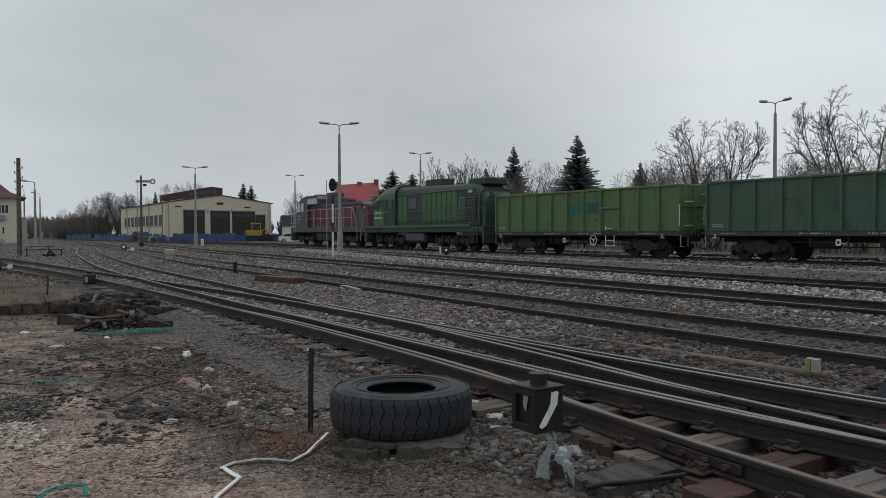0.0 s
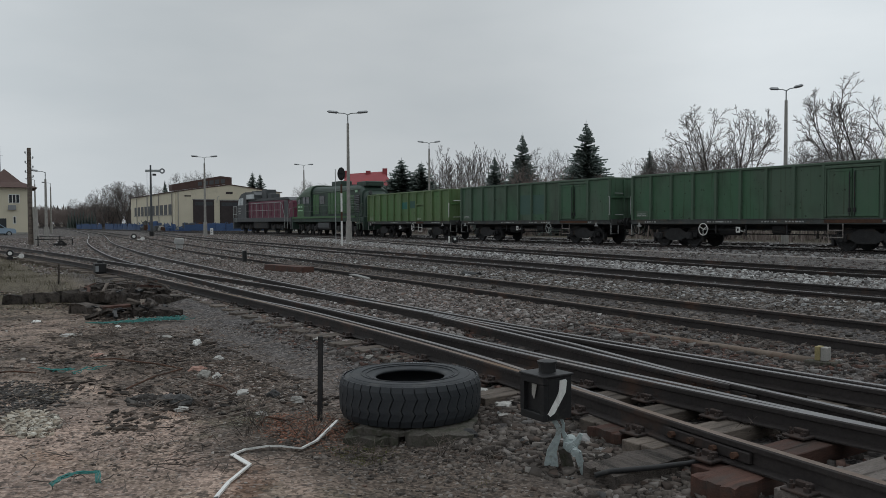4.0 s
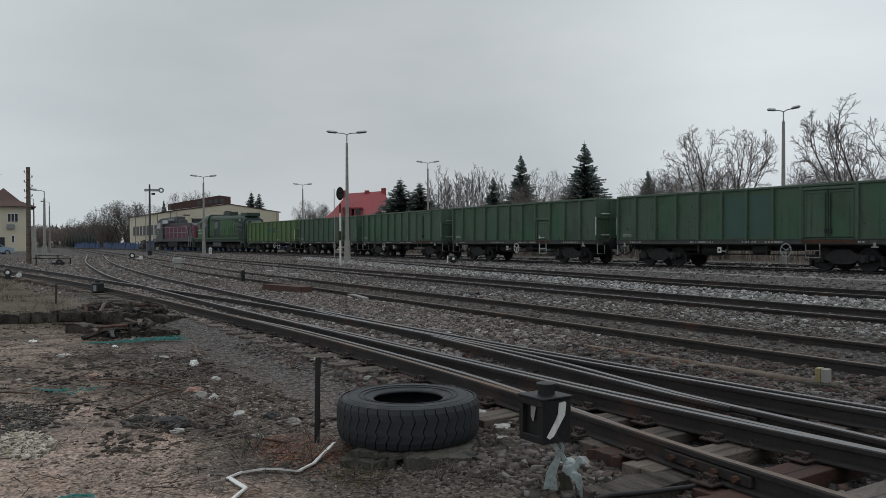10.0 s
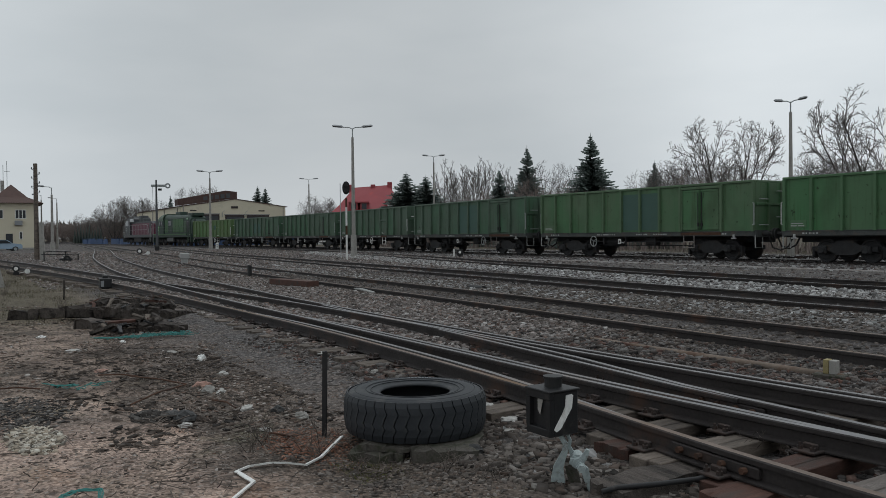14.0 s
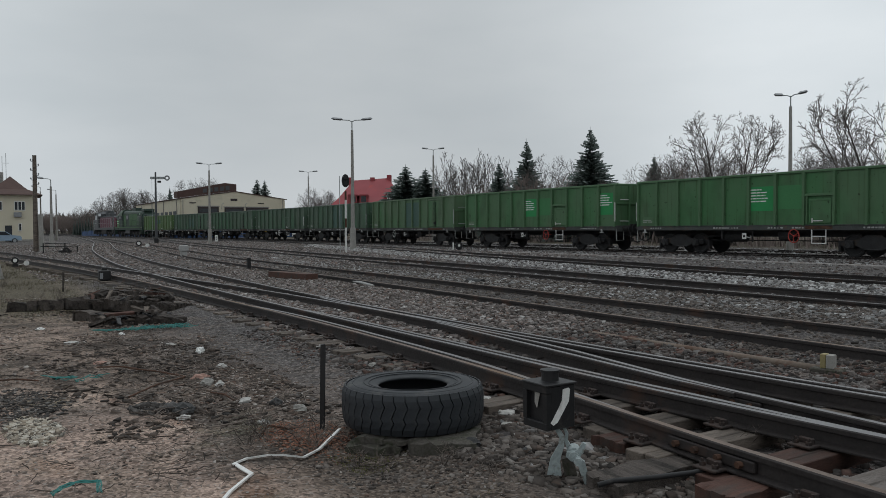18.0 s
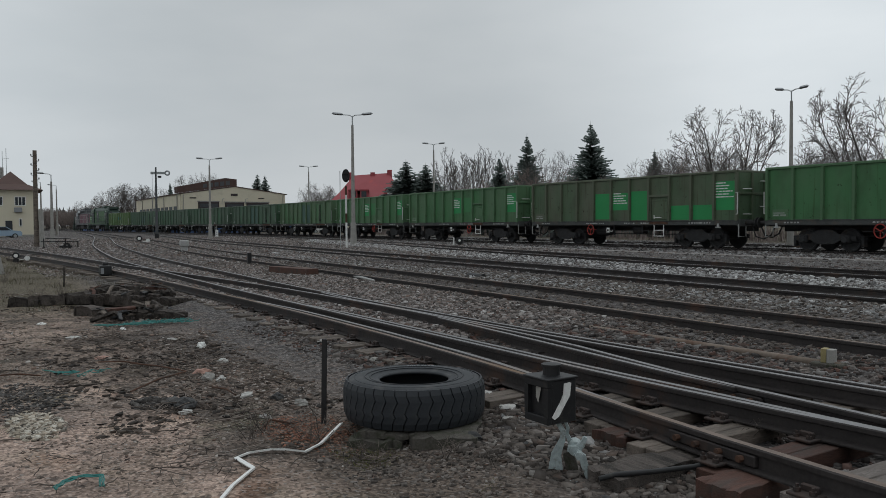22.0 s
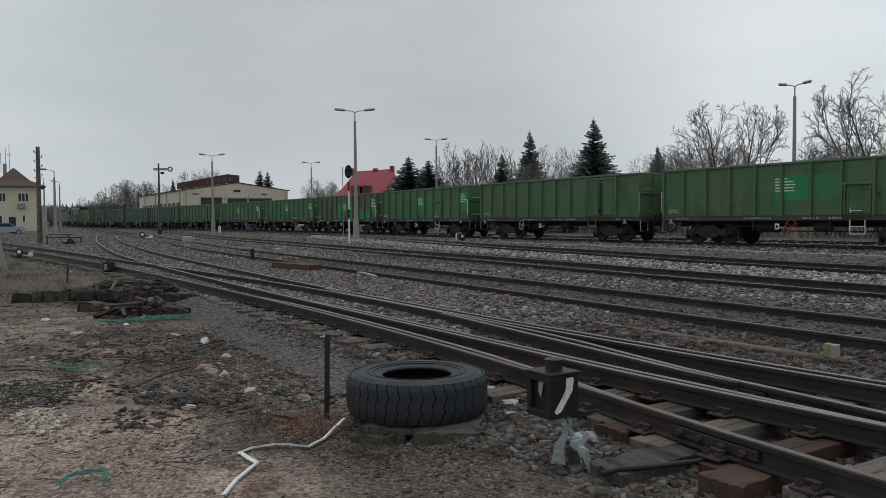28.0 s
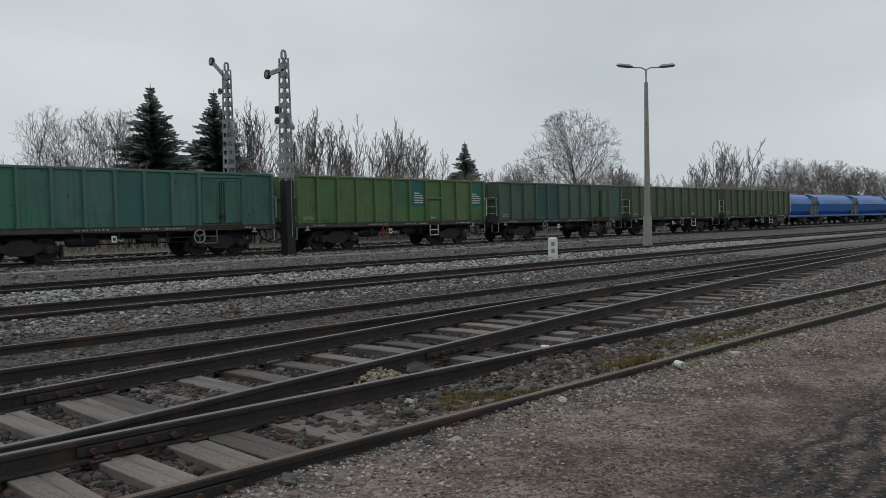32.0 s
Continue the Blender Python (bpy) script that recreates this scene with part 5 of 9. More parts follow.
    done = set()
    for ob in w.children_recursive:
        if ob.name.startswith(("bogie", "wheelset", "axle_box", "spring", "brake_beam")):
            continue
        if ob.location.z > 0.1:
            ob.location.z = lift(ob.location.z)
        elif ob.data.name not in done:
            done.add(ob.data.name)
            for v in ob.data.vertices:
                v.co.z = lift(v.co.z)
    return w


def lettering(w, x, z, rows, width, mat=None):
    """Small printed lines, too small to read, as plain bars."""
    s = Shape()
    r = random.Random(int(x * 100) + 7)
    for i in range(rows):
        wd = width * (r.uniform(0.7, 1.0) if i else 0.55)
        u = x
        while u < x + wd - 0.05:
            step = r.uniform(0.08, 0.3)
            s.box(u, min(u + step, x + wd), NEAR + 0.060, NEAR + 0.065, lift(z - i * 0.12), lift(z - i * 0.12 + 0.05))
            u += step + 0.035
    part("lettering", s, mat or M_WHITE, w, "small white printed lines")


def patch(w, x0, x1, z0, z1, colour):
    ob = part("paint_patch", Shape().box(x0, x1, NEAR + 0.064, NEAR + 0.068, lift(z0), lift(z1)), M_PATCH, w, "rectangle of fresher paint")
    ob.color = (*colour, 1)


GREEN, DARK, OLIVE, BRIGHT, TEAL, BROWN, GREY = (0.092, 0.152, 0.084), (0.075, 0.118, 0.082), (0.112, 0.172, 0.074), (0.078, 0.158, 0.078), (0.078, 0.165, 0.14), (0.098, 0.115, 0.076), (0.088, 0.122, 0.098)
FRESH, FRESH_TEAL, DULL_TEAL, FAINT_TEAL = (0.028, 0.27, 0.085), (0.03, 0.15, 0.125), (0.04, 0.105, 0.09), (0.062, 0.12, 0.098)
# kind, colour, brake wheel from the left end, its colour, label
CONSIST = (
    ("hatch", OLIVE, 8.5, "w", "olive green goods wagon with half-height hatch and bluish patches"),
    ("double", DARK, 9.2, "g", "dark green open goods wagon with tall double doors and flaked paint"),
    ("double", DARK, 4.4, "w", "dark green open goods wagon with tall double doors"),
    ("hatch", DARK, 7.2, "w", "dull green open goods wagon with a half-height hatch"),
    ("double", DARK, 9.5, "g", "dark green open goods wagon with teal panels and double doors"),
    ("double", GREEN, 4.35, "g", "green open goods wagon with tall double doors and teal panels"),
    ("hatch", BRIGHT, 8.5, "r", "bright green open goods wagon with white print and a fresh patch"),
    ("hatch", BRIGHT, 8.6, "r", "bright green open goods wagon with white print and a half-height hatch"),
    ("hatch", BROWN, 4.95, "r", "brownish green open goods wagon with bright green repaint patches"),
    ("hatch", BRIGHT, 4.9, "r", "green open goods wagon with white print and a red brake wheel"),
    ("double", GREEN, 4.45, "g", "dark green open goods wagon with tall double doors and worn paint"),
    ("hatch", GREEN, 6.9, "r", "green open goods wagon with white print and a bright patch"),
    ("double", TEAL, 9.0, "w", "bluish green open goods wagon with a darker panel and double doors"),
    ("double", DARK, 4.4, "g", "dark green open goods wagon with plain sides"),
    ("hatch", GREEN, 7.9, "w", "dull green open goods wagon with dark teal patches and a hatch"),
    ("double", TEAL, 9.2, "g", "teal open goods wagon with tall double doors"),
    ("hatch", OLIVE, 5.3, "r", "olive open goods wagon with a teal patch and white print"),
    ("double", GREY, 4.3, "g", "grey-green open goods wagon with faded teal panels"),
    ("hatch", BROWN, 7.0, "g", "olive brown open goods wagon with a half-height hatch"),
    ("hatch", BROWN, 7.0, "g", "olive brown open goods wagon at the end of the train"),
)


def paint(ob, colour):
    for o in (ob, *ob.children_recursive):
        if not o.name.startswith("paint_patch"):
            o.color = (*colour, 1)


wagons = []
masters = {}
wheel_paint = {"w": M_WHITE, "g": M_RAIL_PAINT, "r": M_RED}
for (kind, colour, wheel_x, wheel_colour, label), (left, length) in zip(CONSIST, PLACES):
    key = (kind, length)
    if key in masters:
        w = copy_thing(masters[key], Matrix())
    else:
        w = masters[key] = build_wagon(kind, length)
    wagons.append(w)
for i, ((kind, colour, wheel_x, wheel_colour, label), (left, length)) in enumerate(zip(CONSIST, PLACES)):
    w = wagons[i]
    w["label"] = label
    paint(w, colour)
    for ob in w.children:
        if ob.name.startswith("brake_wheel"):
            ob.location.x = wheel_x - length / 2
            ob.data = ob.data.copy()
            ob.data.materials[0] = wheel_paint[wheel_colour]
    o = -length / 2
    if i in (6, 7, 9, 11):
        dx = -0.4 if i == 11 else 0.0
        lettering(w, o + 6.5 + dx, 2.6, 5, 1.0)
        lettering(w, o + 12.95, 2.7, 5, 1.0)
        patch(w, o + 6.53 + dx, o + 7.68, 1.75, 2.75, FRESH)
        patch(w, o + 7.82, o + 8.95, 1.8, 2.75, (0.055, 0.21, 0.08))
        patch(w, o + 13.0, o + 14.05, 1.75, 2.85, FRESH)
    if i == 8:
        lettering(w, o + 6.6, 2.5, 5, 1.0)
        lettering(w, o + 12.95, 2.75, 6, 1.0)
        for a, b, c, d in ((5.25, 6.4, 1.25, 2.55), (6.53, 7.68, 1.7, 2.55), (7.82, 8.98, 1.2, 2.6), (10.4, 11.55, 1.2, 1.85), (11.7, 12.85, 1.2, 1.85), (12.98, 14.05, 1.6, 2.85)):
            patch(w, o + a, o + b, c, d, FRESH)
    if i == 0:
        patch(w, o + 6.53, o + 7.5, 2.05, 2.55, FRESH_TEAL)
        patch(w, o + 7.95, o + 8.9, 2.1, 2.6, DULL_TEAL)
    if i in (1, 4, 5):
        for a in (6.45, 7.7):
            patch(w, o + a, o + a + 1.12, 1.5 if i == 1 else 1.25, 2.6 if i == 1 else 3.0, FAINT_TEAL)
    if i == 12:
        for a in (5.05, 6.3):
            patch(w, o + a, o + a + 1.1, 1.25, 3.1, FRESH_TEAL)
    if i == 14:
        patch(w, o + 5.35, o + 6.35, 2.05, 2.6, DULL_TEAL)
        patch(w, o + 6.6, o + 7.6, 2.05, 2.6, DULL_TEAL)
        lettering(w, o + 11.0, 2.6, 4, 0.9, M_STENCIL)
    if i == 15:
        for a in (5.85, 7.0):
            patch(w, o + a, o + a + 0.98, 1.22, 3.15, (0.05, 0.145, 0.125))
    if i == 16:
        lettering(w, o + 7.4, 2.55, 5, 0.7)
        lettering(w, o + 11.8, 2.55, 5, 0.8)
        patch(w, o + 7.12, o + 8.1, 1.9, 3.15, FRESH_TEAL)
        patch(w, o + 5.95, o + 6.95, 1.9, 3.15, (0.07, 0.155, 0.09))
        patch(w, o + 11.78, o + 12.75, 1.9, 3.1, FRESH_TEAL)
    if i == 17:
        for a in (3.6, 4.75):
            patch(w, o + a, o + a + 0.98, 1.25, 3.1, DULL_TEAL)


def railing(s, x0, x1, y, z0, z1, n, r=0.022):
    """A handrail with posts."""
    s.tube([(x0, y, z1), (x1, y, z1)], r, 6)
    s.tube([(x0, y, (z0 + z1) / 2), (x1, y, (z0 + z1) / 2)], r, 6)
    for x in np.linspace(x0, x1, n):
        s.tube([(x, y, z0), (x, y, z1)], r, 6)


def loco_bogie(parent, x, axles, pitch=1.85):
    span = pitch * (axles - 1) / 2
    b = Shape().box(-span - 0.7, span + 0.7, -1.15, -1.0, 0.55, 0.9, 0.04).box(-span - 0.7, span + 0.7, 1.0, 1.15, 0.55, 0.9, 0.04).box(-0.4, 0.4, -1.0, 1.0, 0.5, 0.95, 0.03)
    for k in range(axles):
        ax = -span + pitch * k
        b.box(ax - 0.25, ax + 0.25, -1.28, -1.12, 0.35, 0.85, 0.05)
        b.tube([(ax + 0.48, -1.2, 0.5), (ax + 0.48, -1.2, 1.05)], 0.12, 8)
        b.tube([(ax - 0.48, -1.2, 0.5), (ax - 0.48, -1.2, 1.05)], 0.12, 8)
    bogie = part("bogie", b, M_WAGON_DARK, parent, loc=(x, 0, 0))
    wheel = Shape()
    for side in (-1, 1):
        wheel.turn((0, 0.75 * side, 0), (0, side, 0), [(-0.07, 0.1), (-0.06, 0.55), (-0.03, 0.55), (-0.025, 0.525), (0.065, 0.52), (0.065, 0.44), (0.03, 0.4), (0.025, 0.16), (0.12, 0.12), (0.13, 0.02)], 22)
    wheel.tube([(0, -0.95, 0), (0, 0.95, 0)], 0.09, 8)
    me = wheel.mesh("wheelset", M_WAGON_DARK)
    for k in range(axles):
        part("wheelset", me, None, bogie, loc=(-span + pitch * k, 0, 0.525))


def hood_profile(half, z0, z1, r=0.35):
    """Cross section of a hood with a rounded roof, in (y, z)."""
    out = [(-half, z0), (-half, z1 - r)]
    out += [(-half + r - r * math.cos(t), z1 - r + r * math.sin(t)) for t in np.linspace(0.2, math.pi / 2, 5)]
    out += [(half - r + r * math.sin(t), z1 - r + r * math.cos(t)) for t in np.linspace(0, math.pi / 2 - 0.2, 5)]
    return out + [(half, z1 - r), (half, z0)]


def vaulted(x0, x1, half, z0, tops, r):
    """A hood whose rounded roof rises and falls along its length; tops are rows (x, z)."""
    s = Shape()
    n = len(hood_profile(half, z0, 4.0, r))
    for x, z in tops:
        s.v += [(x, y, h) for y, h in hood_profile(half, z0, z, r)]
    for i in range(len(tops) - 1):
        s.f += [(i * n + k, i * n + (k + 1) % n, (i + 1) * n + (k + 1) % n, (i + 1) * n + k) for k in range(n)]
    s.f += [tuple(range(n)), tuple((len(tops) - 1) * n + k for k in range(n))]
    s.s = [0] * len(s.f)
    return s


def build_green_loco():
    g = thing("locomotive", "green diesel locomotive with arched cab roof, louvres and handrails", "locomotive", group="locomotives")
    part("frame", Shape().box(-8.9, 8.7, -1.45, 1.45, 1.25, 1.65, 0.03).box(-9.0, -8.8, -1.5, 1.5, 0.55, 1.7, 0.03).box(8.6, 8.8, -1.5, 1.5, 0.55, 1.7, 0.03), M_LOCO_DARK, g)
    part("footplate_edge", Shape().box(-8.9, 7.2, -1.54, -1.45, 1.6, 1.78, 0.01), M_LOCO_GREEN, g, "pale green footplate edge")
    cab = part("cab", vaulted(-7.6, -3.7, 1.42, 1.7, [(-7.6, 3.95), (-7.2, 4.15), (-6.4, 4.45), (-5.4, 4.68), (-4.3, 4.78), (-3.7, 4.78)], 0.7), M_LOCO_DARK, g)
    part("cab_side_panel", Shape().box(-7.55, -5.65, -1.442, -1.41, 1.72, 3.1), M_LOCO_GREEN, cab, "light green lower cab side")
    part("cab_roof", vaulted(-7.7, -3.7, 1.47, 3.75, [(-7.7, 4.0), (-7.2, 4.22), (-6.4, 4.52), (-5.4, 4.75), (-4.3, 4.85), (-3.7, 4.85)], 0.7), M_LOCO_PALE, cab, "dull green arched cab roof")
    for x0, x1 in ((-7.35, -6.75), (-5.9, -5.2), (-4.9, -4.2)):
        part("cab_window", Shape().box(x0, x1, -1.452, -1.40, 3.05, 3.72), M_GLASS_DARK, cab)
    part("number_plate", Shape().box(-7.25, -6.75, -1.457, -1.43, 2.7, 2.88).box(-6.55, -6.1, -1.457, -1.43, 2.7, 2.88).box(-7.35, -6.0, -1.457, -1.43, 2.35, 2.47), M_PALE_PRINT, cab, "pale green plate bars on the cab side")
    part("hood", vaulted(-3.7, 8.0, 1.25, 1.7, [(-3.7, 4.68), (-0.6, 4.6), (3.0, 4.5), (6.5, 4.45), (7.4, 4.35), (8.0, 4.05)], 0.5), M_LOCO_DARK, g)
    part("hood_edge", Shape().box(-3.7, 7.4, -1.3, -1.22, 4.02, 4.1, 0.01), M_LOCO_PALE, g, "dull green rain strip")
    part("rear_end", vaulted(8.0, 8.5, 1.15, 1.7, [(8.0, 3.9), (8.5, 3.6)], 0.5), M_LOCO_DARK, g)
    for i in range(7):
        x = 0.35 + i * 0.7
        panel = part("hood_door", Shape().box(x, x + 0.64, -1.29, -1.24, 2.0, 3.95, 0.01), M_LOCO_GREEN, g, "light green hood door")
        part("handle", Shape().box(x + 0.54, x + 0.58, -1.31, -1.28, 2.8, 3.0), M_LOCO_DARK, panel)
    for i in range(2):
        x = -3.5 + i * 0.8
        part("hood_door", Shape().box(x, x + 0.72, -1.29, -1.24, 2.0, 3.9, 0.01), M_LOCO_GREEN, g, "light green hood door")
    part("engine_window", Shape().box(-1.75, -0.5, -1.29, -1.24, 2.95, 3.75, 0.01), M_GLASS_DARK, g)
    for x0, x1, mat in ((5.35, 6.35, M_LOCO_GREEN), (6.45, 7.6, M_BLACK)):
        back = part("louvre_back", Shape().box(x0, x1, -1.27, -1.25, 2.05, 3.6), mat, g)
        for k in range(10):
            part("louvre_slat", Shape().prism([(-1.33, 2.08 + 0.15 * k), (-1.26, 2.16 + 0.15 * k), (-1.26, 2.19 + 0.15 * k), (-1.335, 2.11 + 0.15 * k)], 0, x0 + 0.03, x1 - 0.03), M_LOCO_PALE if mat is M_LOCO_GREEN else M_LOCO_GREY, back)
    part("roof_box", Shape().box(-0.5, 1.8, -0.55, 0.55, 4.5, 5.05, 0.05), M_LOCO_DARK, g)
    part("fan_housing", Shape().box(6.0, 8.0, -0.85, 0.85, 4.3, 4.75, 0.06), M_LOCO_DARK, g)
    part("exhaust", Shape().tube([(-1.2, 0, 4.55), (-1.2, 0, 4.95)], 0.14, 10), M_LOCO_GREY, g)
    part("vent", Shape().tube([(3.2, 0.2, 4.4), (3.2, 0.2, 4.65)], 0.3, 12), M_LOCO_GREY, g)
    part("marker_lamp", Shape().box(6.6, 7.1, -1.29, -1.24, 3.8, 4.0, 0.02), M_PALE_PRINT, g, "small pale lamp box")
    part("headlight", Shape().tube([(8.45, -0.7, 3.75), (8.6, -0.7, 3.75)], 0.15, 12), M_LOCO_GREY, g)
    r = Shape()
    railing(r, -5.5, 7.2, -1.5, 1.75, 2.8, 9)
    r.tube([(7.2, -1.5, 2.8), (7.5, -1.5, 2.7), (7.55, -1.5, 1.3), (7.55, -1.5, 0.6)], 0.025, 6)
    r.tube([(8.0, -1.5, 0.6), (8.0, -1.5, 1.7), (8.2, -1.5, 2.7), (8.4, -1.5, 2.82), (8.75, -1.5, 2.82), (8.75, -1.5, 1.7)], 0.03, 6)
    r.tube([(-8.8, -1.4, 1.7), (-8.8, -1.4, 2.8), (-7.7, -1.4, 2.8)], 0.03, 6).tube([(-8.8, 1.4, 1.7), (-8.8, 1.4, 2.8), (-8.8, -1.4, 2.8)], 0.03, 6)
    part("handrail", r, M_LOCO_PALE, g, "dull green handrails")
    part("fuel_tank", Shape().box(-2.2, 0.9, -1.35, 1.35, 0.5, 1.25, 0.12), M_WAGON_DARK, g)
    part("tank_panel", Shape().box(-2.1, 0.7, -1.37, -1.34, 0.72, 1.18), M_LOCO_GREY, g)
    part("cab_step", Shape().box(-6.8, -6.2, -1.5, -1.4, 0.5, 0.54).box(-6.8, -6.2, -1.5, -1.4, 0.9, 0.94).box(-6.8, -6.76, -1.48, -1.42, 0.5, 1.6).box(-6.24, -6.2, -1.48, -1.42, 0.5, 1.6), M_WAGON_DARK, g)
    loco_bogie(g, -5.0, 3)
    loco_bogie(g, 4.6, 3)
    for e in (-1, 1):
        for y in (-0.87, 0.87):
            part("buffer", Shape().tube([(e * 8.7, y, 1.05), (e * 9.15, y, 1.05)], 0.1, 10).tube([(e * 9.15, y, 1.05), (e * 9.22, y, 1.05)], 0.23, 14), M_WAGON_DARK, g)
    return g


def build_maroon_loco():
    g = thing("locomotive", "maroon and grey diesel shunting locomotive with end cab", "locomotive", group="locomotives")
    part("frame", Shape().box(-8.6, 9.0, -1.4, 1.4, 1.3, 1.75, 0.03).box(-8.8, -8.55, -1.45, 1.45, 0.5, 1.8, 0.03).box(8.9, 9.1, -1.45, 1.45, 0.5, 1.8, 0.03), M_LOCO_GREY, g)
    part("hood", Shape().prism(hood_profile(1.1, 1.7, 3.75, 0.25), 0, -4.5, 7.6), M_LOCO_MAROON, g)
    part("hood_roof", Shape().prism([(-4.5, 3.68), (7.7, 3.68), (8.3, 3.5), (8.3, 3.62), (7.6, 3.92), (0.0, 3.98), (-4.5, 3.98)], 1, -1.14, 1.14), M_LOCO_GREY, g, "dark grey hood roof")
    part("grille", Shape().box(6.6, 7.6, -1.16, -1.08, 1.8, 3.6, 0.01), M_LOCO_GREY, g, "dark grille by the hood end")
    part("rear_hood", Shape().prism([(7.6, 1.7), (9.0, 1.7), (8.8, 3.5), (7.6, 3.6)], 1, -1.1, 1.1), M_LOCO_MAROON, g)
    for x in (-3.4, -1.6, 0.2, 2.0, 3.8, 5.5):
        part("hood_door", Shape().box(x - 0.82, x + 0.82, -1.14, -1.09, 1.95, 3.5, 0.01), M_LOCO_MAROON, g)
    cab = part("cab", Shape().prism([(-7.4, 1.7), (-7.45, 2.9), (-6.9, 4.1), (-6.0, 4.6), (-4.6, 4.8), (-2.0, 4.75), (-1.5, 4.4), (-1.5, 3.9), (-4.3, 3.9), (-4.3, 1.7)], 1, -1.38, 1.38), M_LOCO_GREY, g)
    part("windscreen", Shape().prism([(-7.2, 3.3), (-6.75, 4.1), (-6.2, 4.15), (-6.2, 3.3)], 1, -1.41, -1.37), M_PANE_PALE, cab, "cab window with a painted pale sky reflection")
    part("cab_window", Shape().box(-6.0, -5.3, -1.41, -1.37, 3.3, 4.15), M_PANE_PALE, cab, "cab window with a painted pale sky reflection")
    part("cab_window", Shape().box(-4.2, -1.8, -1.41, -1.37, 4.0, 4.5), M_PANE_PALE, cab, "cab window with a painted pale sky reflection")
    part("number_plate", Shape().box(-6.9, -6.2, -1.41, -1.37, 2.85, 2.95).box(-7.1, -6.0, -1.41, -1.37, 2.55, 2.65).box(-6.8, -6.3, -1.41, -1.37, 2.25, 2.35), M_STENCIL, cab, "faint pale print bars")
    part("roof_box", Shape().box(-1.3, 0.1, -0.6, 0.6, 3.95, 5.0, 0.05).box(0.2, 1.4, -0.5, 0.5, 3.95, 4.5, 0.05), M_LOCO_GREY, g)
    part("roof_vent", Shape().box(-4.9, -3.4, -0.5, 0.5, 4.75, 4.95, 0.04), M_LOCO_GREY, g)
    r = Shape()
    railing(r, -4.4, 6.2, -1.4, 1.75, 3.4, 7, 0.028)
    r.tube([(6.2, -1.4, 3.4), (6.6, -1.4, 3.2), (7.3, -1.4, 1.8), (7.3, -1.4, 0.6)], 0.032, 6).tube([(8.0, -1.4, 0.6), (8.3, -1.4, 3.0), (8.6, -1.4, 3.35), (9.05, -1.4, 3.35)], 0.032, 6).tube([(8.4, -1.4, 1.8), (8.7, -1.4, 2.7), (9.05, -1.4, 2.7)], 0.03, 6)
    part("handrail", r, M_RAIL_PAINT, g, "pale handrail along the footplate")
    r = Shape()
    railing(r, -8.8, -7.6, -1.4, 1.2, 3.2, 3, 0.03)
    railing(r, -8.8, -7.6, 1.4, 1.2, 3.2, 3, 0.03)
    part("front_handrail", r, M_RAIL_PAINT, g)
    part("tank", Shape().box(-2.2, 2.2, -1.3, 1.3, 0.5, 1.3, 0.1), M_WAGON_DARK, g)
    loco_bogie(g, -5.0, 2, 2.6)
    loco_bogie(g, 5.0, 2, 2.6)
    for e in (-1, 1):
        for y in (-0.87, 0.87):
            part("buffer", Shape().tube([(e * 8.9, y, 1.05), (e * 9.25, y, 1.05)], 0.1, 10).tube([(e * 9.25, y, 1.05), (e * 9.32, y, 1.05)], 0.23, 14), M_WAGON_DARK, g)
    return g


green_loco, maroon_loco = build_green_loco(), build_maroon_loco()
GREEN_X, MAROON_X = FIRST - 9.75, FIRST - 28.4

ARC_X = np.linspace(-400, 330, 7301)
ARC_Y = np.array([swing(x) for x in ARC_X])
ARC_S = np.concatenate([[0], np.cumsum(np.hypot(np.diff(ARC_X), np.diff(ARC_Y)))])
ARC_S -= np.interp(0.0, ARC_X, ARC_S)


def on_track(s):
    """The pose on the train's track at the length s along it."""
    x0, x1 = (float(np.interp(s + d, ARC_S, ARC_X)) for d in (-4.0, 4.0))
    y0, y1 = swing(x0), swing(x1)
    return pose((x0 + x1) / 2, TRAIN_Y + (y0 + y1) / 2, 0, 0, 0, math.degrees(math.atan2(y1 - y0, x1 - x0)))


def run_at(t):
    """How far the train has gone to the left at t seconds."""
    ts, ss = [r[0] for r in RUN], [r[1] for r in RUN]
    return float(np.interp(t, ts, ss))


RUN_T = (0, 1, 2, 3, 4.5, 6, 7, 8, 9, 10, 11, 12, 13, 14, 15.5, 17, 18, 19, 20, 21, 22, 23, 24, 25, 26.5, 28, 29, 29.6, 30.4, 31.2, 32)


def motions():
    """The train draws off to the left."""
    cars = [(green_loco, GREEN_X), (maroon_loco, MAROON_X)] + [(w, left + length / 2) for w, (left, length) in zip(wagons, PLACES)]
    for ob, s in cars:
        walk(ob, [(t, on_track(s - run_at(t))) for t in RUN_T])
        # the wheels roll along
        for wheel in ob.children_recursive:
            if wheel.name.startswith("wheelset"):
                x, y, z = wheel.location
                walk(wheel, [(k / 15, pose(x, y, z, 0, -math.degrees(run_at(k / 15) / z), 0)) for k in range(481)])

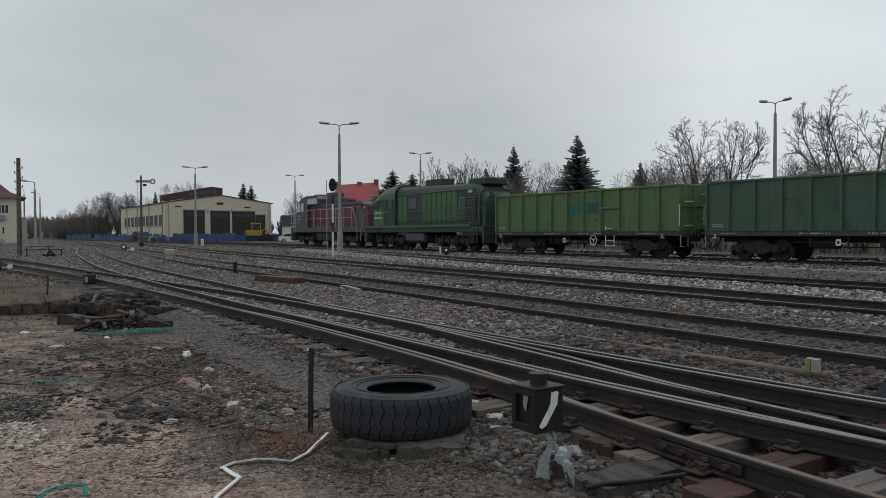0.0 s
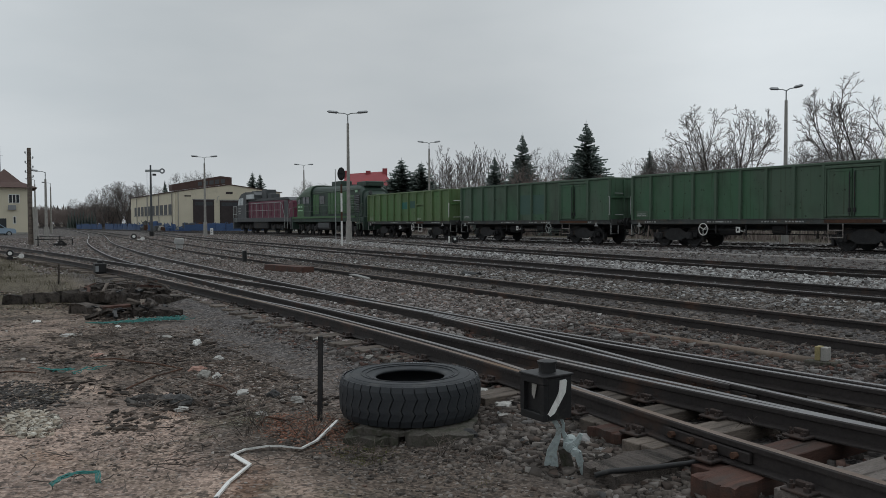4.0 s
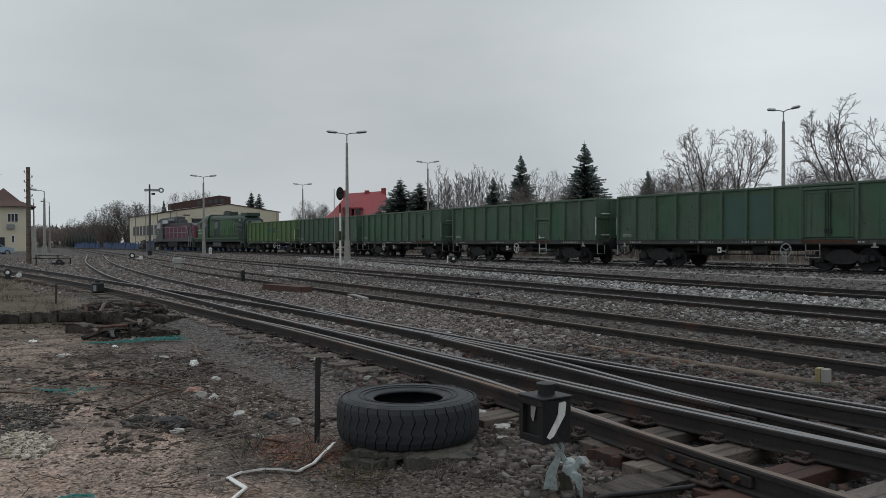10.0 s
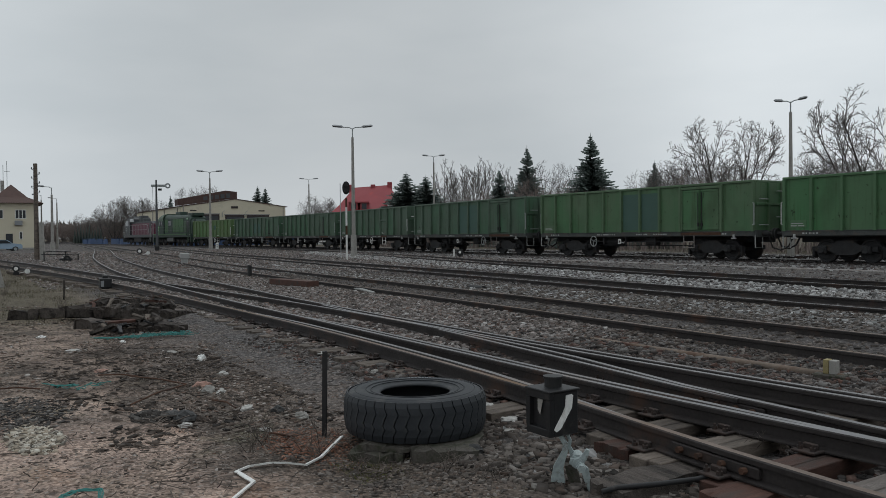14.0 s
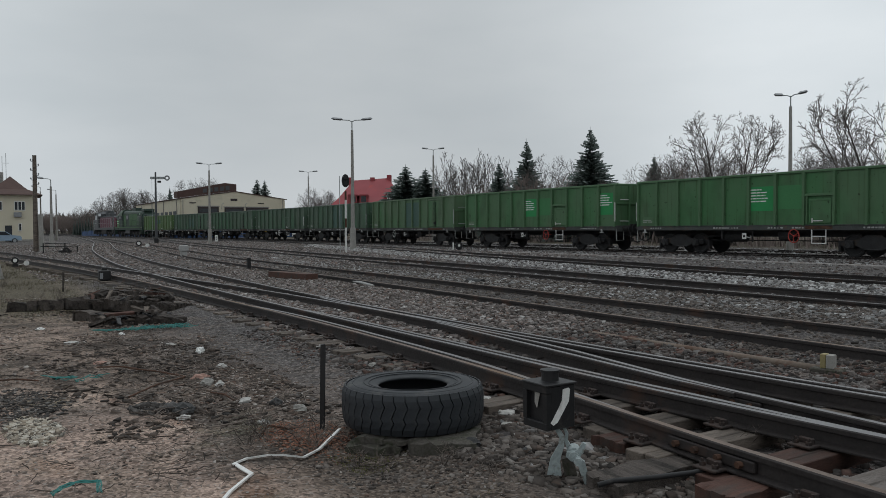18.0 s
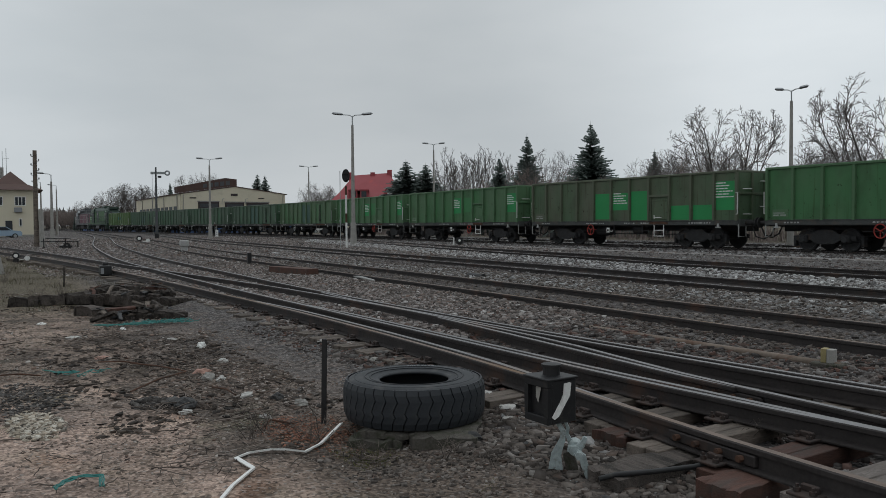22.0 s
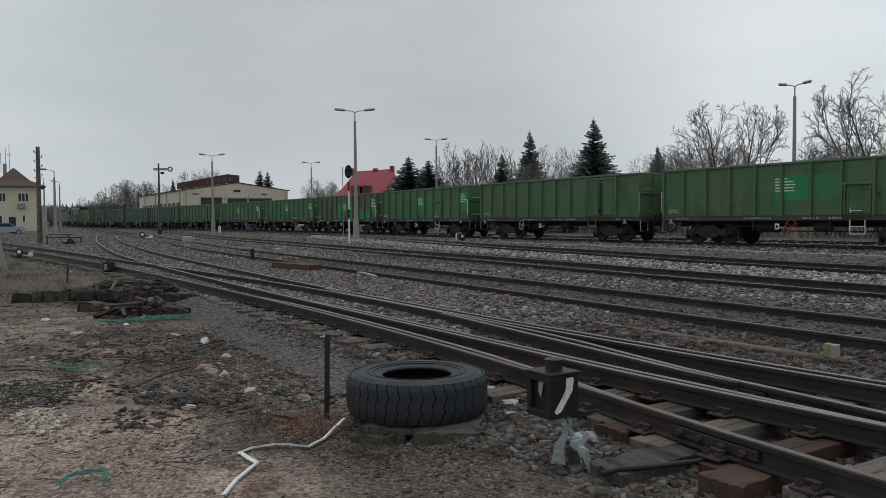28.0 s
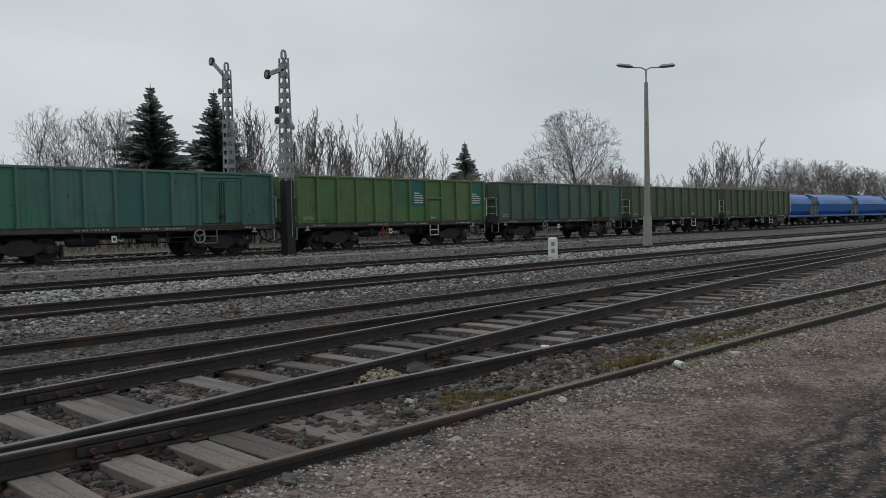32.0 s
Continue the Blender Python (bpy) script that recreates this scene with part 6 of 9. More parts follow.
# ---- trees ----
def branch_mesh(name, seed, height, angle=0.7, levels=4, kids=(7, 6, 5, 4), trunk_r=0.16, start=0.25, rise=0.1, twig=None, weep=0.0, stems=1, splay=0.3, share=(0.5, 0.72), dome=0.0):
    """A leafless tree: tapered trunk, arching limbs and many twigs, as trunk mesh and crown mesh."""
    r = random.Random(seed)
    trunk, crown = Shape(), Shape()

    def grow(p, d, length, rad, level, shape):
        pts, q = [p], d.copy()
        n = (6, 5, 4, 3, 2, 2)[level]
        rad = max(rad, 0.012 + 0.004 * (levels - level))
        for i in range(n):
            up = rise * (1 if level < 3 else 0.5) - weep * level * 0.12 * (i / n)
            q = (q + Vector((r.uniform(-1, 1), r.uniform(-1, 1), r.uniform(-1, 1))) * (0.075 + 0.045 * level) + Vector((0, 0, up))).normalized()
            pts.append(pts[-1] + q * length / n)
        rs = [max(0.008, rad * (1 - 0.78 * i / n)) for i in range(n + 1)]
        shape.tube(pts, rs, 7 if level == 0 else 5 if level == 1 else 3, cap=False)
        if level >= levels:
            return
        first = start if level == 0 else 0.18
        k = max(2, kids[level] + r.randint(-1, 1))
        turn_a = r.uniform(0, 6.283)
        for j in range(k):
            u = first + (1 - first) * (j + r.random()) / k
            i = min(int(u * n), n - 1)
            base = pts[i].lerp(pts[i + 1], u * n - i)
            axis = (pts[i + 1] - pts[i]).normalized()
            turn_a += 2.4 + r.uniform(-0.5, 0.5)
            side = axis.orthogonal().normalized()
            side = (side * math.cos(turn_a) + axis.cross(side) * math.sin(turn_a)).normalized()
            a = angle * r.uniform(0.7, 1.3) * (1.15 - 0.4 * u)
            out = (axis * math.cos(a) + side * math.sin(a)).normalized()
            grow(base, out, length * r.uniform(*share) * (1.1 - 0.5 * u), rs[i] * 0.62, level + 1, crown)

    for k in range(stems):
        a = 6.283 * k / stems + r.uniform(-0.4, 0.4)
        d = Vector((math.cos(a) * splay * (stems > 1), math.sin(a) * splay * (stems > 1), 1)).normalized()
        grow(Vector((0.12 * math.cos(a) * (stems > 1), 0.12 * math.sin(a) * (stems > 1), -0.1)), d, height * r.uniform(0.72, 0.85), trunk_r * (1 if stems == 1 else r.uniform(0.6, 0.9)), 0, trunk)
    top = sorted(v[2] for v in crown.v)[int(0.992 * len(crown.v))]
    if dome:
        # limbs that leave the rounded outline of the crown are drawn in
        wide_r, mid_z = dome * top / 2, 0.52 * top
        for shape in (trunk, crown):
            drawn = []
            for x, y, z in shape.v:
                rho = math.sqrt((x / wide_r) ** 2 + (y / wide_r) ** 2 + ((z - mid_z) / (0.48 * top)) ** 2)
                k = (1 + 0.3 * (rho - 1)) / rho if rho > 1 and z > mid_z * 0.4 else 1.0
                drawn.append((x * k, y * k, mid_z + (z - mid_z) * k))
            shape.v = drawn
        top = max(v[2] for v in crown.v)
    for shape in (trunk, crown):
        shape.v = [(x * height / top, y * height / top, z * height / top) for x, y, z in shape.v]
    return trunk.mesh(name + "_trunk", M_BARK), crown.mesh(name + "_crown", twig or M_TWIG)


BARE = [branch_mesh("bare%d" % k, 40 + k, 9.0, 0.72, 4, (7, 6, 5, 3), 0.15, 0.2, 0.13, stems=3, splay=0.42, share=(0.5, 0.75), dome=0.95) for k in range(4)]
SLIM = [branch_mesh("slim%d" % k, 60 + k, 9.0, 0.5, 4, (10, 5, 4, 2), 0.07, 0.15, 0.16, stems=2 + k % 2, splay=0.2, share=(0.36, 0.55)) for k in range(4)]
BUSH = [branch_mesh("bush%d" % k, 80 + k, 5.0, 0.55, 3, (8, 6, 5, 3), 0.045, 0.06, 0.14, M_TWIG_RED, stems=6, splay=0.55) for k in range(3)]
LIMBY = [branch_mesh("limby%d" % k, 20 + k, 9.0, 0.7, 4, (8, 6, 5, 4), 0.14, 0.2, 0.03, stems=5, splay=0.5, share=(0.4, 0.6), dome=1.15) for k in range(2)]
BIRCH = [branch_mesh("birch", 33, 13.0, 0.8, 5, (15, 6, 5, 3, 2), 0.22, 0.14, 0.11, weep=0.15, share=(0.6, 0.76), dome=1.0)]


def bare_tree(kind, i, x, y, top, label, name="bare_tree", wide=1.0, group="leafless trees behind the tracks"):
    meshes, base = {"bare": (BARE, 9.0), "slim": (SLIM, 9.0), "bush": (BUSH, 5.0), "limby": (LIMBY, 9.0), "birch": (BIRCH, 13.0)}[kind]
    tr, cr = meshes[i % len(meshes)]
    s = (top + 0.3) / base
    ob = thing(name, label, "shrub" if kind == "bush" else "tree", Matrix.Translation((x, y, -0.3)) @ Matrix.Rotation(i * 2.1 + x, 4, "Z") @ Matrix.Diagonal((s * wide, s * wide, s, 1)), group)
    part("trunk", tr, None, ob)
    part("crown", cr, None, ob)
    return ob


def spruce_mesh(name, seed, height=10.0, width=0.22):
    r = random.Random(seed)
    trunk, crown = Shape(), Shape()
    trunk.tube([(0, 0, -0.2), (0, 0, height * 0.5), (0, 0, height * 0.98)], [0.16, 0.09, 0.015], 7, cap=False)
    z = height * 0.06
    while z < height * 0.985:
        u = z / height
        reach = height * width * (1 - u) ** 1.05 * r.uniform(0.85, 1.12) + 0.06
        for k in range(max(8, int(44 * (1 - u)) + 6)):
            a = r.uniform(0, 6.283)
            zz = z + r.uniform(-0.8, 0.8) * (1 - u)
            L = reach * r.choice((0.45, 0.7, 0.85, 0.95, 1.0, 1.1)) * r.uniform(0.92, 1.06)
            droop = (r.uniform(-0.42, -0.05) + 0.55 * u) * L
            d = Vector((math.cos(a), math.sin(a), 0))
            side = Vector((-d.y, d.x, 0))
            p0 = Vector((0, 0, zz))
            m = max(3, int(L / 0.085))
            for j in range(m):
                v = (j + 0.6) / m
                p = p0 + d * L * v + Vector((0, 0, droop * v * v + 0.18 * L * v * (1 - v)))
                w = (0.11 + 0.17 * (1 - v)) * min(1.0, L) * r.uniform(0.6, 1.4)
                hang = 0.12 * r.uniform(0.4, 1.5)
                t = d * 0.08
                crown.add([p - t, p + side * w + Vector((0, 0, -hang)), p + t * 1.3 + Vector((0, 0, -0.02))], [(0, 1, 2)])
                crown.add([p - t, p - side * w + Vector((0, 0, -hang)), p + t * 1.3 + Vector((0, 0, 0.02))], [(0, 1, 2)])
        z += height * 0.016 * r.uniform(0.8, 1.2) + 0.03
    crown.tube([(0, 0, height * 0.93), (0, 0, height * 1.02)], [0.05, 0.008], 4)
    return trunk.mesh(name + "_trunk", M_BARK), crown.mesh(name + "_crown", M_NEEDLE_HAZED)


SPRUCE = [spruce_mesh("spruce%d" % k, 5 + k, 10.0, (0.28, 0.36, 0.33)[k]) for k in range(3)]


def spruce(i, x, y, top, label="dark green spruce with drooping branches", wide=1.0):
    tr, cr = SPRUCE[i % 3]
    s = (top + 0.3) / 10.2
    ob = thing("spruce", label, "tree", Matrix.Translation((x, y, -0.3)) @ Matrix.Rotation(i * 1.7, 4, "Z") @ Matrix.Diagonal((s * wide, s * wide, s, 1)), "spruces behind the tracks")
    part("trunk", tr, None, ob)
    part("crown", cr, None, ob)


for i, (k, x, y, top, wide) in enumerate(((1, -55.2, 50.8, 10.5, 1.15), (1, -66.8, 52.5, 10.6, 0.95), (1, -70.0, 51.2, 8.4, 1.05), (1, 0.2, 60.0, 10.4, 1.45), (1, 17.9, 72.8, 9.6, 1.3), (0, 20.9, 72.0, 10.3, 0.9), (1, 28.2, 55.2, 11.7, 1.4), (1, 34.1, 56.5, 12.1, 1.25), (1, 59.9, 53.0, 9.2, 1.3),
                                         (2, -104.4, 59.2, 10.8, 2.2), (2, -102.0, 61.2, 10.2, 2.2), (2, -160.6, 55.8, 11.8, 1.3), (2, -158.0, 56.5, 11.4, 1.2), (0, -184.8, 44.0, 11.0, 0.8), (2, -49.5, 53.0, 7.6, 1.0))):
    spruce(k, x, y, top, "dark green spruce with drooping branches" if wide > 0.8 else "slim dark green spruce behind the tracks", wide)

for i, (kind, x, y, top, wide) in enumerate((
    ("limby", -39.4, 50.0, 9.8, 0.82), ("bare", -43.0, 52.0, 7.6, 1.1), ("limby", -27.8, 50.0, 10.0, 0.95), ("limby", -20.4, 51.0, 9.8, 1.0), ("bare", -61.5, 51.5, 8.6, 0.9), ("bare", -46.0, 50.0, 7.2, 1.1), ("bare", -52.0, 57.0, 7.8, 1.0),
    ("slim", -84.1, 54.1, 10.6, 1.2), ("slim", -87.0, 58.0, 10.4, 1.3), ("slim", -80.0, 55.0, 10.2, 1.2), ("slim", -76.0, 56.0, 9.6, 1.2), ("slim", -72.0, 54.0, 9.0, 1.1), ("bare", -128.7, 55.0, 8.6, 1.0), ("bare", -132.0, 58.0, 8.0, 1.2), ("bare", -136.0, 58.0, 6.6, 1.2), ("slim", -117.0, 72.0, 11.5, 1.4), ("slim", -112.0, 74.0, 11.5, 1.4),
    ("bare", -33.0, 52.0, 7.0, 1.2), ("bare", -30.0, 49.0, 6.4, 1.2), ("bare", -182.0, 50.0, 13.2, 1.0),
    *(("slim", 37.0 + 1.75 * k, 56.0 + 1.7 * (k * 5 % 3), 11.0 - 0.11 * k + 0.5 * (k * 7 % 4 - 1.5), 0.95 + 0.15 * (k % 3)) for k in range(14)),
    ("birch", 88.0, 58.0, 15.3, 1.02), ("bare", 76.0, 58.0, 8.6, 0.9), ("slim", 98.0, 59.0, 9.2, 1.3), ("slim", 102.0, 60.0, 8.6, 1.3), ("bare", 22.0, 57.0, 9.6, 0.9), ("bare", 27.0, 58.0, 10.2, 0.9), ("slim", 66.0, 55.0, 6.6, 1.3), ("slim", 71.0, 56.0, 6.8, 1.3), ("bare", 106.0, 62.0, 9.0, 1.0), ("slim", 118.0, 64.0, 7.8, 1.4), ("slim", 126.0, 64.0, 8.4, 1.4), ("slim", 138.0, 66.0, 11.5, 1.3), ("slim", 146.0, 66.0, 15.0, 1.3), ("slim", 152.0, 66.0, 15.4, 1.4), ("slim", 158.0, 66.0, 16.0, 1.4),
    ("bare", 165.0, 62.0, 12.8, 1.2), ("bare", 172.0, 60.0, 13, 1.2), ("bare", 180.0, 58.0, 13, 1.3), ("bare", 188.0, 57.0, 12, 1.3), ("bare", 176.0, 52.0, 11, 1.4), ("bare", 186.0, 50.0, 11, 1.4), ("bare", 196.0, 50.0, 11, 1.5),
    ("limby", -250.0, 43.5, 12.0, 0.8), ("limby", -252.0, 49.5, 13.8, 0.8), ("bare", -246.0, 46.5, 13.6, 1.2), ("bare", -248.0, 53.5, 12.8, 1.1), ("bare", -244.0, 40.0, 10.4, 1.0), ("bare", -256.0, 36.0, 8.6, 1.0))):
    bare_tree(kind, i, x, y, top, {"bare": "leafless grey-brown tree with fine twigs", "slim": "slender leafless trees growing close together", "limby": "leafless tree with long curving limbs", "birch": "large leafless birch with drooping twigs"}[kind], wide=wide)

r_b = random.Random(3)
for i in range(46):
    x = -90 + i * 4.4 + r_b.uniform(-1.5, 1.5)
    if 11 < x < 22:
        continue
    bare_tree("bush", i, x, 47 + r_b.uniform(-2, 8), r_b.uniform(3.6, 6.0), "reddish brown leafless shrub", "shrub", 1.25, "shrubs behind the train")
for i in range(24):
    bare_tree("bush", i, -325 + i * 4.7 + r_b.uniform(-2, 2), 28 + i * 1.15 + r_b.uniform(-2, 2) if i < 17 else 60 + r_b.uniform(0, 12), r_b.uniform(5, 8), "reddish brown leafless shrub", "shrub", 1.6, "shrubs behind the depot")
for i in range(20):
    bare_tree("bush", i, 96 + i * 6.0, 54 + r_b.uniform(-2, 10), r_b.uniform(4, 7.5), "reddish brown leafless shrub", "shrub", 1.7, "shrubs along the far line")


def undergrowth():
    """Dead stalks and brambles below the trees."""
    r = np.random.RandomState(91)
    s = Shape()
    for k in range(15000):
        x, y = -95 + 235 * r.rand(), 43 + 15 * r.rand()
        if noise.noise((x * 0.12, y * 0.2, 3.0)) < -0.12:
            continue
        a, w, h, lean = r.rand() * 6.28, 0.02 + 0.05 * r.rand(), 0.4 + 1.3 * r.rand() ** 2, 0.5 * r.rand()
        dx, dy = math.cos(a), math.sin(a)
        s.add([(x - dy * w, y + dx * w, -0.2), (x + dy * w, y - dx * w, -0.2), (x + dx * lean, y + dy * lean, h)], [(0, 1, 2)])
    solid("undergrowth", s, M_TWIG_RED, "brown dead stalks and brambles below the trees", "undergrowth", kind="stuff")


undergrowth()


# far woods that close the horizon
def far_woods():
    r = np.random.RandomState(77)
    s = Shape()
    spots = [(-430 + 60 * r.rand(), -160 + 1.05 * k, 5 + 5 * r.rand()) for k in range(300)] + [(-400 + 4.2 * k, 150 + 50 * r.rand(), 7 + 6 * r.rand()) for k in range(190)] + [(400 + 60 * r.rand(), -40 + 1.3 * k, 6 + 6 * r.rand()) for k in range(180)]
    for x, y, h in spots:
        for k in range(26):
            a, w, lean = r.rand() * 6.28, 0.25 + 0.3 * r.rand(), 0.5 * h * (0.3 + 0.5 * r.rand())
            dx, dy, hh = math.cos(a), math.sin(a), h * (0.55 + 0.45 * r.rand())
            s.add([(x - dy * w, y + dx * w, -0.3), (x + dy * w, y - dx * w, -0.3), (x + dx * lean, y + dy * lean, hh), (x + dx * lean * 0.8 - dy * w * 2, y + dy * lean * 0.8 + dx * w * 2, hh * 0.8)], [(0, 1, 2), (0, 2, 3)])
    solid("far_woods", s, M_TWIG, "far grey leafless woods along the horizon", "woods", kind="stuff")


far_woods()


# ---- lamps and signals ----
def lamp_post(x, y, height, turn_deg, arms=2, label="", base=1.5, rise=0.12, reach=1.0):
    p = thing("lamp_post", label or "tall concrete lamp post with two grey lamp heads", "street lamp", pose(x, y, -0.2, 0, 0, turn_deg), "yard lamps")
    part("base", Shape().tube([(0, 0, 0), (0, 0, base)], [0.20, 0.17], 12), M_CONCRETE, p, "thicker concrete foot")
    part("column", Shape().tube([(0, 0, base), (0, 0, height - 0.5)], [0.125, 0.075], 10), M_CONCRETE, p)
    part("tip", Shape().tube([(0, 0, height - 0.5), (0, 0, height + 0.05)], 0.035, 8), M_GALV, p)
    for k in range(arms):
        e = -1 if k else 1
        part("arm", Shape().tube([(0, 0, height), (0.18 * e, 0, height + 0.1), (reach * 0.55 * e, 0, height + rise)], 0.028, 6), M_GALV, p)
        h = Shape()
        h.add([(reach * e * (0.5 + 0.62 * u), w, height + rise + 0.02 + 0.10 * u * 0.6 + dz) for u in (0, 0.15, 0.5, 0.85, 1) for w, dz in ((-0.13 * min(1, 0.5 + u * 3) * (0.4 if u == 1 else 1), 0), (0, 0.09 if 0 < u < 1 else 0.03), (0.13 * min(1, 0.5 + u * 3) * (0.4 if u == 1 else 1), 0), (0, -0.07 if 0 < u < 1 else -0.01))], [(i * 4 + k2, i * 4 + (k2 + 1) % 4, i * 4 + 4 + (k2 + 1) % 4, i * 4 + 4 + k2) for i in range(4) for k2 in range(4)] + [(0, 1, 2, 3), (16, 17, 18, 19)])
        part("lamp_head", h, M_LAMPHEAD, p, "long grey lamp head")
    return p


lamp_post(-44.1, 21.3, 7.9, 62, reach=1.1)
lamp_post(-76.9, 22.0, 7.6, 68, reach=1.1)
lamp_post(-66.5, 40.8, 9.0, 58, reach=1.0)
lamp_post(-96.9, 40.5, 8.7, 66, reach=1.1)
lamp_post(-26.0, 38.0, 8.2, 20, label="tall grey lamp post with two rounded lamp heads", reach=0.75)
lamp_post(-69.6, 7.5, 5.4, 262, 1, "grey lamp post with a single arm", 1.2)
lamp_post(-119.5, 11.6, 7.2, 262, 1, "grey lamp post with a single arm")
lamp_post(-124, 14.0, 7.0, 262, 1, "grey lamp post with a single arm")
lamp_post(11.8, 40.3, 8.6, 100, 1, "grey lamp post with a single rounded head", reach=0.7)
lamp_post(29.8, 16.4, 7.45, -42, label="pale concrete lamp post with two grey lamp heads", reach=1.1)
near_post = lamp_post(-4.2, 17.0, 8.0, 35, label="pale concrete lamp post with a small white plate", base=1.35)
part("plate", Shape().box(-0.1, 0.1, -0.165, -0.14, 1.5, 1.72), M_WHITE, near_post, "small white plate")


def telegraph_pole():
    p = thing("telegraph_pole", "weathered wooden telegraph pole with small insulators", "utility pole", pose(-57.8, 5.3, -0.3))
    part("pole", Shape().tube([(0, 0, 0), (0.05, 0, 6.4)], [0.16, 0.12], 10), M_SLEEPER, p)
    part("brace", Shape().tube([(0.3, 0.32, 0), (0.2, 0.25, 2.6)], 0.15, 8), M_CONCRETE, p, "concrete butt beside the pole")
    pin = Shape().tube([(0, 0, 0), (0, 0.12, 0.02), (0, 0.12, 0.08)], 0.02, 5).tube([(0, 0.12, 0.06), (0, 0.12, 0.17)], [0.05, 0.03], 8).mesh("insulator", M_LAMPHEAD)
    for i, z in enumerate((6.0, 5.7, 5.4, 5.1, 4.8, 4.5)):
        ob = part("insulator", pin, None, p, loc=(0.04, 0.1 * (1 if i % 2 else -1), z))
        ob.rotation_euler = (0, 0, 0 if i % 2 else math.pi)


telegraph_pole()


def semaphore_far():
    p = thing("semaphore_signal", "old semaphore signal with one level arm", "railway signal", pose(-83.0, 18.4, -0.2, 0, 0, 68))
    part("mast", Shape().tube([(0, 0, 0), (0, 0, 7.2)], [0.14, 0.08], 8), M_LOCO_GREY, p)
    part("arm", Shape().box(-0.5, 0.95, -0.04, 0.04, 6.5, 6.75, 0.01), M_GALV, p, "pale level signal arm")
    part("arm_disc", Shape().turn((1.1, 0, 6.62), (0, 1, 0), [(-0.04, 0.13), (-0.04, 0.27), (0.04, 0.27), (0.04, 0.13), (-0.04, 0.13)], 20), M_LAMPHEAD, p)
    part("lamp", Shape().tube([(0.35, 0, 6.15), (0.35, 0, 6.35)], 0.18, 10), M_BLACK, p)
    part("pull_wire", Shape().tube([(-0.35, 0, 0.5), (-0.35, 0, 6.5)], 0.015, 4), M_GALV, p)
    part("balance_box", Shape().box(-0.2, 0.2, -0.15, 0.15, 0.1, 0.6, 0.03), M_BLACK, p)


semaphore_far()


def light_signal():
    p = thing("light_signal", "colour light signal on a red and white striped mast", "railway signal", pose(-39.8, 18.8, -0.2, 0, 0, 64))
    for k in range(7):
        part("mast_band", Shape().tube([(0, 0, 0.5 * k), (0, 0, 0.5 * k + 0.5)], 0.055, 10), (M_WHITE, M_RUST)[k in (3, 6)], p)
    part("signal_head", Shape().prism([(0.21 * math.cos(t), 4.05 + 0.36 * math.sin(t)) for t in np.linspace(0, 2 * math.pi, 20, endpoint=False)], 1, -0.06, 0.0), M_BLACK, p, "black oval signal board")
    part("hood", Shape().tube([(0, -0.05, 4.2), (0, -0.3, 4.2)], 0.1, 10).tube([(0, -0.05, 3.9), (0, -0.3, 3.9)], 0.1, 10), M_BLACK, p)
    part("ladder", Shape().tube([(-0.32, 0, 0), (-0.32, 0, 4.3)], 0.02, 5), M_GALV, p)


light_signal()


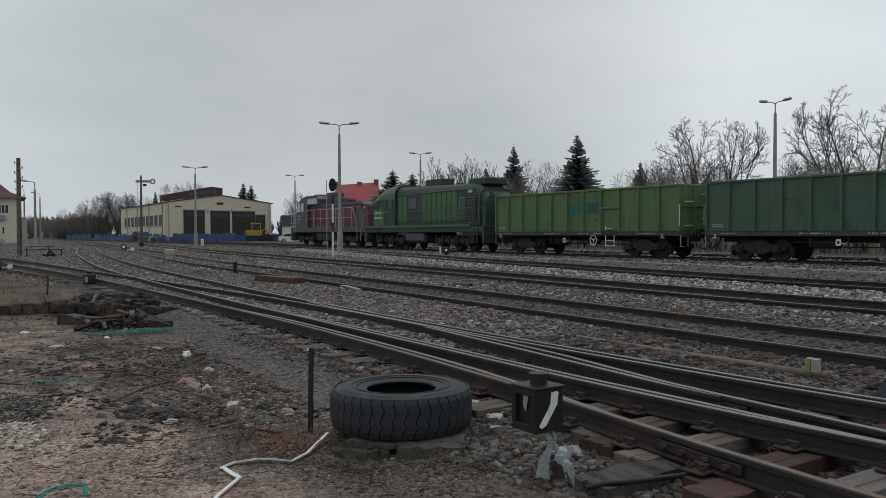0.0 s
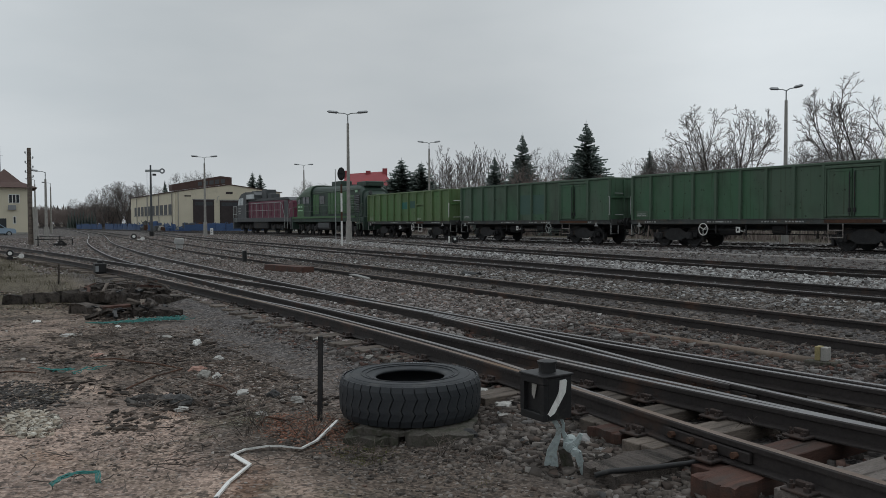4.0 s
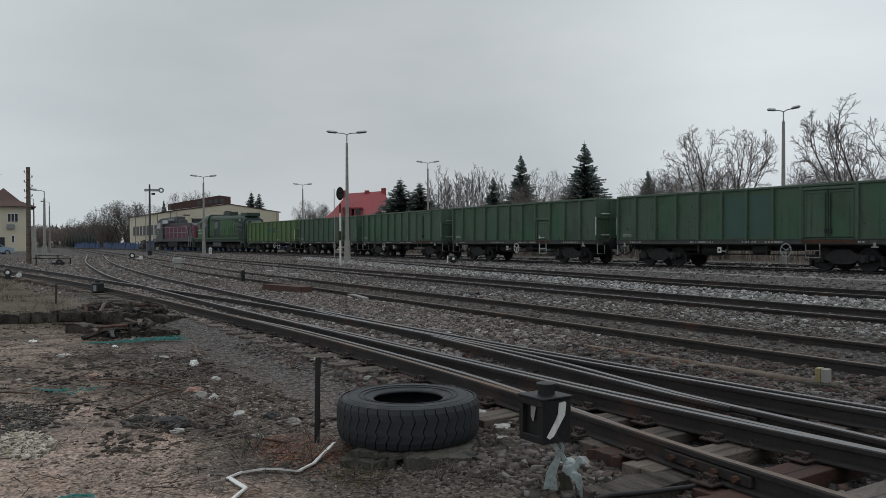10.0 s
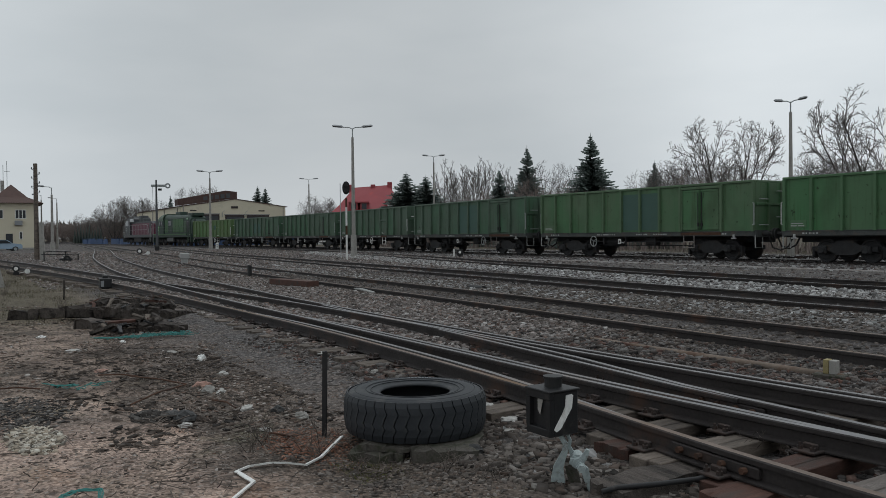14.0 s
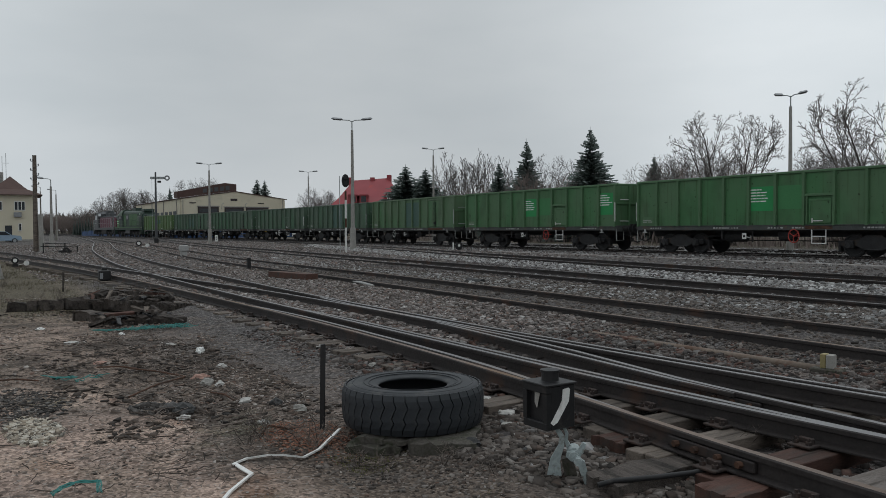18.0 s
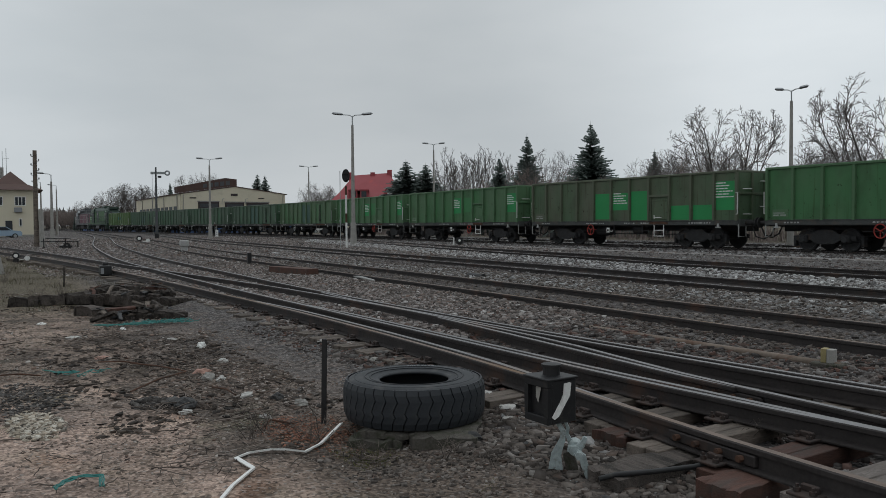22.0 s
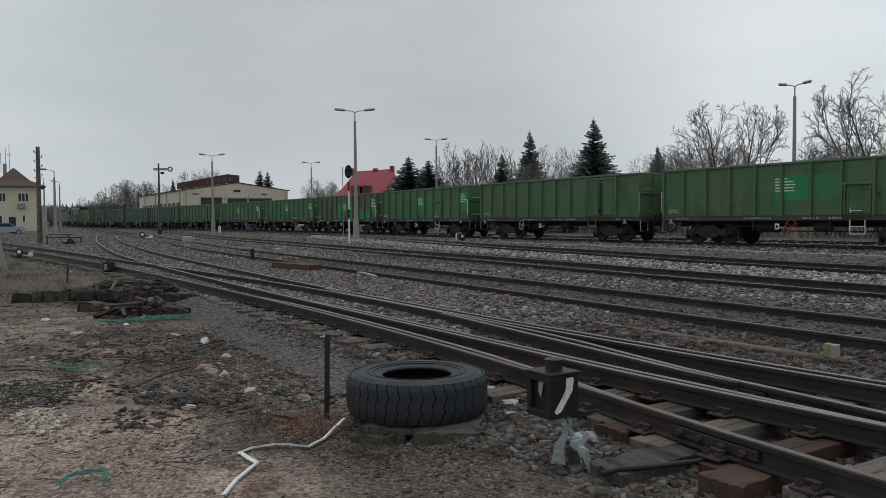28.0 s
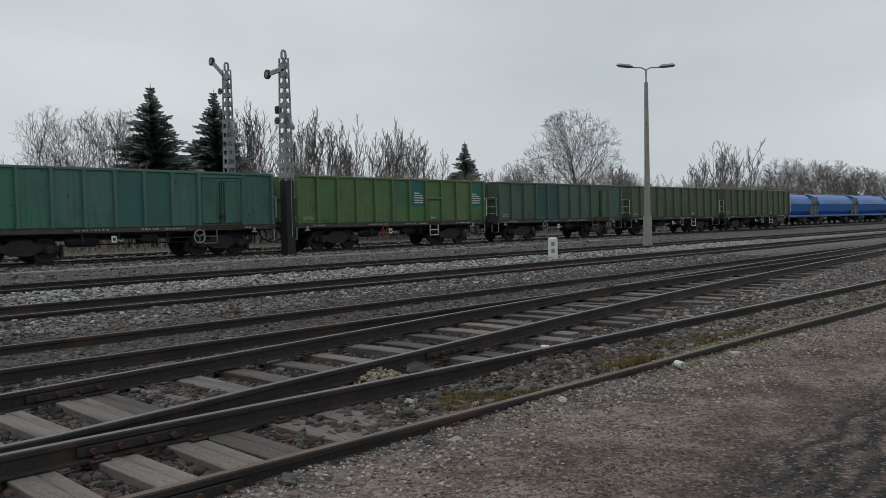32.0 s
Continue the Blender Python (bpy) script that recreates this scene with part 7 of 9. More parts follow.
def lattice_semaphore(x, y, height, up, turn_deg, label):
    """Lattice mast with a signal arm that points left, level or raised."""
    p = thing("semaphore_signal", label, "railway signal", pose(x, y, -0.2, 0, 0, turn_deg), "lattice semaphores")
    w0, w1 = 0.2, 0.13
    foot = 3.3 if not up else 2.8
    part("foot", Shape().prism([(-0.24, 0), (0.24, 0), (0.2, foot), (-0.2, foot)], 1, -0.2, 0.2), M_BLACK, p, "dark plated foot")
    at = lambda z: w0 + (w1 - w0) * (z - foot) / (height - foot)
    for sx in (-1, 1):
        for sy in (-1, 1):
            part("mast_angle", Shape().tube([(sx * w0, sy * w0, foot - 0.05), (sx * w1, sy * w1, height)], 0.04, 4), M_MAST, p)
    n = int((height - foot) / 0.42)
    for k in range(n):
        z = foot + 0.1 + k * 0.42
        a = at(z)
        s = Shape()
        s.box(-a, a, -a - 0.03, -a, z, z + 0.2).box(-a, a, a, a + 0.03, z, z + 0.2).box(-a - 0.03, -a, -a, a, z, z + 0.2).box(a, a + 0.03, -a, a, z, z + 0.2)
        s.tube([(-a, -a, z + 0.1), (-a, a, z + 0.4)], 0.02, 4).tube([(a, -a, z + 0.4), (a, a, z + 0.1)], 0.02, 4)
        part("lattice_strap", s, M_MAST, p)
    rot = radians(38 if up else -4)
    arm = Matrix.Translation((0, -0.3, height - (0.15 if up else 0.55))) @ Matrix.Rotation(rot, 4, "Y")
    part("arm", Shape().box(-0.85 if up else -0.62, 0.7 if up else 0.55, -0.03, 0.03, -0.10, 0.10, 0.01, arm), M_MAST, p, "grey signal arm")
    c = arm @ Vector((-1.0 if up else -0.76, 0, 0))
    part("arm_disc", Shape().turn(c, (0, 1, 0), [(-0.05, 0.02), (-0.05, 0.2), (0.05, 0.2), (0.05, 0.02)], 20), M_BLACK, p, "dark round end of the arm")
    part("disc_face", Shape().turn(c + Vector((0, -0.06, 0)), (0, 1, 0), [(-0.01, 0.02), (-0.01, 0.12), (0.005, 0.12), (0.005, 0.02)], 16), M_MAST, p)
    part("cap", Shape().tube([(0, -0.1, height - 0.05), (0, -0.1, height + 0.22), (0, -0.07, height + 0.3), (0, 0, height + 0.33), (0, 0.07, height + 0.3), (0, 0.1, height + 0.22), (0, 0.1, height - 0.05)], 0.05, 8), M_MAST, p)
    low = height - 2.3
    part("lamp", Shape().box(-0.42, -0.18, -0.25, 0.0, low, low + 0.32, 0.04), M_BLACK, p, "dark signal lamp")
    part("lower_arm", Shape().box(0.3, 0.42, -0.3, -0.24, low - 0.1, low + 1.5, 0.02).turn((0.36, -0.3, low + 1.6), (0, 1, 0), [(-0.03, 0.01), (-0.03, 0.17), (0.03, 0.17), (0.03, 0.01)], 14), M_MAST, p)
    part("pull_wire", Shape().tube([(0.3, 0, 0.9), (0.34, 0, height - 0.6), (0.2, 0, height - 0.4)], 0.014, 4), M_MAST, p)
    part("lower_disc", Shape().turn((-0.3, -0.2, height - (1.0 if up else 2.6)), (0, 1, 0), [(-0.03, 0.05), (-0.03, 0.15), (0.03, 0.15), (0.03, 0.05), (-0.03, 0.05)], 16).box(-0.3, 0.0, -0.21, -0.19, height - (1.02 if up else 2.62), height - (0.98 if up else 2.58)), M_LOCO_GREY, p)
    part("bracket", Shape().prism([(0.12, low - 0.3), (0.55, low - 0.75), (0.6, low - 0.6), (0.18, low - 0.1)], 1, -0.05, 0.05), M_MAST, p)
    return p


lattice_semaphore(20.27, 28.0, 8.42, False, -90, "grey lattice semaphore signal with a level arm")
lattice_semaphore(21.02, 33.6, 8.83, True, -90, "grey lattice semaphore signal with a raised arm")


# ---- buildings ----
def gable_house():
    """The engine shed: gable front towards the tracks, long windowed side, roof lantern."""
    b = thing("engine_shed", "pale yellow engine shed with dark gates and a roof lantern", "building", pose(-141.0, 35.4, -0.2, 0, 0, 88))
    W, D = 18.5, 44.0
    part("front_wall", Shape().prism([(0, 0), (W, 0), (W, 6.85), (W * 0.5, 8.1), (0, 6.75)], 1, -0.15, 0.15), M_YELLOW_WALL, b)
    part("side_wall", Shape().box(-0.15, 0.15, 0.15, D, 0, 6.75), M_YELLOW_WALL, b)
    part("far_wall", Shape().box(W - 0.15, W + 0.15, 0.15, D, 0, 6.6).box(0.15, W - 0.15, D - 0.3, D, 0, 6.6), M_YELLOW_WALL, b)
    part("roof", Shape().prism([(-0.4, 6.76), (W * 0.5, 8.12), (W + 0.4, 6.8), (W + 0.4, 6.92), (W * 0.5, 8.26), (-0.4, 6.9)], 1, -0.3, D + 0.3), M_ROOF_BROWN, b)
    for x0, x1, top in ((2.8, 6.45, 5.45), (7.45, 10.9, 5.35), (11.3, 15.45, 5.35), (15.55, 17.4, 4.7)):
        gate = part("gate", Shape().box(x0, x1, -0.24, -0.16, 0.05, top, 0.02), M_DOOR_DARK, b, "dark tall gate")
        mid = (x0 + x1) / 2
        part("gate_leaf", Shape().box(x0 + 0.08, mid - 0.04, -0.28, -0.24, 0.1, top - 0.1, 0.02), M_DOOR_DARK, gate)
        part("gate_leaf", Shape().box(mid + 0.04, x1 - 0.08, -0.28, -0.24, 0.1, top - 0.1, 0.02), M_DOOR_DARK, gate)
        part("lintel", Shape().box(x0 - 0.15, x1 + 0.15, -0.2, -0.155, top, top + 0.16), M_CONCRETE, gate, "pale lintel")
        part("gate_pane", Shape().box(x0 + 0.3, x1 - 0.3, -0.3, -0.28, top - 1.0, top - 0.35), M_PANE_DULL, gate, "row of dull panes")
    for x in (6.95, 11.1):
        part("lamp_hook", Shape().tube([(x, -0.2, 5.0), (x, -0.5, 5.9), (x + 0.35, -0.5, 6.1)], 0.05, 5), M_RAIL_PAINT, b)
    part("sign", Shape().box(8.55, 9.75, -0.24, -0.16, 6.5, 6.9), M_DOOR_DARK, b, "small dark sign")
    lan = part("lantern", Shape().prism([(-0.5, 6.95), (W * 0.5, 8.3), (W * 0.5 + 0.6, 8.25), (W * 0.5 + 0.6, 9.5), (W * 0.42, 9.7), (-0.5, 8.05)], 1, 0.6, 3.0), M_ROOF_BROWN, b, "dark brown roof lantern")
    for k in range(5):
        u = 3.9 + k * 1.0
        part("lantern_panel", Shape().prism([(u, 7.9 + 0.12 * k), (u + 0.7, 7.98 + 0.12 * k), (u + 0.7, 8.65 + 0.15 * k), (u, 8.55 + 0.15 * k)], 1, 0.54, 0.6), M_LOCO_GREY, lan)
    for x, y, z in ((0.3, -0.25, 6.7), (W - 0.4, -0.25, 6.7)):
        part("gutter_pipe", Shape().tube([(x, y, 0), (x, y, z)], 0.06, 6), M_CONCRETE, b)
    for x in (1.4, 13.5):
        part("vent", Shape().box(x, x + 1.1, -0.2, -0.155, 6.0, 6.2), M_DOOR_DARK, b, "narrow dark vent slot")
    pane = Shape().box(-0.22, -0.14, -1.2, 1.2, 2.9, 4.7).mesh("window", M_PANE_DULL)
    sill = Shape().box(-0.3, -0.14, -1.35, 1.35, 2.78, 2.9).mesh("sill", M_CONCRETE)
    for k in range(10):
        win = part("window", pane, None, b, "dark tall window", loc=(0, 4.0 + k * 3.8, 0))
        part("sill", sill, None, win)
    for k in range(4):
        part("downpipe", Shape().tube([(-0.25, 2.2 + k * 11.4, 0), (-0.25, 2.2 + k * 11.4, 6.6)], 0.08, 6), M_CONCRETE, b)
    return b


gable_house()


def red_roof_house():
    d = Vector((0.46, 0.888, 0)).normalized()
    b = thing("house", "house with a bright red hipped roof, dormers and chimneys", "house", pose(-119.0, 52.8, -0.2, 0, 0, math.degrees(math.atan2(d.y, d.x))))
    W, D = 14.5, 11.0
    part("wall", Shape().box(0.4, W - 0.4, 0.4, D - 0.4, 0, 4.8), M_YELLOW_WALL, b)
    r = Shape()
    r.add([(0, 0, 4.6), (W, 0, 4.6), (W, D, 4.6), (0, D, 4.6), (1.9, D * 0.2, 6.5), (W - 2.1, D * 0.2, 6.6), (W - 2.1, D * 0.8, 6.6), (1.9, D * 0.8, 6.5), (4.2, D / 2, 9.5), (W - 4.6, D / 2, 9.9)], [(0, 1, 5, 4), (1, 2, 6, 5), (2, 3, 7, 6), (3, 0, 4, 7), (4, 5, 9, 8), (6, 7, 8, 9), (5, 6, 9), (7, 4, 8)])
    roof = part("roof", r, M_ROOF_RED, b)
    for x in (3.4, 7.0, 9.8):
        part("chimney", Shape().box(x, x + 0.8, D / 2 - 0.4, D / 2 + 0.4, 8.6, 10.4 if x > 9 else 10.0, 0.03), M_ROOF_RED, b, "red brick chimney")
    for x in (3.6, 5.3, 9.5):
        dm = part("dormer", Shape().prism([(x, 5.6), (x + 1.3, 5.6), (x + 1.3, 6.8), (x, 6.8)], 1, 0.5, 3.2).prism([(x - 0.2, 6.75), (x + 1.5, 6.75), (x + 1.4, 6.95), (x - 0.1, 6.95)], 1, 0.3, 3.4), M_ROOF_RED, b)
        part("window", Shape().box(x + 0.25, x + 1.05, 0.44, 0.5, 5.75, 6.65), M_WHITE if x > 9 else M_GLASS_DARK, dm)


red_roof_house()


def signal_house():
    b = thing("house", "two-storey yellow house with a brown hipped roof and air conditioner", "house", pose(-114.4, 10.6, -0.3, 0, 0, -94) @ Matrix.Scale(1.11, 4))
    # local x runs towards the camera side of the yard, local y to the back
    W, D = 5.2, 9.0
    wall = part("wall", Shape().box(0, W, -D, 0, 0, 5.6), M_YELLOW_WALL, b)
    part("plinth", Shape().box(-0.03, W + 0.03, -D - 0.03, 0.03, 0, 0.4), M_CONCRETE, b)
    r = Shape().add([(-0.7, 0.7, 5.5), (W + 0.7, 0.7, 5.5), (W + 0.7, -D - 0.7, 5.5), (-0.7, -D - 0.7, 5.5), (0.9, -1.2, 6.2), (W - 0.9, -1.2, 6.2), (W - 0.9, -D + 1.2, 6.2), (0.9, -D + 1.2, 6.2), (W / 2, -3.4, 7.8), (W / 2, -D + 3.4, 7.8)], [(0, 1, 5, 4), (1, 2, 6, 5), (2, 3, 7, 6), (3, 0, 4, 7), (4, 5, 8), (5, 6, 9, 8), (6, 7, 9), (7, 4, 8, 9), (0, 1, 2, 3)])
    part("roof", r, M_ROOF_BROWN, b)
    for x, z0, z1, w in ((1.1, 3.7, 4.75, 1.15), (3.4, 3.7, 4.75, 1.15), (1.5, 1.35, 2.25, 0.35), (3.8, 1.0, 2.2, 0.9)):
        win = part("window", Shape().box(x, x + w, 0.0, 0.06, z0, z1, 0.01), M_WHITE, b, "white framed window")
        m = 3 if w > 1 else 1
        for k in range(m):
            part("pane", Shape().box(x + 0.08 + k * (w - 0.08) / m, x + (k + 1) * (w - 0.08) / m, 0.06, 0.075, z0 + 0.08, z1 - 0.08), M_GLASS_DARK, win)
    part("door", Shape().box(2.5, 3.2, 0.0, 0.07, 0.2, 2.0), M_GLASS_DARK, b)
    part("air_conditioner", Shape().box(1.5, 2.3, 0.05, 0.4, 2.95, 3.5, 0.03), M_LAMPHEAD, b, "grey air conditioner box")
    part("antenna", Shape().tube([(3.4, -D / 2, 7.4), (3.4, -D / 2, 10.2)], 0.03, 5), M_GALV, b)
    part("chimney", Shape().box(3.3, 3.7, -D / 2 - 0.3, -D / 2 + 0.3, 7.0, 8.3, 0.02), M_CONCRETE, b)
    for u, h in ((3.0, 10.6), (3.9, 9.6)):
        part("antenna", Shape().tube([(u, -D / 2, 7.2), (u, -D / 2, h)], 0.03, 5).tube([(u - 0.3, -D / 2, h - 1.2), (u + 0.3, -D / 2, h - 1.2)], 0.02, 4), M_GALV, b)


signal_house()


def white_hall():
    b = thing("hall", "low grey and white hall behind the tracks", "building", pose(-122, 49, -0.2, 0, 0, 70))
    part("wall", Shape().box(0, 12, 0, 8, 0, 2.6), M_WHITE, b)
    part("roof", Shape().prism([(-0.3, 2.6), (12.3, 2.6), (12.3, 4.3), (-0.3, 4.3)], 1, -0.3, 8), M_LOCO_GREY, b)


white_hall()


def low_store(x, y, length):
    """A low store with a pale wall and a grey roof edge, scrawled over with paint."""
    b = thing("storehouse", "low white storehouse with scrawled dark paint behind the train", "building", pose(x, y, -0.2), "low storehouses")
    part("wall", Shape().box(0, length, 0, 4, 0, 2.5), M_WHITE, b)
    part("roof", Shape().box(-0.2, length + 0.2, -0.2, 4.2, 2.5, 3.6, 0.05), M_CONCRETE, b, "grey roof edge")
    r = random.Random(int(length * 10))
    for k in range(int(length * 2.2)):
        u, z = r.uniform(0.2, length - 0.5), r.uniform(0.7, 1.9)
        part("paint_scrawl", Shape().tube([(u, -0.01, z), (u + 0.15, -0.01, z + r.uniform(0.1, 0.4)), (u + 0.3, -0.01, z + r.uniform(-0.3, 0.1)), (u + r.uniform(0.2, 0.5), -0.01, z + r.uniform(-0.2, 0.3))], 0.035, 5), M_BLACK, b)


low_store(-1.0, 42.8, 5.4)
low_store(-19.0, 42.8, 6.0)


def car(x, y, turn_deg, paint_mat, label, z=-0.25):
    c = thing("car", label, "car", pose(x, y, z, 0, 0, turn_deg))
    side = [(-2.1, 0.35), (2.1, 0.35), (2.12, 0.7), (1.95, 0.9), (1.1, 0.98), (0.45, 1.42), (-1.0, 1.45), (-1.85, 1.0), (-2.1, 0.9)]
    part("body", Shape().prism(side, 1, -0.85, 0.85), paint_mat, c)
    part("window", Shape().prism([(0.95, 0.98), (0.42, 1.36), (-0.95, 1.38), (-1.6, 1.0)], 1, -0.87, 0.87), M_GLASS_DARK, c)
    for wx in (-1.35, 1.35):
        for wy in (-0.8, 0.8):
            w = part("wheel", Shape().turn((wx, wy, 0.31), (0, 1, 0), [(-0.1, 0.18), (-0.1, 0.31), (0.1, 0.31), (0.1, 0.18)], 18), M_RUBBER, c)
            part("rim", Shape().turn((wx, wy, 0.31), (0, 1, 0), [(-0.105, 0.02), (-0.105, 0.19), (0.105, 0.19), (0.105, 0.02)], 12), M_GALV, w)
    part("headlight", Shape().box(-2.14, -2.05, -0.8, -0.45, 0.68, 0.84), M_WHITE, c)


car(-108.5, 6.2, 95, M_CAR, "blue-grey family car parked by the house")
car(-116, 48.0, 70, M_WHITE, "white van parked beside the shed")


def digger():
    b = thing("loader", "yellow wheeled loader parked before the shed", "loader", pose(-131.5, 47.6, -0.2, 0, 0, 80))
    yel = material("digger_yellow", (0.36, 0.24, 0.05), 0.5, 0, 0.1, 2, 20, 0)
    part("body", Shape().box(-1.5, 1.2, -0.9, 0.9, 0.9, 1.9, 0.12), yel, b)
    part("cab", Shape().box(-0.5, 0.8, -0.75, 0.75, 1.9, 3.0, 0.08), M_PANE_DULL, b)
    part("cab_roof", Shape().box(-0.65, 0.95, -0.85, 0.85, 3.0, 3.18, 0.05), yel, b)
    for u in (-0.55, 0.85):
        part("cab_post", Shape().box(u - 0.07, u + 0.07, -0.8, -0.7, 1.9, 3.0), yel, b)
    part("arm", Shape().tube([(0.9, -0.5, 1.7), (1.7, -0.5, 2.2), (2.3, -0.5, 1.2)], 0.12, 6), yel, b)
    part("bucket", Shape().prism([(2.0, 0.3), (2.7, 0.25), (2.5, 1.2), (2.1, 1.3)], 1, -0.9, 0.9), M_RUST, b)
    for x in (-0.95, 0.95):
        for y in (-0.85, 0.85):
            part("wheel", Shape().turn((x, y, 0.55), (0, 1, 0), [(-0.2, 0.1), (-0.2, 0.55), (0.2, 0.55), (0.2, 0.1)], 16), M_RUBBER, b)


digger()

scrap = random.Random(9)
for k in range(30):
    u = k / 29
    x, y = (-133.5 - scrap.uniform(0, 3), 33.6 + 17 * u) if k % 3 else (-136 - 22 * u, 33.2 + scrap.uniform(-0.3, 0.5))
    hgt = scrap.uniform(0.7, 1.9)
    s = Shape()
    for j in range(9):
        a, v = scrap.uniform(-0.9, 0.9), scrap.uniform(-0.9, 0.9)
        s.box(a - scrap.uniform(0.1, 0.6), a + 0.3, v - 0.25, v + scrap.uniform(0.1, 0.5), 0, hgt * scrap.uniform(0.3, 1), 0.04, pose(0, 0, 0, scrap.uniform(-12, 12), scrap.uniform(-12, 12), scrap.uniform(0, 90)))
    for j in range(3):
        a = scrap.uniform(0, 6.28)
        s.tube([(0, 0, 0.3), (1.2 * math.cos(a), 1.2 * math.sin(a), hgt * scrap.uniform(0.4, 1.1))], 0.05, 5)
    solid("scrap_heap", s, (M_BLUE_FENCE, M_CONCRETE, M_BLUE_FENCE, M_RUST, M_LOCO_GREY)[k % 5], "heap of scrap metal before the shed", "scrap", pose(x, y, -0.2), "scrap heaps")


def blue_fence(p, q, n, label):
    """Leaning metal panels between posts, from p to q."""
    f = thing("fence", label, "fence", group="blue fences")
    a = math.atan2(q[1] - p[1], q[0] - p[0])
    step = math.hypot(q[0] - p[0], q[1] - p[1]) / n
    panel = Shape().box(-step * 0.47, step * 0.47, -0.03, 0.03, 0.12, 1.35, 0.01).mesh("panel", M_BLUE_FENCE)
    stud = Shape().box(-0.05, 0.05, -0.05, 0.05, 0, 1.5, 0.01).mesh("post", M_BLUE_FENCE)
    for k in range(n):
        x, y = p[0] + (q[0] - p[0]) * (k + 0.5) / n, p[1] + (q[1] - p[1]) * (k + 0.5) / n
        ob = part("panel", panel, None, f, loc=(x, y, -0.2 - scrap.uniform(0, 0.25)))
        ob.rotation_euler = (scrap.uniform(-0.15, 0.15), 0, a + scrap.uniform(-0.06, 0.06))
        part("post", stud, None, f, loc=(x - math.cos(a) * step / 2, y - math.sin(a) * step / 2, -0.2))


blue_fence((-214, 29.8), (-197, 32.8), 10, "low blue metal fence beside the far tracks")
blue_fence((-195, 33.2), (-134, 33.4), 26, "low blue metal fence beside the shed")
blue_fence((-131.0, 34.2), (-131.0, 52.5), 11, "low blue metal fence before the shed gates")
for k in range(10):
    tr, cr = SPRUCE[0]
    ob = thing("cypress", "small dark evergreen in a row", "tree", Matrix.Translation((-238.0 + 0.2 * k, 31.2 + k * 0.7, -0.2)) @ Matrix.Diagonal((0.2, 0.2, 0.42 + 0.05 * (k % 3), 1)), "row of evergreens")
    part("trunk", tr, None, ob)
    part("crown", cr, None, ob)


# ---- blue hopper wagons on the far line ----
def blue_hopper(m):
    w = thing("hopper_wagon", "bright blue rounded hopper wagon", "goods wagon", m, "blue hopper wagons")
    prof = [(0.95 * math.cos(t) * 1.45, 2.35 + 1.25 * math.sin(t)) for t in np.linspace(0.1, math.pi - 0.1, 14)] + [(-1.15, 1.6), (-0.5, 1.0), (0.5, 1.0), (1.15, 1.6)]
    part("tank", Shape().prism(prof, 0, -5.6, 5.6), M_BLUE, w)
    part("frame", Shape().box(-6.6, 6.6, -1.2, 1.2, 0.95, 1.15, 0.02), M_BLUE, w)
    for e in (-1, 1):
        part("end_cone", Shape().prism([(e * 6.4, 1.15), (e * 5.6, 1.15), (e * 5.6, 3.3), (e * 6.1, 2.6)], 1, -1.2, 1.2), M_LOCO_GREY, w)
    r = Shape()
    railing(r, -5.4, 5.4, 0.5, 3.55, 3.75, 8, 0.03)
    railing(r, -6.5, -5.7, -1.25, 1.15, 2.1, 2, 0.03)
    railing(r, 5.7, 6.5, -1.25, 1.15, 2.1, 2, 0.03)
    part("handrail", r, M_RAIL_PAINT, w)
    for k in range(5):
        part("letter_mark", Shape().box(-1.3 + k * 0.55, -0.95 + k * 0.55, -1.385, -1.36, 2.6, 2.8), M_RAIL_PAINT, w, "pale mark on the tank side")
    for x in (-4.2, 4.2):
        build_bogie(w, x)
    return w


hop = blue_hopper(pose(82, 36.0, 0, 0, 0, -3))
for k in range(1, 6):
    copy_thing(hop, pose(82 + 13.4 * k, 36.0 - 0.7 * k, 0, 0, 0, -3))

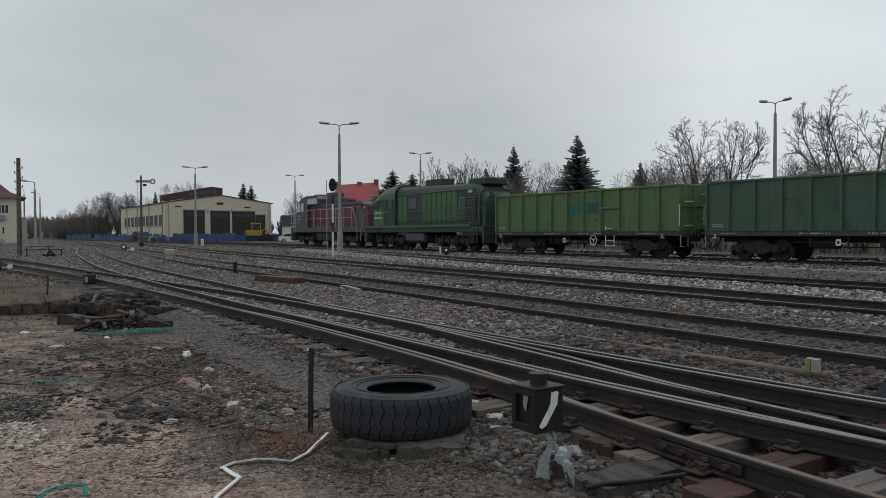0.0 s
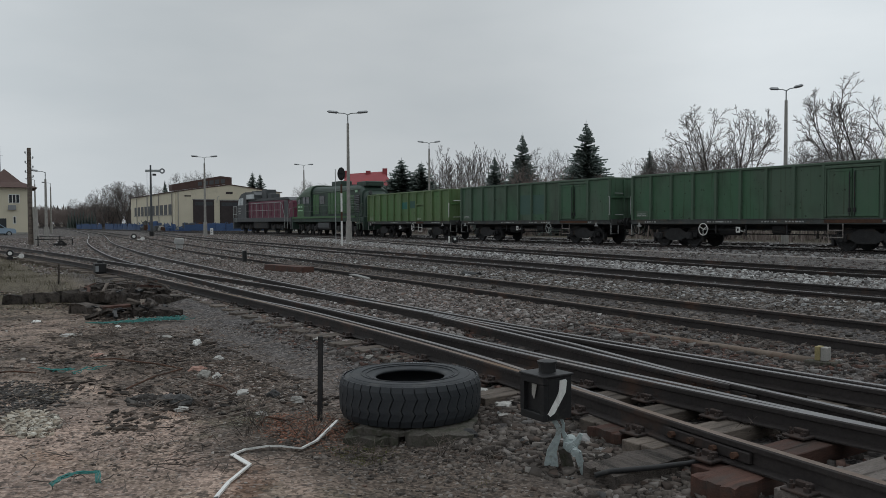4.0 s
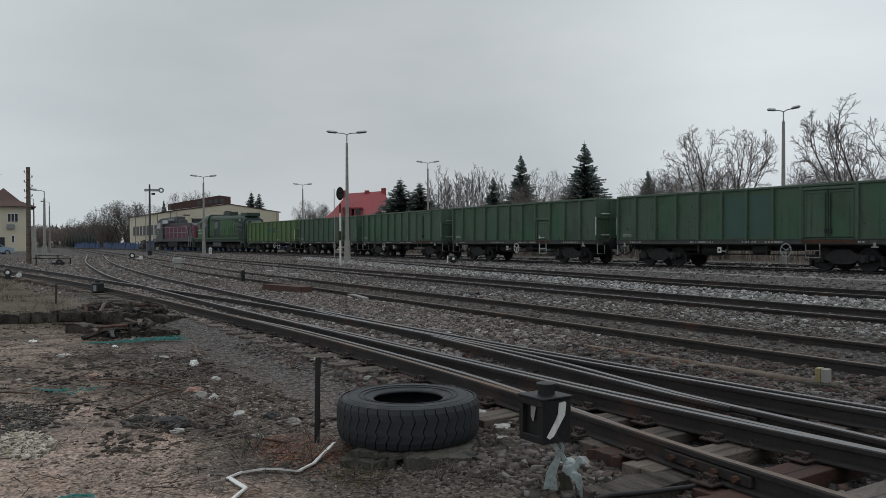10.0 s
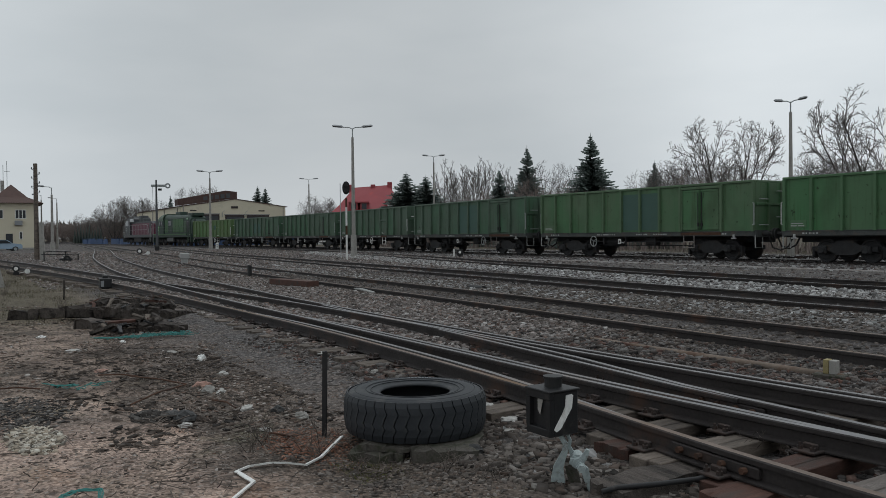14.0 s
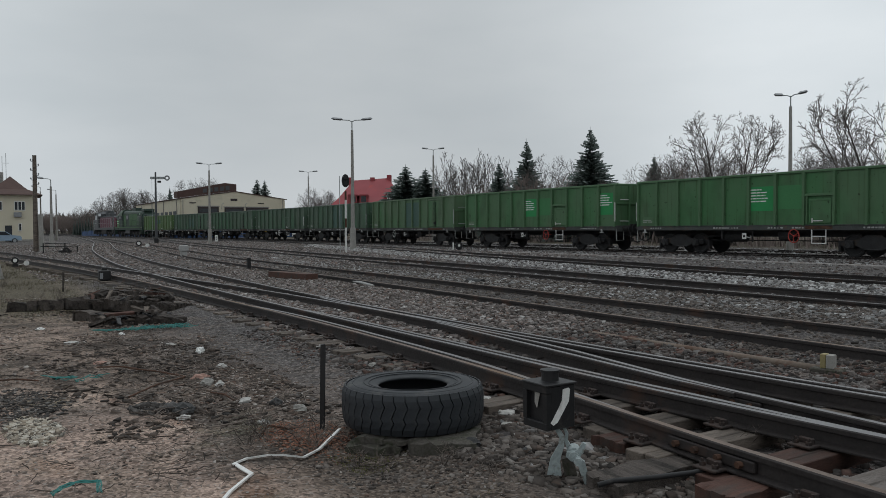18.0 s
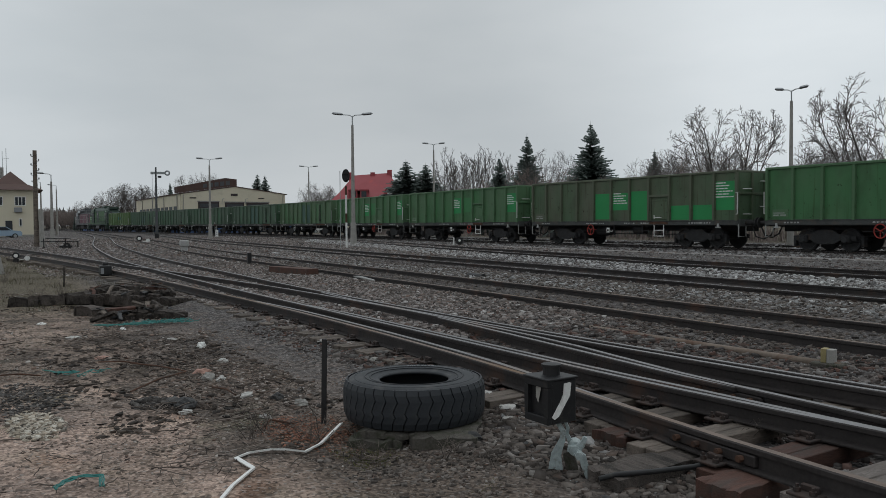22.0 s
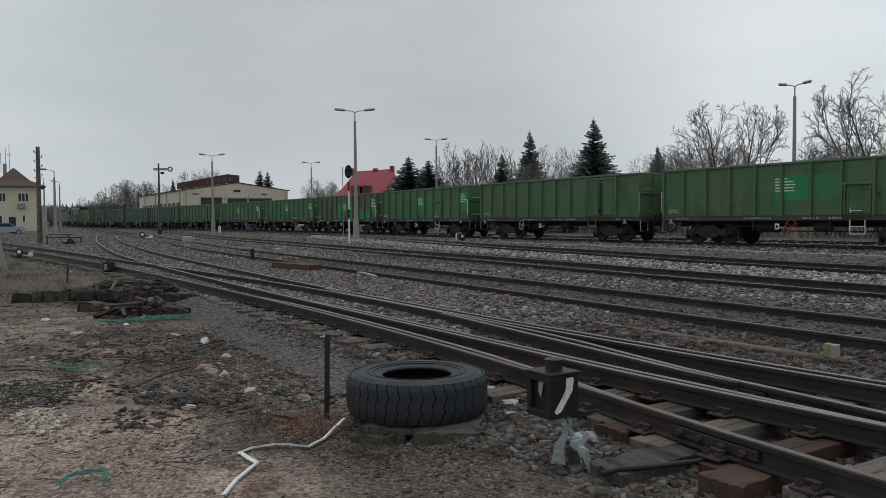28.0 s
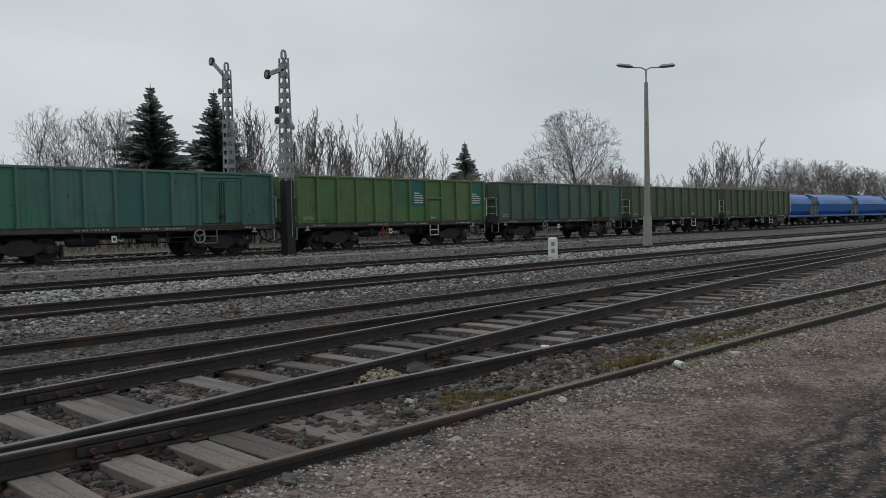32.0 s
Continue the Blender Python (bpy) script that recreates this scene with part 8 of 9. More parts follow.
# ---- things near the camera ----
def tyre():
    t = thing("tyre", "worn black lorry tyre lying flat on a concrete block", "tyre", pose(-5.25, 3.03, -0.21, 0, 0, 20))
    Hh = 0.30
    prof = [(0.02, 0.29), (0.0, 0.34), (0.005, 0.42), (0.025, 0.49), (0.045, 0.515), (Hh - 0.045, 0.515), (Hh - 0.02, 0.505), (Hh - 0.004, 0.47), (Hh, 0.40), (Hh - 0.004, 0.345), (Hh - 0.014, 0.318), (Hh - 0.018, 0.285), (Hh - 0.026, 0.264), (Hh - 0.036, 0.262), (Hh - 0.045, 0.275), (Hh - 0.05, 0.36), (Hh - 0.05, 0.44), (Hh - 0.09, 0.485), (0.08, 0.485), (0.05, 0.44), (0.05, 0.36), (0.06, 0.28), (0.02, 0.29)]
    part("carcass", Shape().turn((0, 0, 0), (0, 0, 1), prof, 80), M_RUBBER, t, smooth=True)
    for rr, dz in ((0.455, -0.004), (0.335, -0.006), (0.372, 0.0)):
        ring = Shape().tube([(rr * math.cos(a), rr * math.sin(a), Hh + dz) for a in np.linspace(0, 2 * math.pi, 81)], 0.0045, 5, cap=False)
        part("sidewall_ring", ring, M_RUBBER, t, smooth=True)
    # slanting zigzag lugs from shoulder to shoulder, parted by narrow grooves
    n = 40
    half = math.pi / n * 0.9
    way = ((0.0, 0.004), (0.006, 0.05), (0.028, 0.098), (0.012, 0.128), (0.03, 0.176), (0.044, 0.205), (0.024, 0.25), (0.022, 0.288))
    vs, fs = [], []
    for j, (off, z) in enumerate(way):
        out = 0.516 if j in (0, len(way) - 1) else 0.533 if j in (1, len(way) - 2) else 0.538
        for a in (off / 0.52 - half, off / 0.52 + half):
            for rad in (0.505, out):
                vs.append((rad * math.cos(a), rad * math.sin(a), z))
    for j in range(len(way) - 1):
        b = 4 * j
        fs += [(b + 1, b + 3, b + 7, b + 5), (b, b + 1, b + 5, b + 4), (b + 3, b + 2, b + 6, b + 7)]
    e = 4 * (len(way) - 1)
    fs += [(0, 2, 3, 1), (e, e + 1, e + 3, e + 2)]
    lug = Shape().add(vs, fs).mesh("tread_block", M_RUBBER)
    for j in range(n):
        ob = part("tread_block", lug, None, t)
        ob.rotation_euler = (0, 0, 2 * math.pi * j / n)
    part("sidewall_letter", letters_on_tyre(Hh), M_LAMPHEAD, t, "faint raised marks")


def letters_on_tyre(h):
    s = Shape()
    for k in range(8):
        a = 1.9 + k * 0.07
        s.box(-0.006, 0.006, -0.01, 0.01, 0, 0.003, 0, Matrix.Rotation(a, 4, "Z") @ Matrix.Translation((0.415, 0, h - 0.001)))
    return s


tyre()
def rough_slab(x0, x1, y0, y1, z0, z1, seed, wear=0.02):
    """A block with broken, uneven edges."""
    r = random.Random(seed)
    bm = bmesh.new()
    bmesh.ops.create_grid(bm, x_segments=9, y_segments=7, size=0.5)
    top = [v.co.copy() for v in bm.verts]
    fs = [tuple(v.index for v in f.verts) for f in bm.faces]
    edge = [e for e in bm.edges if len(e.link_faces) == 1]
    vs = []
    for p in top:
        rim = max(abs(p.x), abs(p.y)) > 0.49
        vs.append((x0 + (p.x + 0.5) * (x1 - x0) + r.uniform(-1, 1) * wear * (1.4 if rim else 0.2), y0 + (p.y + 0.5) * (y1 - y0) + r.uniform(-1, 1) * wear * (1.4 if rim else 0.2), z1 - (r.uniform(0, 1.6) if rim else r.uniform(0, 0.35)) * wear))
    k = len(vs)
    vs += [(x, y, z0) for x, y, z in vs]
    fs += [(a, b, b + k, a + k) for a, b in ((e.verts[0].index, e.verts[1].index) for e in edge)]
    bm.free()
    return Shape().add(vs, fs)


base = thing("concrete_block", "broken mossy concrete block under the tyre", "concrete", pose(-5.13, 3.0, -0.212, 0, 0, 50))
part("slab_piece", rough_slab(-0.42, -0.03, -0.46, 0.4, -0.26, -0.045, 1), M_MOSSY, base)
part("slab_piece", rough_slab(0.0, 0.48, -0.49, 0.4, -0.26, 0.0, 2), M_MOSSY, base)
part("slab_piece", rough_slab(-0.36, 0.0, -0.42, 0.36, -0.05, 0.004, 3), M_MOSSY, base)

post = thing("steel_post", "rusty dark steel angle post driven into the earth", "post", pose(-5.63, 2.46, -0.33, 0, 1.4, 25))
part("angle", Shape().prism([(-0.022, -0.022), (0.024, -0.022), (0.024, -0.014), (-0.014, -0.014), (-0.014, 0.024), (-0.022, 0.024)], 2, 0, 0.70), M_BLACK, post)


def point_lever():
    p = thing("point_lever", "point lever with a black lantern and a white arrow mark", "railway point", pose(-3.69, 3.07, -0.292))
    lan = part("lantern_box", Shape().box(-0.10, 0.11, -0.08, 0.11, 0.355, 0.615, 0.008).box(-0.11, 0.11, -0.11, -0.075, 0.355, 0.40, 0.004).box(-0.11, 0.11, -0.11, -0.075, 0.57, 0.615, 0.004).box(-0.11, -0.075, -0.11, -0.075, 0.40, 0.57).box(0.075, 0.11, -0.11, -0.075, 0.40, 0.57), M_BLACK, p, "black tin lantern box with a recessed window")
    part("pane", Shape().add([(-0.03, -0.086, 0.565), (0.02, -0.086, 0.565), (0.0, -0.092, 0.47), (-0.025, -0.09, 0.5)], [(0, 1, 2, 3)]), M_CONCRETE, lan, "torn pale pane")
    part("lantern_rim", Shape().box(-0.118, 0.118, -0.118, 0.118, 0.612, 0.626, 0.004), M_BLACK, lan)
    part("chimney", Shape().tube([(0.01, 0, 0.62), (0.01, 0, 0.63), (0.01, 0, 0.68)], [0.07, 0.052, 0.05], 18), M_BLACK, lan)
    part("chimney_cap", Shape().turn((0.01, 0, 0.68), (0, 0, 1), [(0, 0.02), (0, 0.06), (0.014, 0.06), (0.018, 0.02)], 20), M_BLACK, lan)
    part("arrow_mark", Shape().prism([(-0.082, 0.40), (-0.062, 0.385), (-0.03, 0.40), (0.055, 0.515), (0.065, 0.585), (0.055, 0.595), (0.01, 0.59), (0.003, 0.525), (-0.02, 0.485)], 0, 0.1115, 0.1145), M_WHITE, lan, "white bent arrow mark")
    side, deep = Vector((0.64, 0.77, 0)), Vector((-0.77, 0.64, 0))
    foot_z = 0.36

    def plate(path, widths, d0, thick):
        """A bent flat bar; path rows (along the side, up) from under the lantern."""
        vs, fs = [], []
        for i, (u, v) in enumerate(path):
            ua, va = path[max(i - 1, 0)]
            ub, vb = path[min(i + 1, len(path) - 1)]
            t = Vector((ub - ua, vb - va)).normalized()
            w = widths[i] / 2
            for sg, dd in ((-1, 0), (1, 0), (1, thick), (-1, thick)):
                p = side * (u - t.y * w * sg) + deep * (d0 + dd)
                vs.append((p.x, p.y, foot_z + v + t.x * w * sg))
            if i:
                b = 4 * i
                fs += [(b - 4 + m, b - 4 + (m + 1) % 4, b + (m + 1) % 4, b + m) for m in range(4)]
        e = 4 * (len(path) - 1)
        fs += [(0, 1, 2, 3), (e, e + 1, e + 2, e + 3)]
        return Shape().add(vs, fs)

    def pin(u, v, r, d0, d1, n=14):
        a, b = side * u + deep * d0, side * u + deep * d1
        return Shape().tube([(a.x, a.y, foot_z + v), (b.x, b.y, foot_z + v)], r, n)

    part("stem", plate([(0.03, 0.01), (0.05, -0.03), (0.075, -0.07), (0.072, -0.12), (0.055, -0.16), (0.035, -0.21), (0.03, -0.30)], [0.024, 0.026, 0.03, 0.034, 0.042, 0.058, 0.085], -0.02, 0.03), M_CAST, p, "pale grey bent cast stem")
    part("stem_fork", plate([(0.075, 0.01), (0.092, -0.03), (0.105, -0.06), (0.10, -0.10), (0.115, -0.135), (0.15, -0.16)], [0.014, 0.016, 0.018, 0.02, 0.03, 0.045], 0.02, 0.028), M_CAST, p)
    hub = part("crank", pin(0.145, -0.165, 0.042, -0.05, 0.06), M_CAST, p, "pale grey crank hub")
    part("crank_arm", plate([(0.10, -0.155), (0.145, -0.165), (0.185, -0.13), (0.205, -0.085)], [0.03, 0.05, 0.034, 0.02], -0.085, 0.03), M_CAST, hub)
    part("bolt", pin(0.165, -0.178, 0.024, -0.16, -0.08, 6), M_CAST, hub)
    part("hub_rim", pin(0.145, -0.165, 0.03, -0.1, -0.05), M_CAST, hub)
    part("lever_arm", plate([(0.145, -0.165), (0.185, -0.195), (0.2, -0.25), (0.225, -0.33)], [0.04, 0.046, 0.04, 0.03], -0.12, 0.028), M_CAST, p)
    part("stand", plate([(0.10, -0.2), (0.125, -0.28), (0.13, -0.36)], [0.06, 0.07, 0.09], 0.0, 0.05), M_MOSSY, p, "dark grimy stand")
    part("foot", Shape().box(-0.1, 0.16, -0.1, 0.14, -0.06, 0.0, 0.01), M_RUST, p)


point_lever()
timb = thing("long_timber", "grey weathered timber beside the point lever", "timber", pose(-3.29, 3.62, -0.15, 0, 0, 2))
part("plank", rough_slab(-0.13, 0.12, -0.52, 0.42, -0.22, 0.0, 8, 0.014), M_TIMBER_OLD, timb)
rod = Shape().tube([(-3.24, 3.04, -0.17), (-3.2, 3.12, -0.15), (-3.12, 3.35, -0.15), (-3.06, 3.6, -0.15), (-3.04, 3.76, -0.14), (-2.98, 4.1, -0.15)], 0.016, 8)
solid("point_rod", rod, M_BLACK, "dark bent rod running to the rail", "rod", smooth=True)
for k, (x, y, a, L) in enumerate(((-2.78, 3.66, 4, 0.46), (-3.85, 3.9, 3, 0.42))):
    solid("short_timber", rough_slab(-0.13, 0.13, -L / 2, L / 2, -0.18, 0.0, 30 + k, 0.01), M_SLEEPER_RED, "red-brown timber by the point blades", "timber", pose(x, y, -0.14, 0, 0, a), "short timbers")

# pale plastic band on the earth
band_pts = [(-5.34, 2.46), (-5.12, 2.20), (-4.96, 2.02), (-5.03, 1.92), (-5.06, 1.82), (-5.03, 1.66), (-4.95, 1.55), (-4.80, 1.56), (-4.68, 1.57), (-4.58, 1.49), (-4.42, 1.36), (-4.2, 1.22)]
vs, fs = [], []
for k, (x, y) in enumerate(band_pts):
    xa, ya = band_pts[max(k - 1, 0)]
    xb, yb = band_pts[min(k + 1, len(band_pts) - 1)]
    d = Vector((xb - xa, yb - ya, 0)).normalized() * 0.013
    z = float(ground_height(np.array([x]), np.array([y]))[0]) + 0.022 + (0.05 if k == 0 else 0.0)
    vs += [(x - d.y, y + d.x, z), (x + d.y, y - d.x, z), (x + d.y, y - d.x, z + 0.006), (x - d.y, y + d.x, z + 0.012)]
    if k:
        b = 4 * k
        fs += [(b - 4 + m, b - 4 + (m + 1) % 4, b + (m + 1) % 4, b + m) for m in range(4)]
solid("plastic_band", Shape().add(vs, fs), M_WHITE, "pale flat plastic band lying in bends on the earth", "band")


def old_sleepers():
    r = random.Random(21)
    # centre, turn, length, height of the top over the ground
    rows = ((-14.15, 2.15, 40, 0.95, 0.22), (-13.75, 2.5, 38, 0.7, 0.18), (-13.3, 2.9, 52, 0.75, 0.22), (-13.7, 2.75, 20, 0.9, 0.12), (-13.55, 2.3, 60, 0.5, 0.10), (-16.65, 1.25, 75, 0.5, 0.26), (-16.6, 1.6, 82, 0.6, 0.30), (-16.5, 1.95, 70, 0.5, 0.34), (-15.9, 2.15, 95, 0.6, 0.36), (-16.1, 2.4, 50, 0.7, 0.46),
            (-15.6, 2.5, 80, 0.5, 0.40), (-15.3, 2.75, 100, 0.5, 0.36), (-15.9, 2.9, 60, 0.8, 0.5), (-15.2, 3.1, 85, 0.5, 0.34), (-14.9, 3.3, 110, 0.55, 0.3), (-15.5, 3.3, 70, 0.6, 0.44), (-16.4, 2.8, 30, 0.9, 0.5), (-15.1, 3.6, 130, 0.5, 0.24), (-14.7, 2.9, 76, 0.35, 0.16))
    for k, (x, y, a, L, h) in enumerate(rows):
        s = rough_slab(-0.13, 0.13, -L / 2, L / 2, -0.2, 0.0, 50 + k, 0.035)
        solid("old_sleeper", s, M_TIMBER_OLD, "dark rotten piece of sleeper in a heap", "timber", pose(x, y + 0.1, -0.28 + 0.76 * h, r.uniform(-9, 9), r.uniform(-9, 9), a - 90), "heap of old sleepers")
    for k in range(70):
        L = r.uniform(0.15, 0.75)
        low = k % 2
        s = rough_slab(-r.uniform(0.02, 0.05), 0.03, -L * 0.25, L * 0.4, -r.uniform(0.01, 0.04), 0.012, 200 + k, 0.008)
        x, y = (-15.6 + r.uniform(-0.9, 1.0), 2.9 + r.uniform(-0.7, 0.7)) if low else (-13.5 + r.uniform(-0.5, 0.6), 2.6 + r.uniform(-0.5, 0.5))
        solid("board_scrap", s, (M_TIMBER_OLD, M_SLEEPER, M_TIMBER_OLD, M_SLEEPER_RED, M_BLACK)[k % 5], "splintered dark board in the heap", "timber", pose(x, y, -0.25 + r.uniform(0.08, 0.18) + (0.18 if low else 0), r.uniform(-25, 25), r.uniform(-25, 25), r.uniform(0, 180)), "scraps on the sleeper heap")
    for k in range(7):
        x, y = -15.8 + 0.25 * k, 2.6 + r.uniform(-0.3, 0.9)
        pts = [(x, y, 0.0), (x + r.uniform(-0.3, 0.3), y + r.uniform(-0.3, 0.3), 0.25), (x + r.uniform(-0.6, 0.6), y + r.uniform(-0.6, 0.6), 0.3 + r.uniform(-0.15, 0.25))]
        solid("bent_wire", Shape().tube(pts, 0.006, 5), M_BARK, "bent wire sticking out of the heap", "wire", group="wires in the heap")
    solid("stake", Shape().tube([(-21.4, 2.53, -0.3), (-21.4, 2.55, 0.25)], 0.025, 6), M_TIMBER_OLD, "thin wooden stake in dry grass", "stake")


old_sleepers()


def lump(size, seed, flat=0.6):
    """An uneven broken stone."""
    r = random.Random(seed)
    bm = bmesh.new()
    bmesh.ops.create_icosphere(bm, subdivisions=3, radius=1)
    for v in bm.verts:
        k = 1 + 0.4 * noise.noise(v.co * 1.3 + Vector((seed, 0, 0))) + 0.3 * noise.noise(v.co * 3.1 + Vector((0, seed, 0))) + 0.05 * r.uniform(-1, 1)
        v.co = Vector((v.co.x * k * size, v.co.y * k * size * 0.75, max(v.co.z, -0.4) * k * size * flat))
    s = Shape()
    s.add([tuple(v.co) for v in bm.verts], [tuple(v.index for v in f.verts) for f in bm.faces])
    bm.free()
    return s


M_PALE_ROCK = material("pale_rock", (0.42, 0.41, 0.39), 0.9, 0, 0.2, 8, 40, 0.4, 0.01)
M_PINK_ROCK = material("pinkish_brick_lump", (0.34, 0.21, 0.17), 0.9, 0, 0.2, 8, 40, 0.4, 0.01)
M_ASH = material("ash_lump", (0.10, 0.097, 0.095), 0.95, 0, 0.5, 12, 60, 0.8, 0.01)
M_DARK_ROCK = material("tarry_lump", (0.05, 0.05, 0.05), 0.85, 0, 0.35, 8, 40, 0.5, 0.01, (0.13, 0.12, 0.11), 0.2, 10)
for k, (x, y, sz, mat, lab, cat, flat) in enumerate((
    (-9.81, 2.67, 0.065, M_WHITE, "crumpled white plastic rag on the ground", "rubbish", 0.9), (-8.6, 2.57, 0.055, M_PALE_ROCK, "small pale broken stone", "stone", 0.7), (-8.09, 2.2, 0.085, M_PINK_ROCK, "pinkish broken stone on the earth", "stone", 0.45), (-7.7, 2.16, 0.065, M_CONCRETE, "grey broken block on the earth", "stone", 0.9), (-7.6, 2.25, 0.06, M_PALE_ROCK, "pale broken stone on the earth", "stone", 0.6),
    (-6.68, 1.68, 0.115, M_DARK_ROCK, "black tarry lump with a pale top", "stone", 0.5), (-6.85, 1.62, 0.07, M_ASH, "small grey crumbling lump", "stone", 0.7), (-6.45, 1.62, 0.05, M_PALE_ROCK, "small pale broken stone", "stone", 0.5),
    (-11.57, 1.46, 0.11, M_PALE_ROCK, "flat white scrap on the ground", "rubbish", 0.25), (-13.47, 1.27, 0.09, M_WHITE, "small white scrap on the ground", "rubbish", 0.3), (-12.2, 2.2, 0.05, M_WHITE, "small white scrap on the ground", "rubbish", 0.4), (-10.6, 2.5, 0.1, M_CONCRETE, "flat grey slab fragment on the earth", "stone", 0.3), (-9.6, 1.5, 0.07, M_PINK_ROCK, "reddish clod lying on the earth", "stone", 0.4),
    (-6.75, 2.22, 0.06, M_PALE_ROCK, "crumpled pale wire and rag lump", "rubbish", 0.6), (-6.5, 2.4, 0.07, M_DARK_ROCK, "dark stone lying on the earth", "stone", 0.7), (-6.2, 2.5, 0.06, M_CONCRETE, "grey stone lying on the earth", "stone", 0.7), (-5.95, 2.1, 0.045, M_PALE_ROCK, "small pale broken stone", "stone", 0.6),
    (2.42, 3.4, 0.06, M_ASH, "large grey stone beside the rail", "stone", 0.6), (3.4, 3.32, 0.05, M_ASH, "grey broken lump beside the rail", "stone", 0.8), (3.54, 3.25, 0.055, M_CONCRETE, "flat pale stone beside the rail", "stone", 0.35), (4.75, 3.31, 0.042, M_PALE_ROCK, "white stone beside the rail", "stone", 0.6), (4.24, 4.36, 0.045, M_PALE_ROCK, "pale mossy stone between rails", "stone", 0.7), (6.0, 4.9, 0.06, M_PINK_ROCK, "pink paper scrap between sleepers", "rubbish", 0.5), (7.5, 3.22, 0.06, M_PALE_ROCK, "small pale broken stone", "stone", 0.35), (8.0, 4.7, 0.06, M_PALE_ROCK, "pale stone by the rail foot", "stone", 0.7), (9.0, 3.1, 0.06, M_CONCRETE, "grey stone lying on the earth", "stone", 0.6))):
    solid("stone", lump(sz, k + 3, flat), mat, lab, cat, pose(x, y, float(ground_height(np.array([x]), np.array([y]))[0]) + sz * 0.2 * flat, 0, 0, k * 37), "loose stones")
for x, y, a in ((6.45, 3.26, 60), (7.21, 5.24, 120)):
    z = float(ground_height(np.array([x]), np.array([y]))[0])
    can = thing("can", "crushed pale drink can by the rail", "can", pose(x, y, z + 0.035, 0, 0, a), "discarded cans")
    part("shell", Shape().turn((-0.05, 0, 0), (1, 0, 0), [(0, 0.022), (0.006, 0.032), (0.09, 0.033), (0.1, 0.026)], 14), M_WHITE, can)
    part("lid", Shape().turn((-0.052, 0, 0), (1, 0, 0), [(0, 0.02), (0.003, 0.021)], 12), M_GALV, can)
rag = Shape()
for k in range(5):
    rag.add([(0.0, 0.06 * k, 0.02), (0.28, 0.06 * k + 0.05, 0.03), (0.2, 0.06 * k + 0.1, 0.08), (0.04, 0.06 * k + 0.06, 0.05)], [(0, 1, 2, 3)])
solid("tarpaulin_scrap", rag, M_DARK_ROCK, "dark crumpled sheet between the rails", "rubbish", pose(5.1, 5.25, -0.16, 0, 0, -20))
M_STONE_W = stone_ramp(material("mixed_chips", (1, 1, 1), 0.9, 0, 0.25, 12, 60, 0.4, 0.005), ((0.02, 0.018, 0.016), (0.36, 0.30, 0.23), (0.62, 0.58, 0.5), (0.06, 0.05, 0.04), (0.45, 0.38, 0.3), (0.7, 0.67, 0.6)))
stones("stone_chips", "pale chips in a low heap", 2600, (-7.15, -6.1, 0.35, 0.78), 0.014, M_STONE_W, 31, lambda x, y, r: np.hypot((x + 6.62) / 0.5, (y - 0.56) / 0.2) < 0.55 + 0.5 * r.rand(len(x)))
for k, pts in enumerate((((-8.95, 1.68), (-8.5, 1.86), (-8.12, 2.06)), ((-8.12, 2.06), (-7.75, 1.7), (-7.41, 1.39)), ((-9.22, 1.41), (-9.0, 1.6), (-8.9, 1.75)), ((-8.95, 0.47), (-8.8, 0.62), (-8.71, 0.8)), ((-7.2, 2.05), (-6.95, 2.1), (-6.75, 2.12)), ((-5.6, 2.2), (-5.7, 2.05), (-5.62, 1.98)))):
    solid("iron_rod", Shape().tube([(x, y, float(ground_height(np.array([x]), np.array([y]))[0]) + 0.03 + 0.02 * (m == 1)) for m, (x, y) in enumerate(pts)], 0.008, 6), M_RUST, "thin rusty rod lying on the earth", "rod", group="rusty rods")


def net(x, y, seed, n, sx, sy):
    r = random.Random(seed)
    s = Shape()
    for k in range(n):
        p = Vector((r.uniform(-sx, sx), r.uniform(-sy, sy), 0.02))
        a = r.uniform(0, 6.28)
        pts = []
        for j in range(7):
            pts.append(p + Vector((0, 0, 0.02 + 0.03 * r.random())))
            a += r.uniform(-0.9, 0.9)
            p = p + Vector((math.cos(a), math.sin(a), 0)) * 0.035
        s.tube(pts, 0.0042, 4)
    solid("plastic_net", s, M_NET, "tangled turquoise plastic net", "netting", pose(x, y, -0.25), "turquoise nets", kind="stuff")


M_NET = material("turquoise_plastic", (0.03, 0.17, 0.155), 0.5, 0, 0.2, 8, 40, 0)
net(-12.4, 2.75, 1, 60, 0.12, 0.4)
net(-12.2, 2.2, 6, 5, 0.2, 0.25)
net(-8.46, 1.15, 5, 6, 0.08, 0.08)


def net_strip(way, seed, n=7, wide=0.03):
    """A torn strip of net: thin strands that run side by side."""
    r = random.Random(seed)
    s = Shape()
    for k in range(n):
        d = (k / (n - 1) - 0.5) * wide
        pts = []
        for i in range(3 * (len(way) - 1) + 1):
            q, u = divmod(i, 3)
            a, b = Vector(way[q]), Vector(way[min(q + 1, len(way) - 1)])
            p = a.lerp(b, u / 3)
            z = float(ground_height(np.array([p.x]), np.array([p.y]))[0])
            pts.append((p.x + d + r.uniform(-0.006, 0.006), p.y + d * 0.6 + r.uniform(-0.006, 0.006), z + 0.03 + 0.012 * r.random()))
        s.tube(pts, 0.0035, 4)
    solid("plastic_net", s, M_NET, "torn strip of turquoise plastic net on the earth", "netting", None, "turquoise nets", kind="stuff")


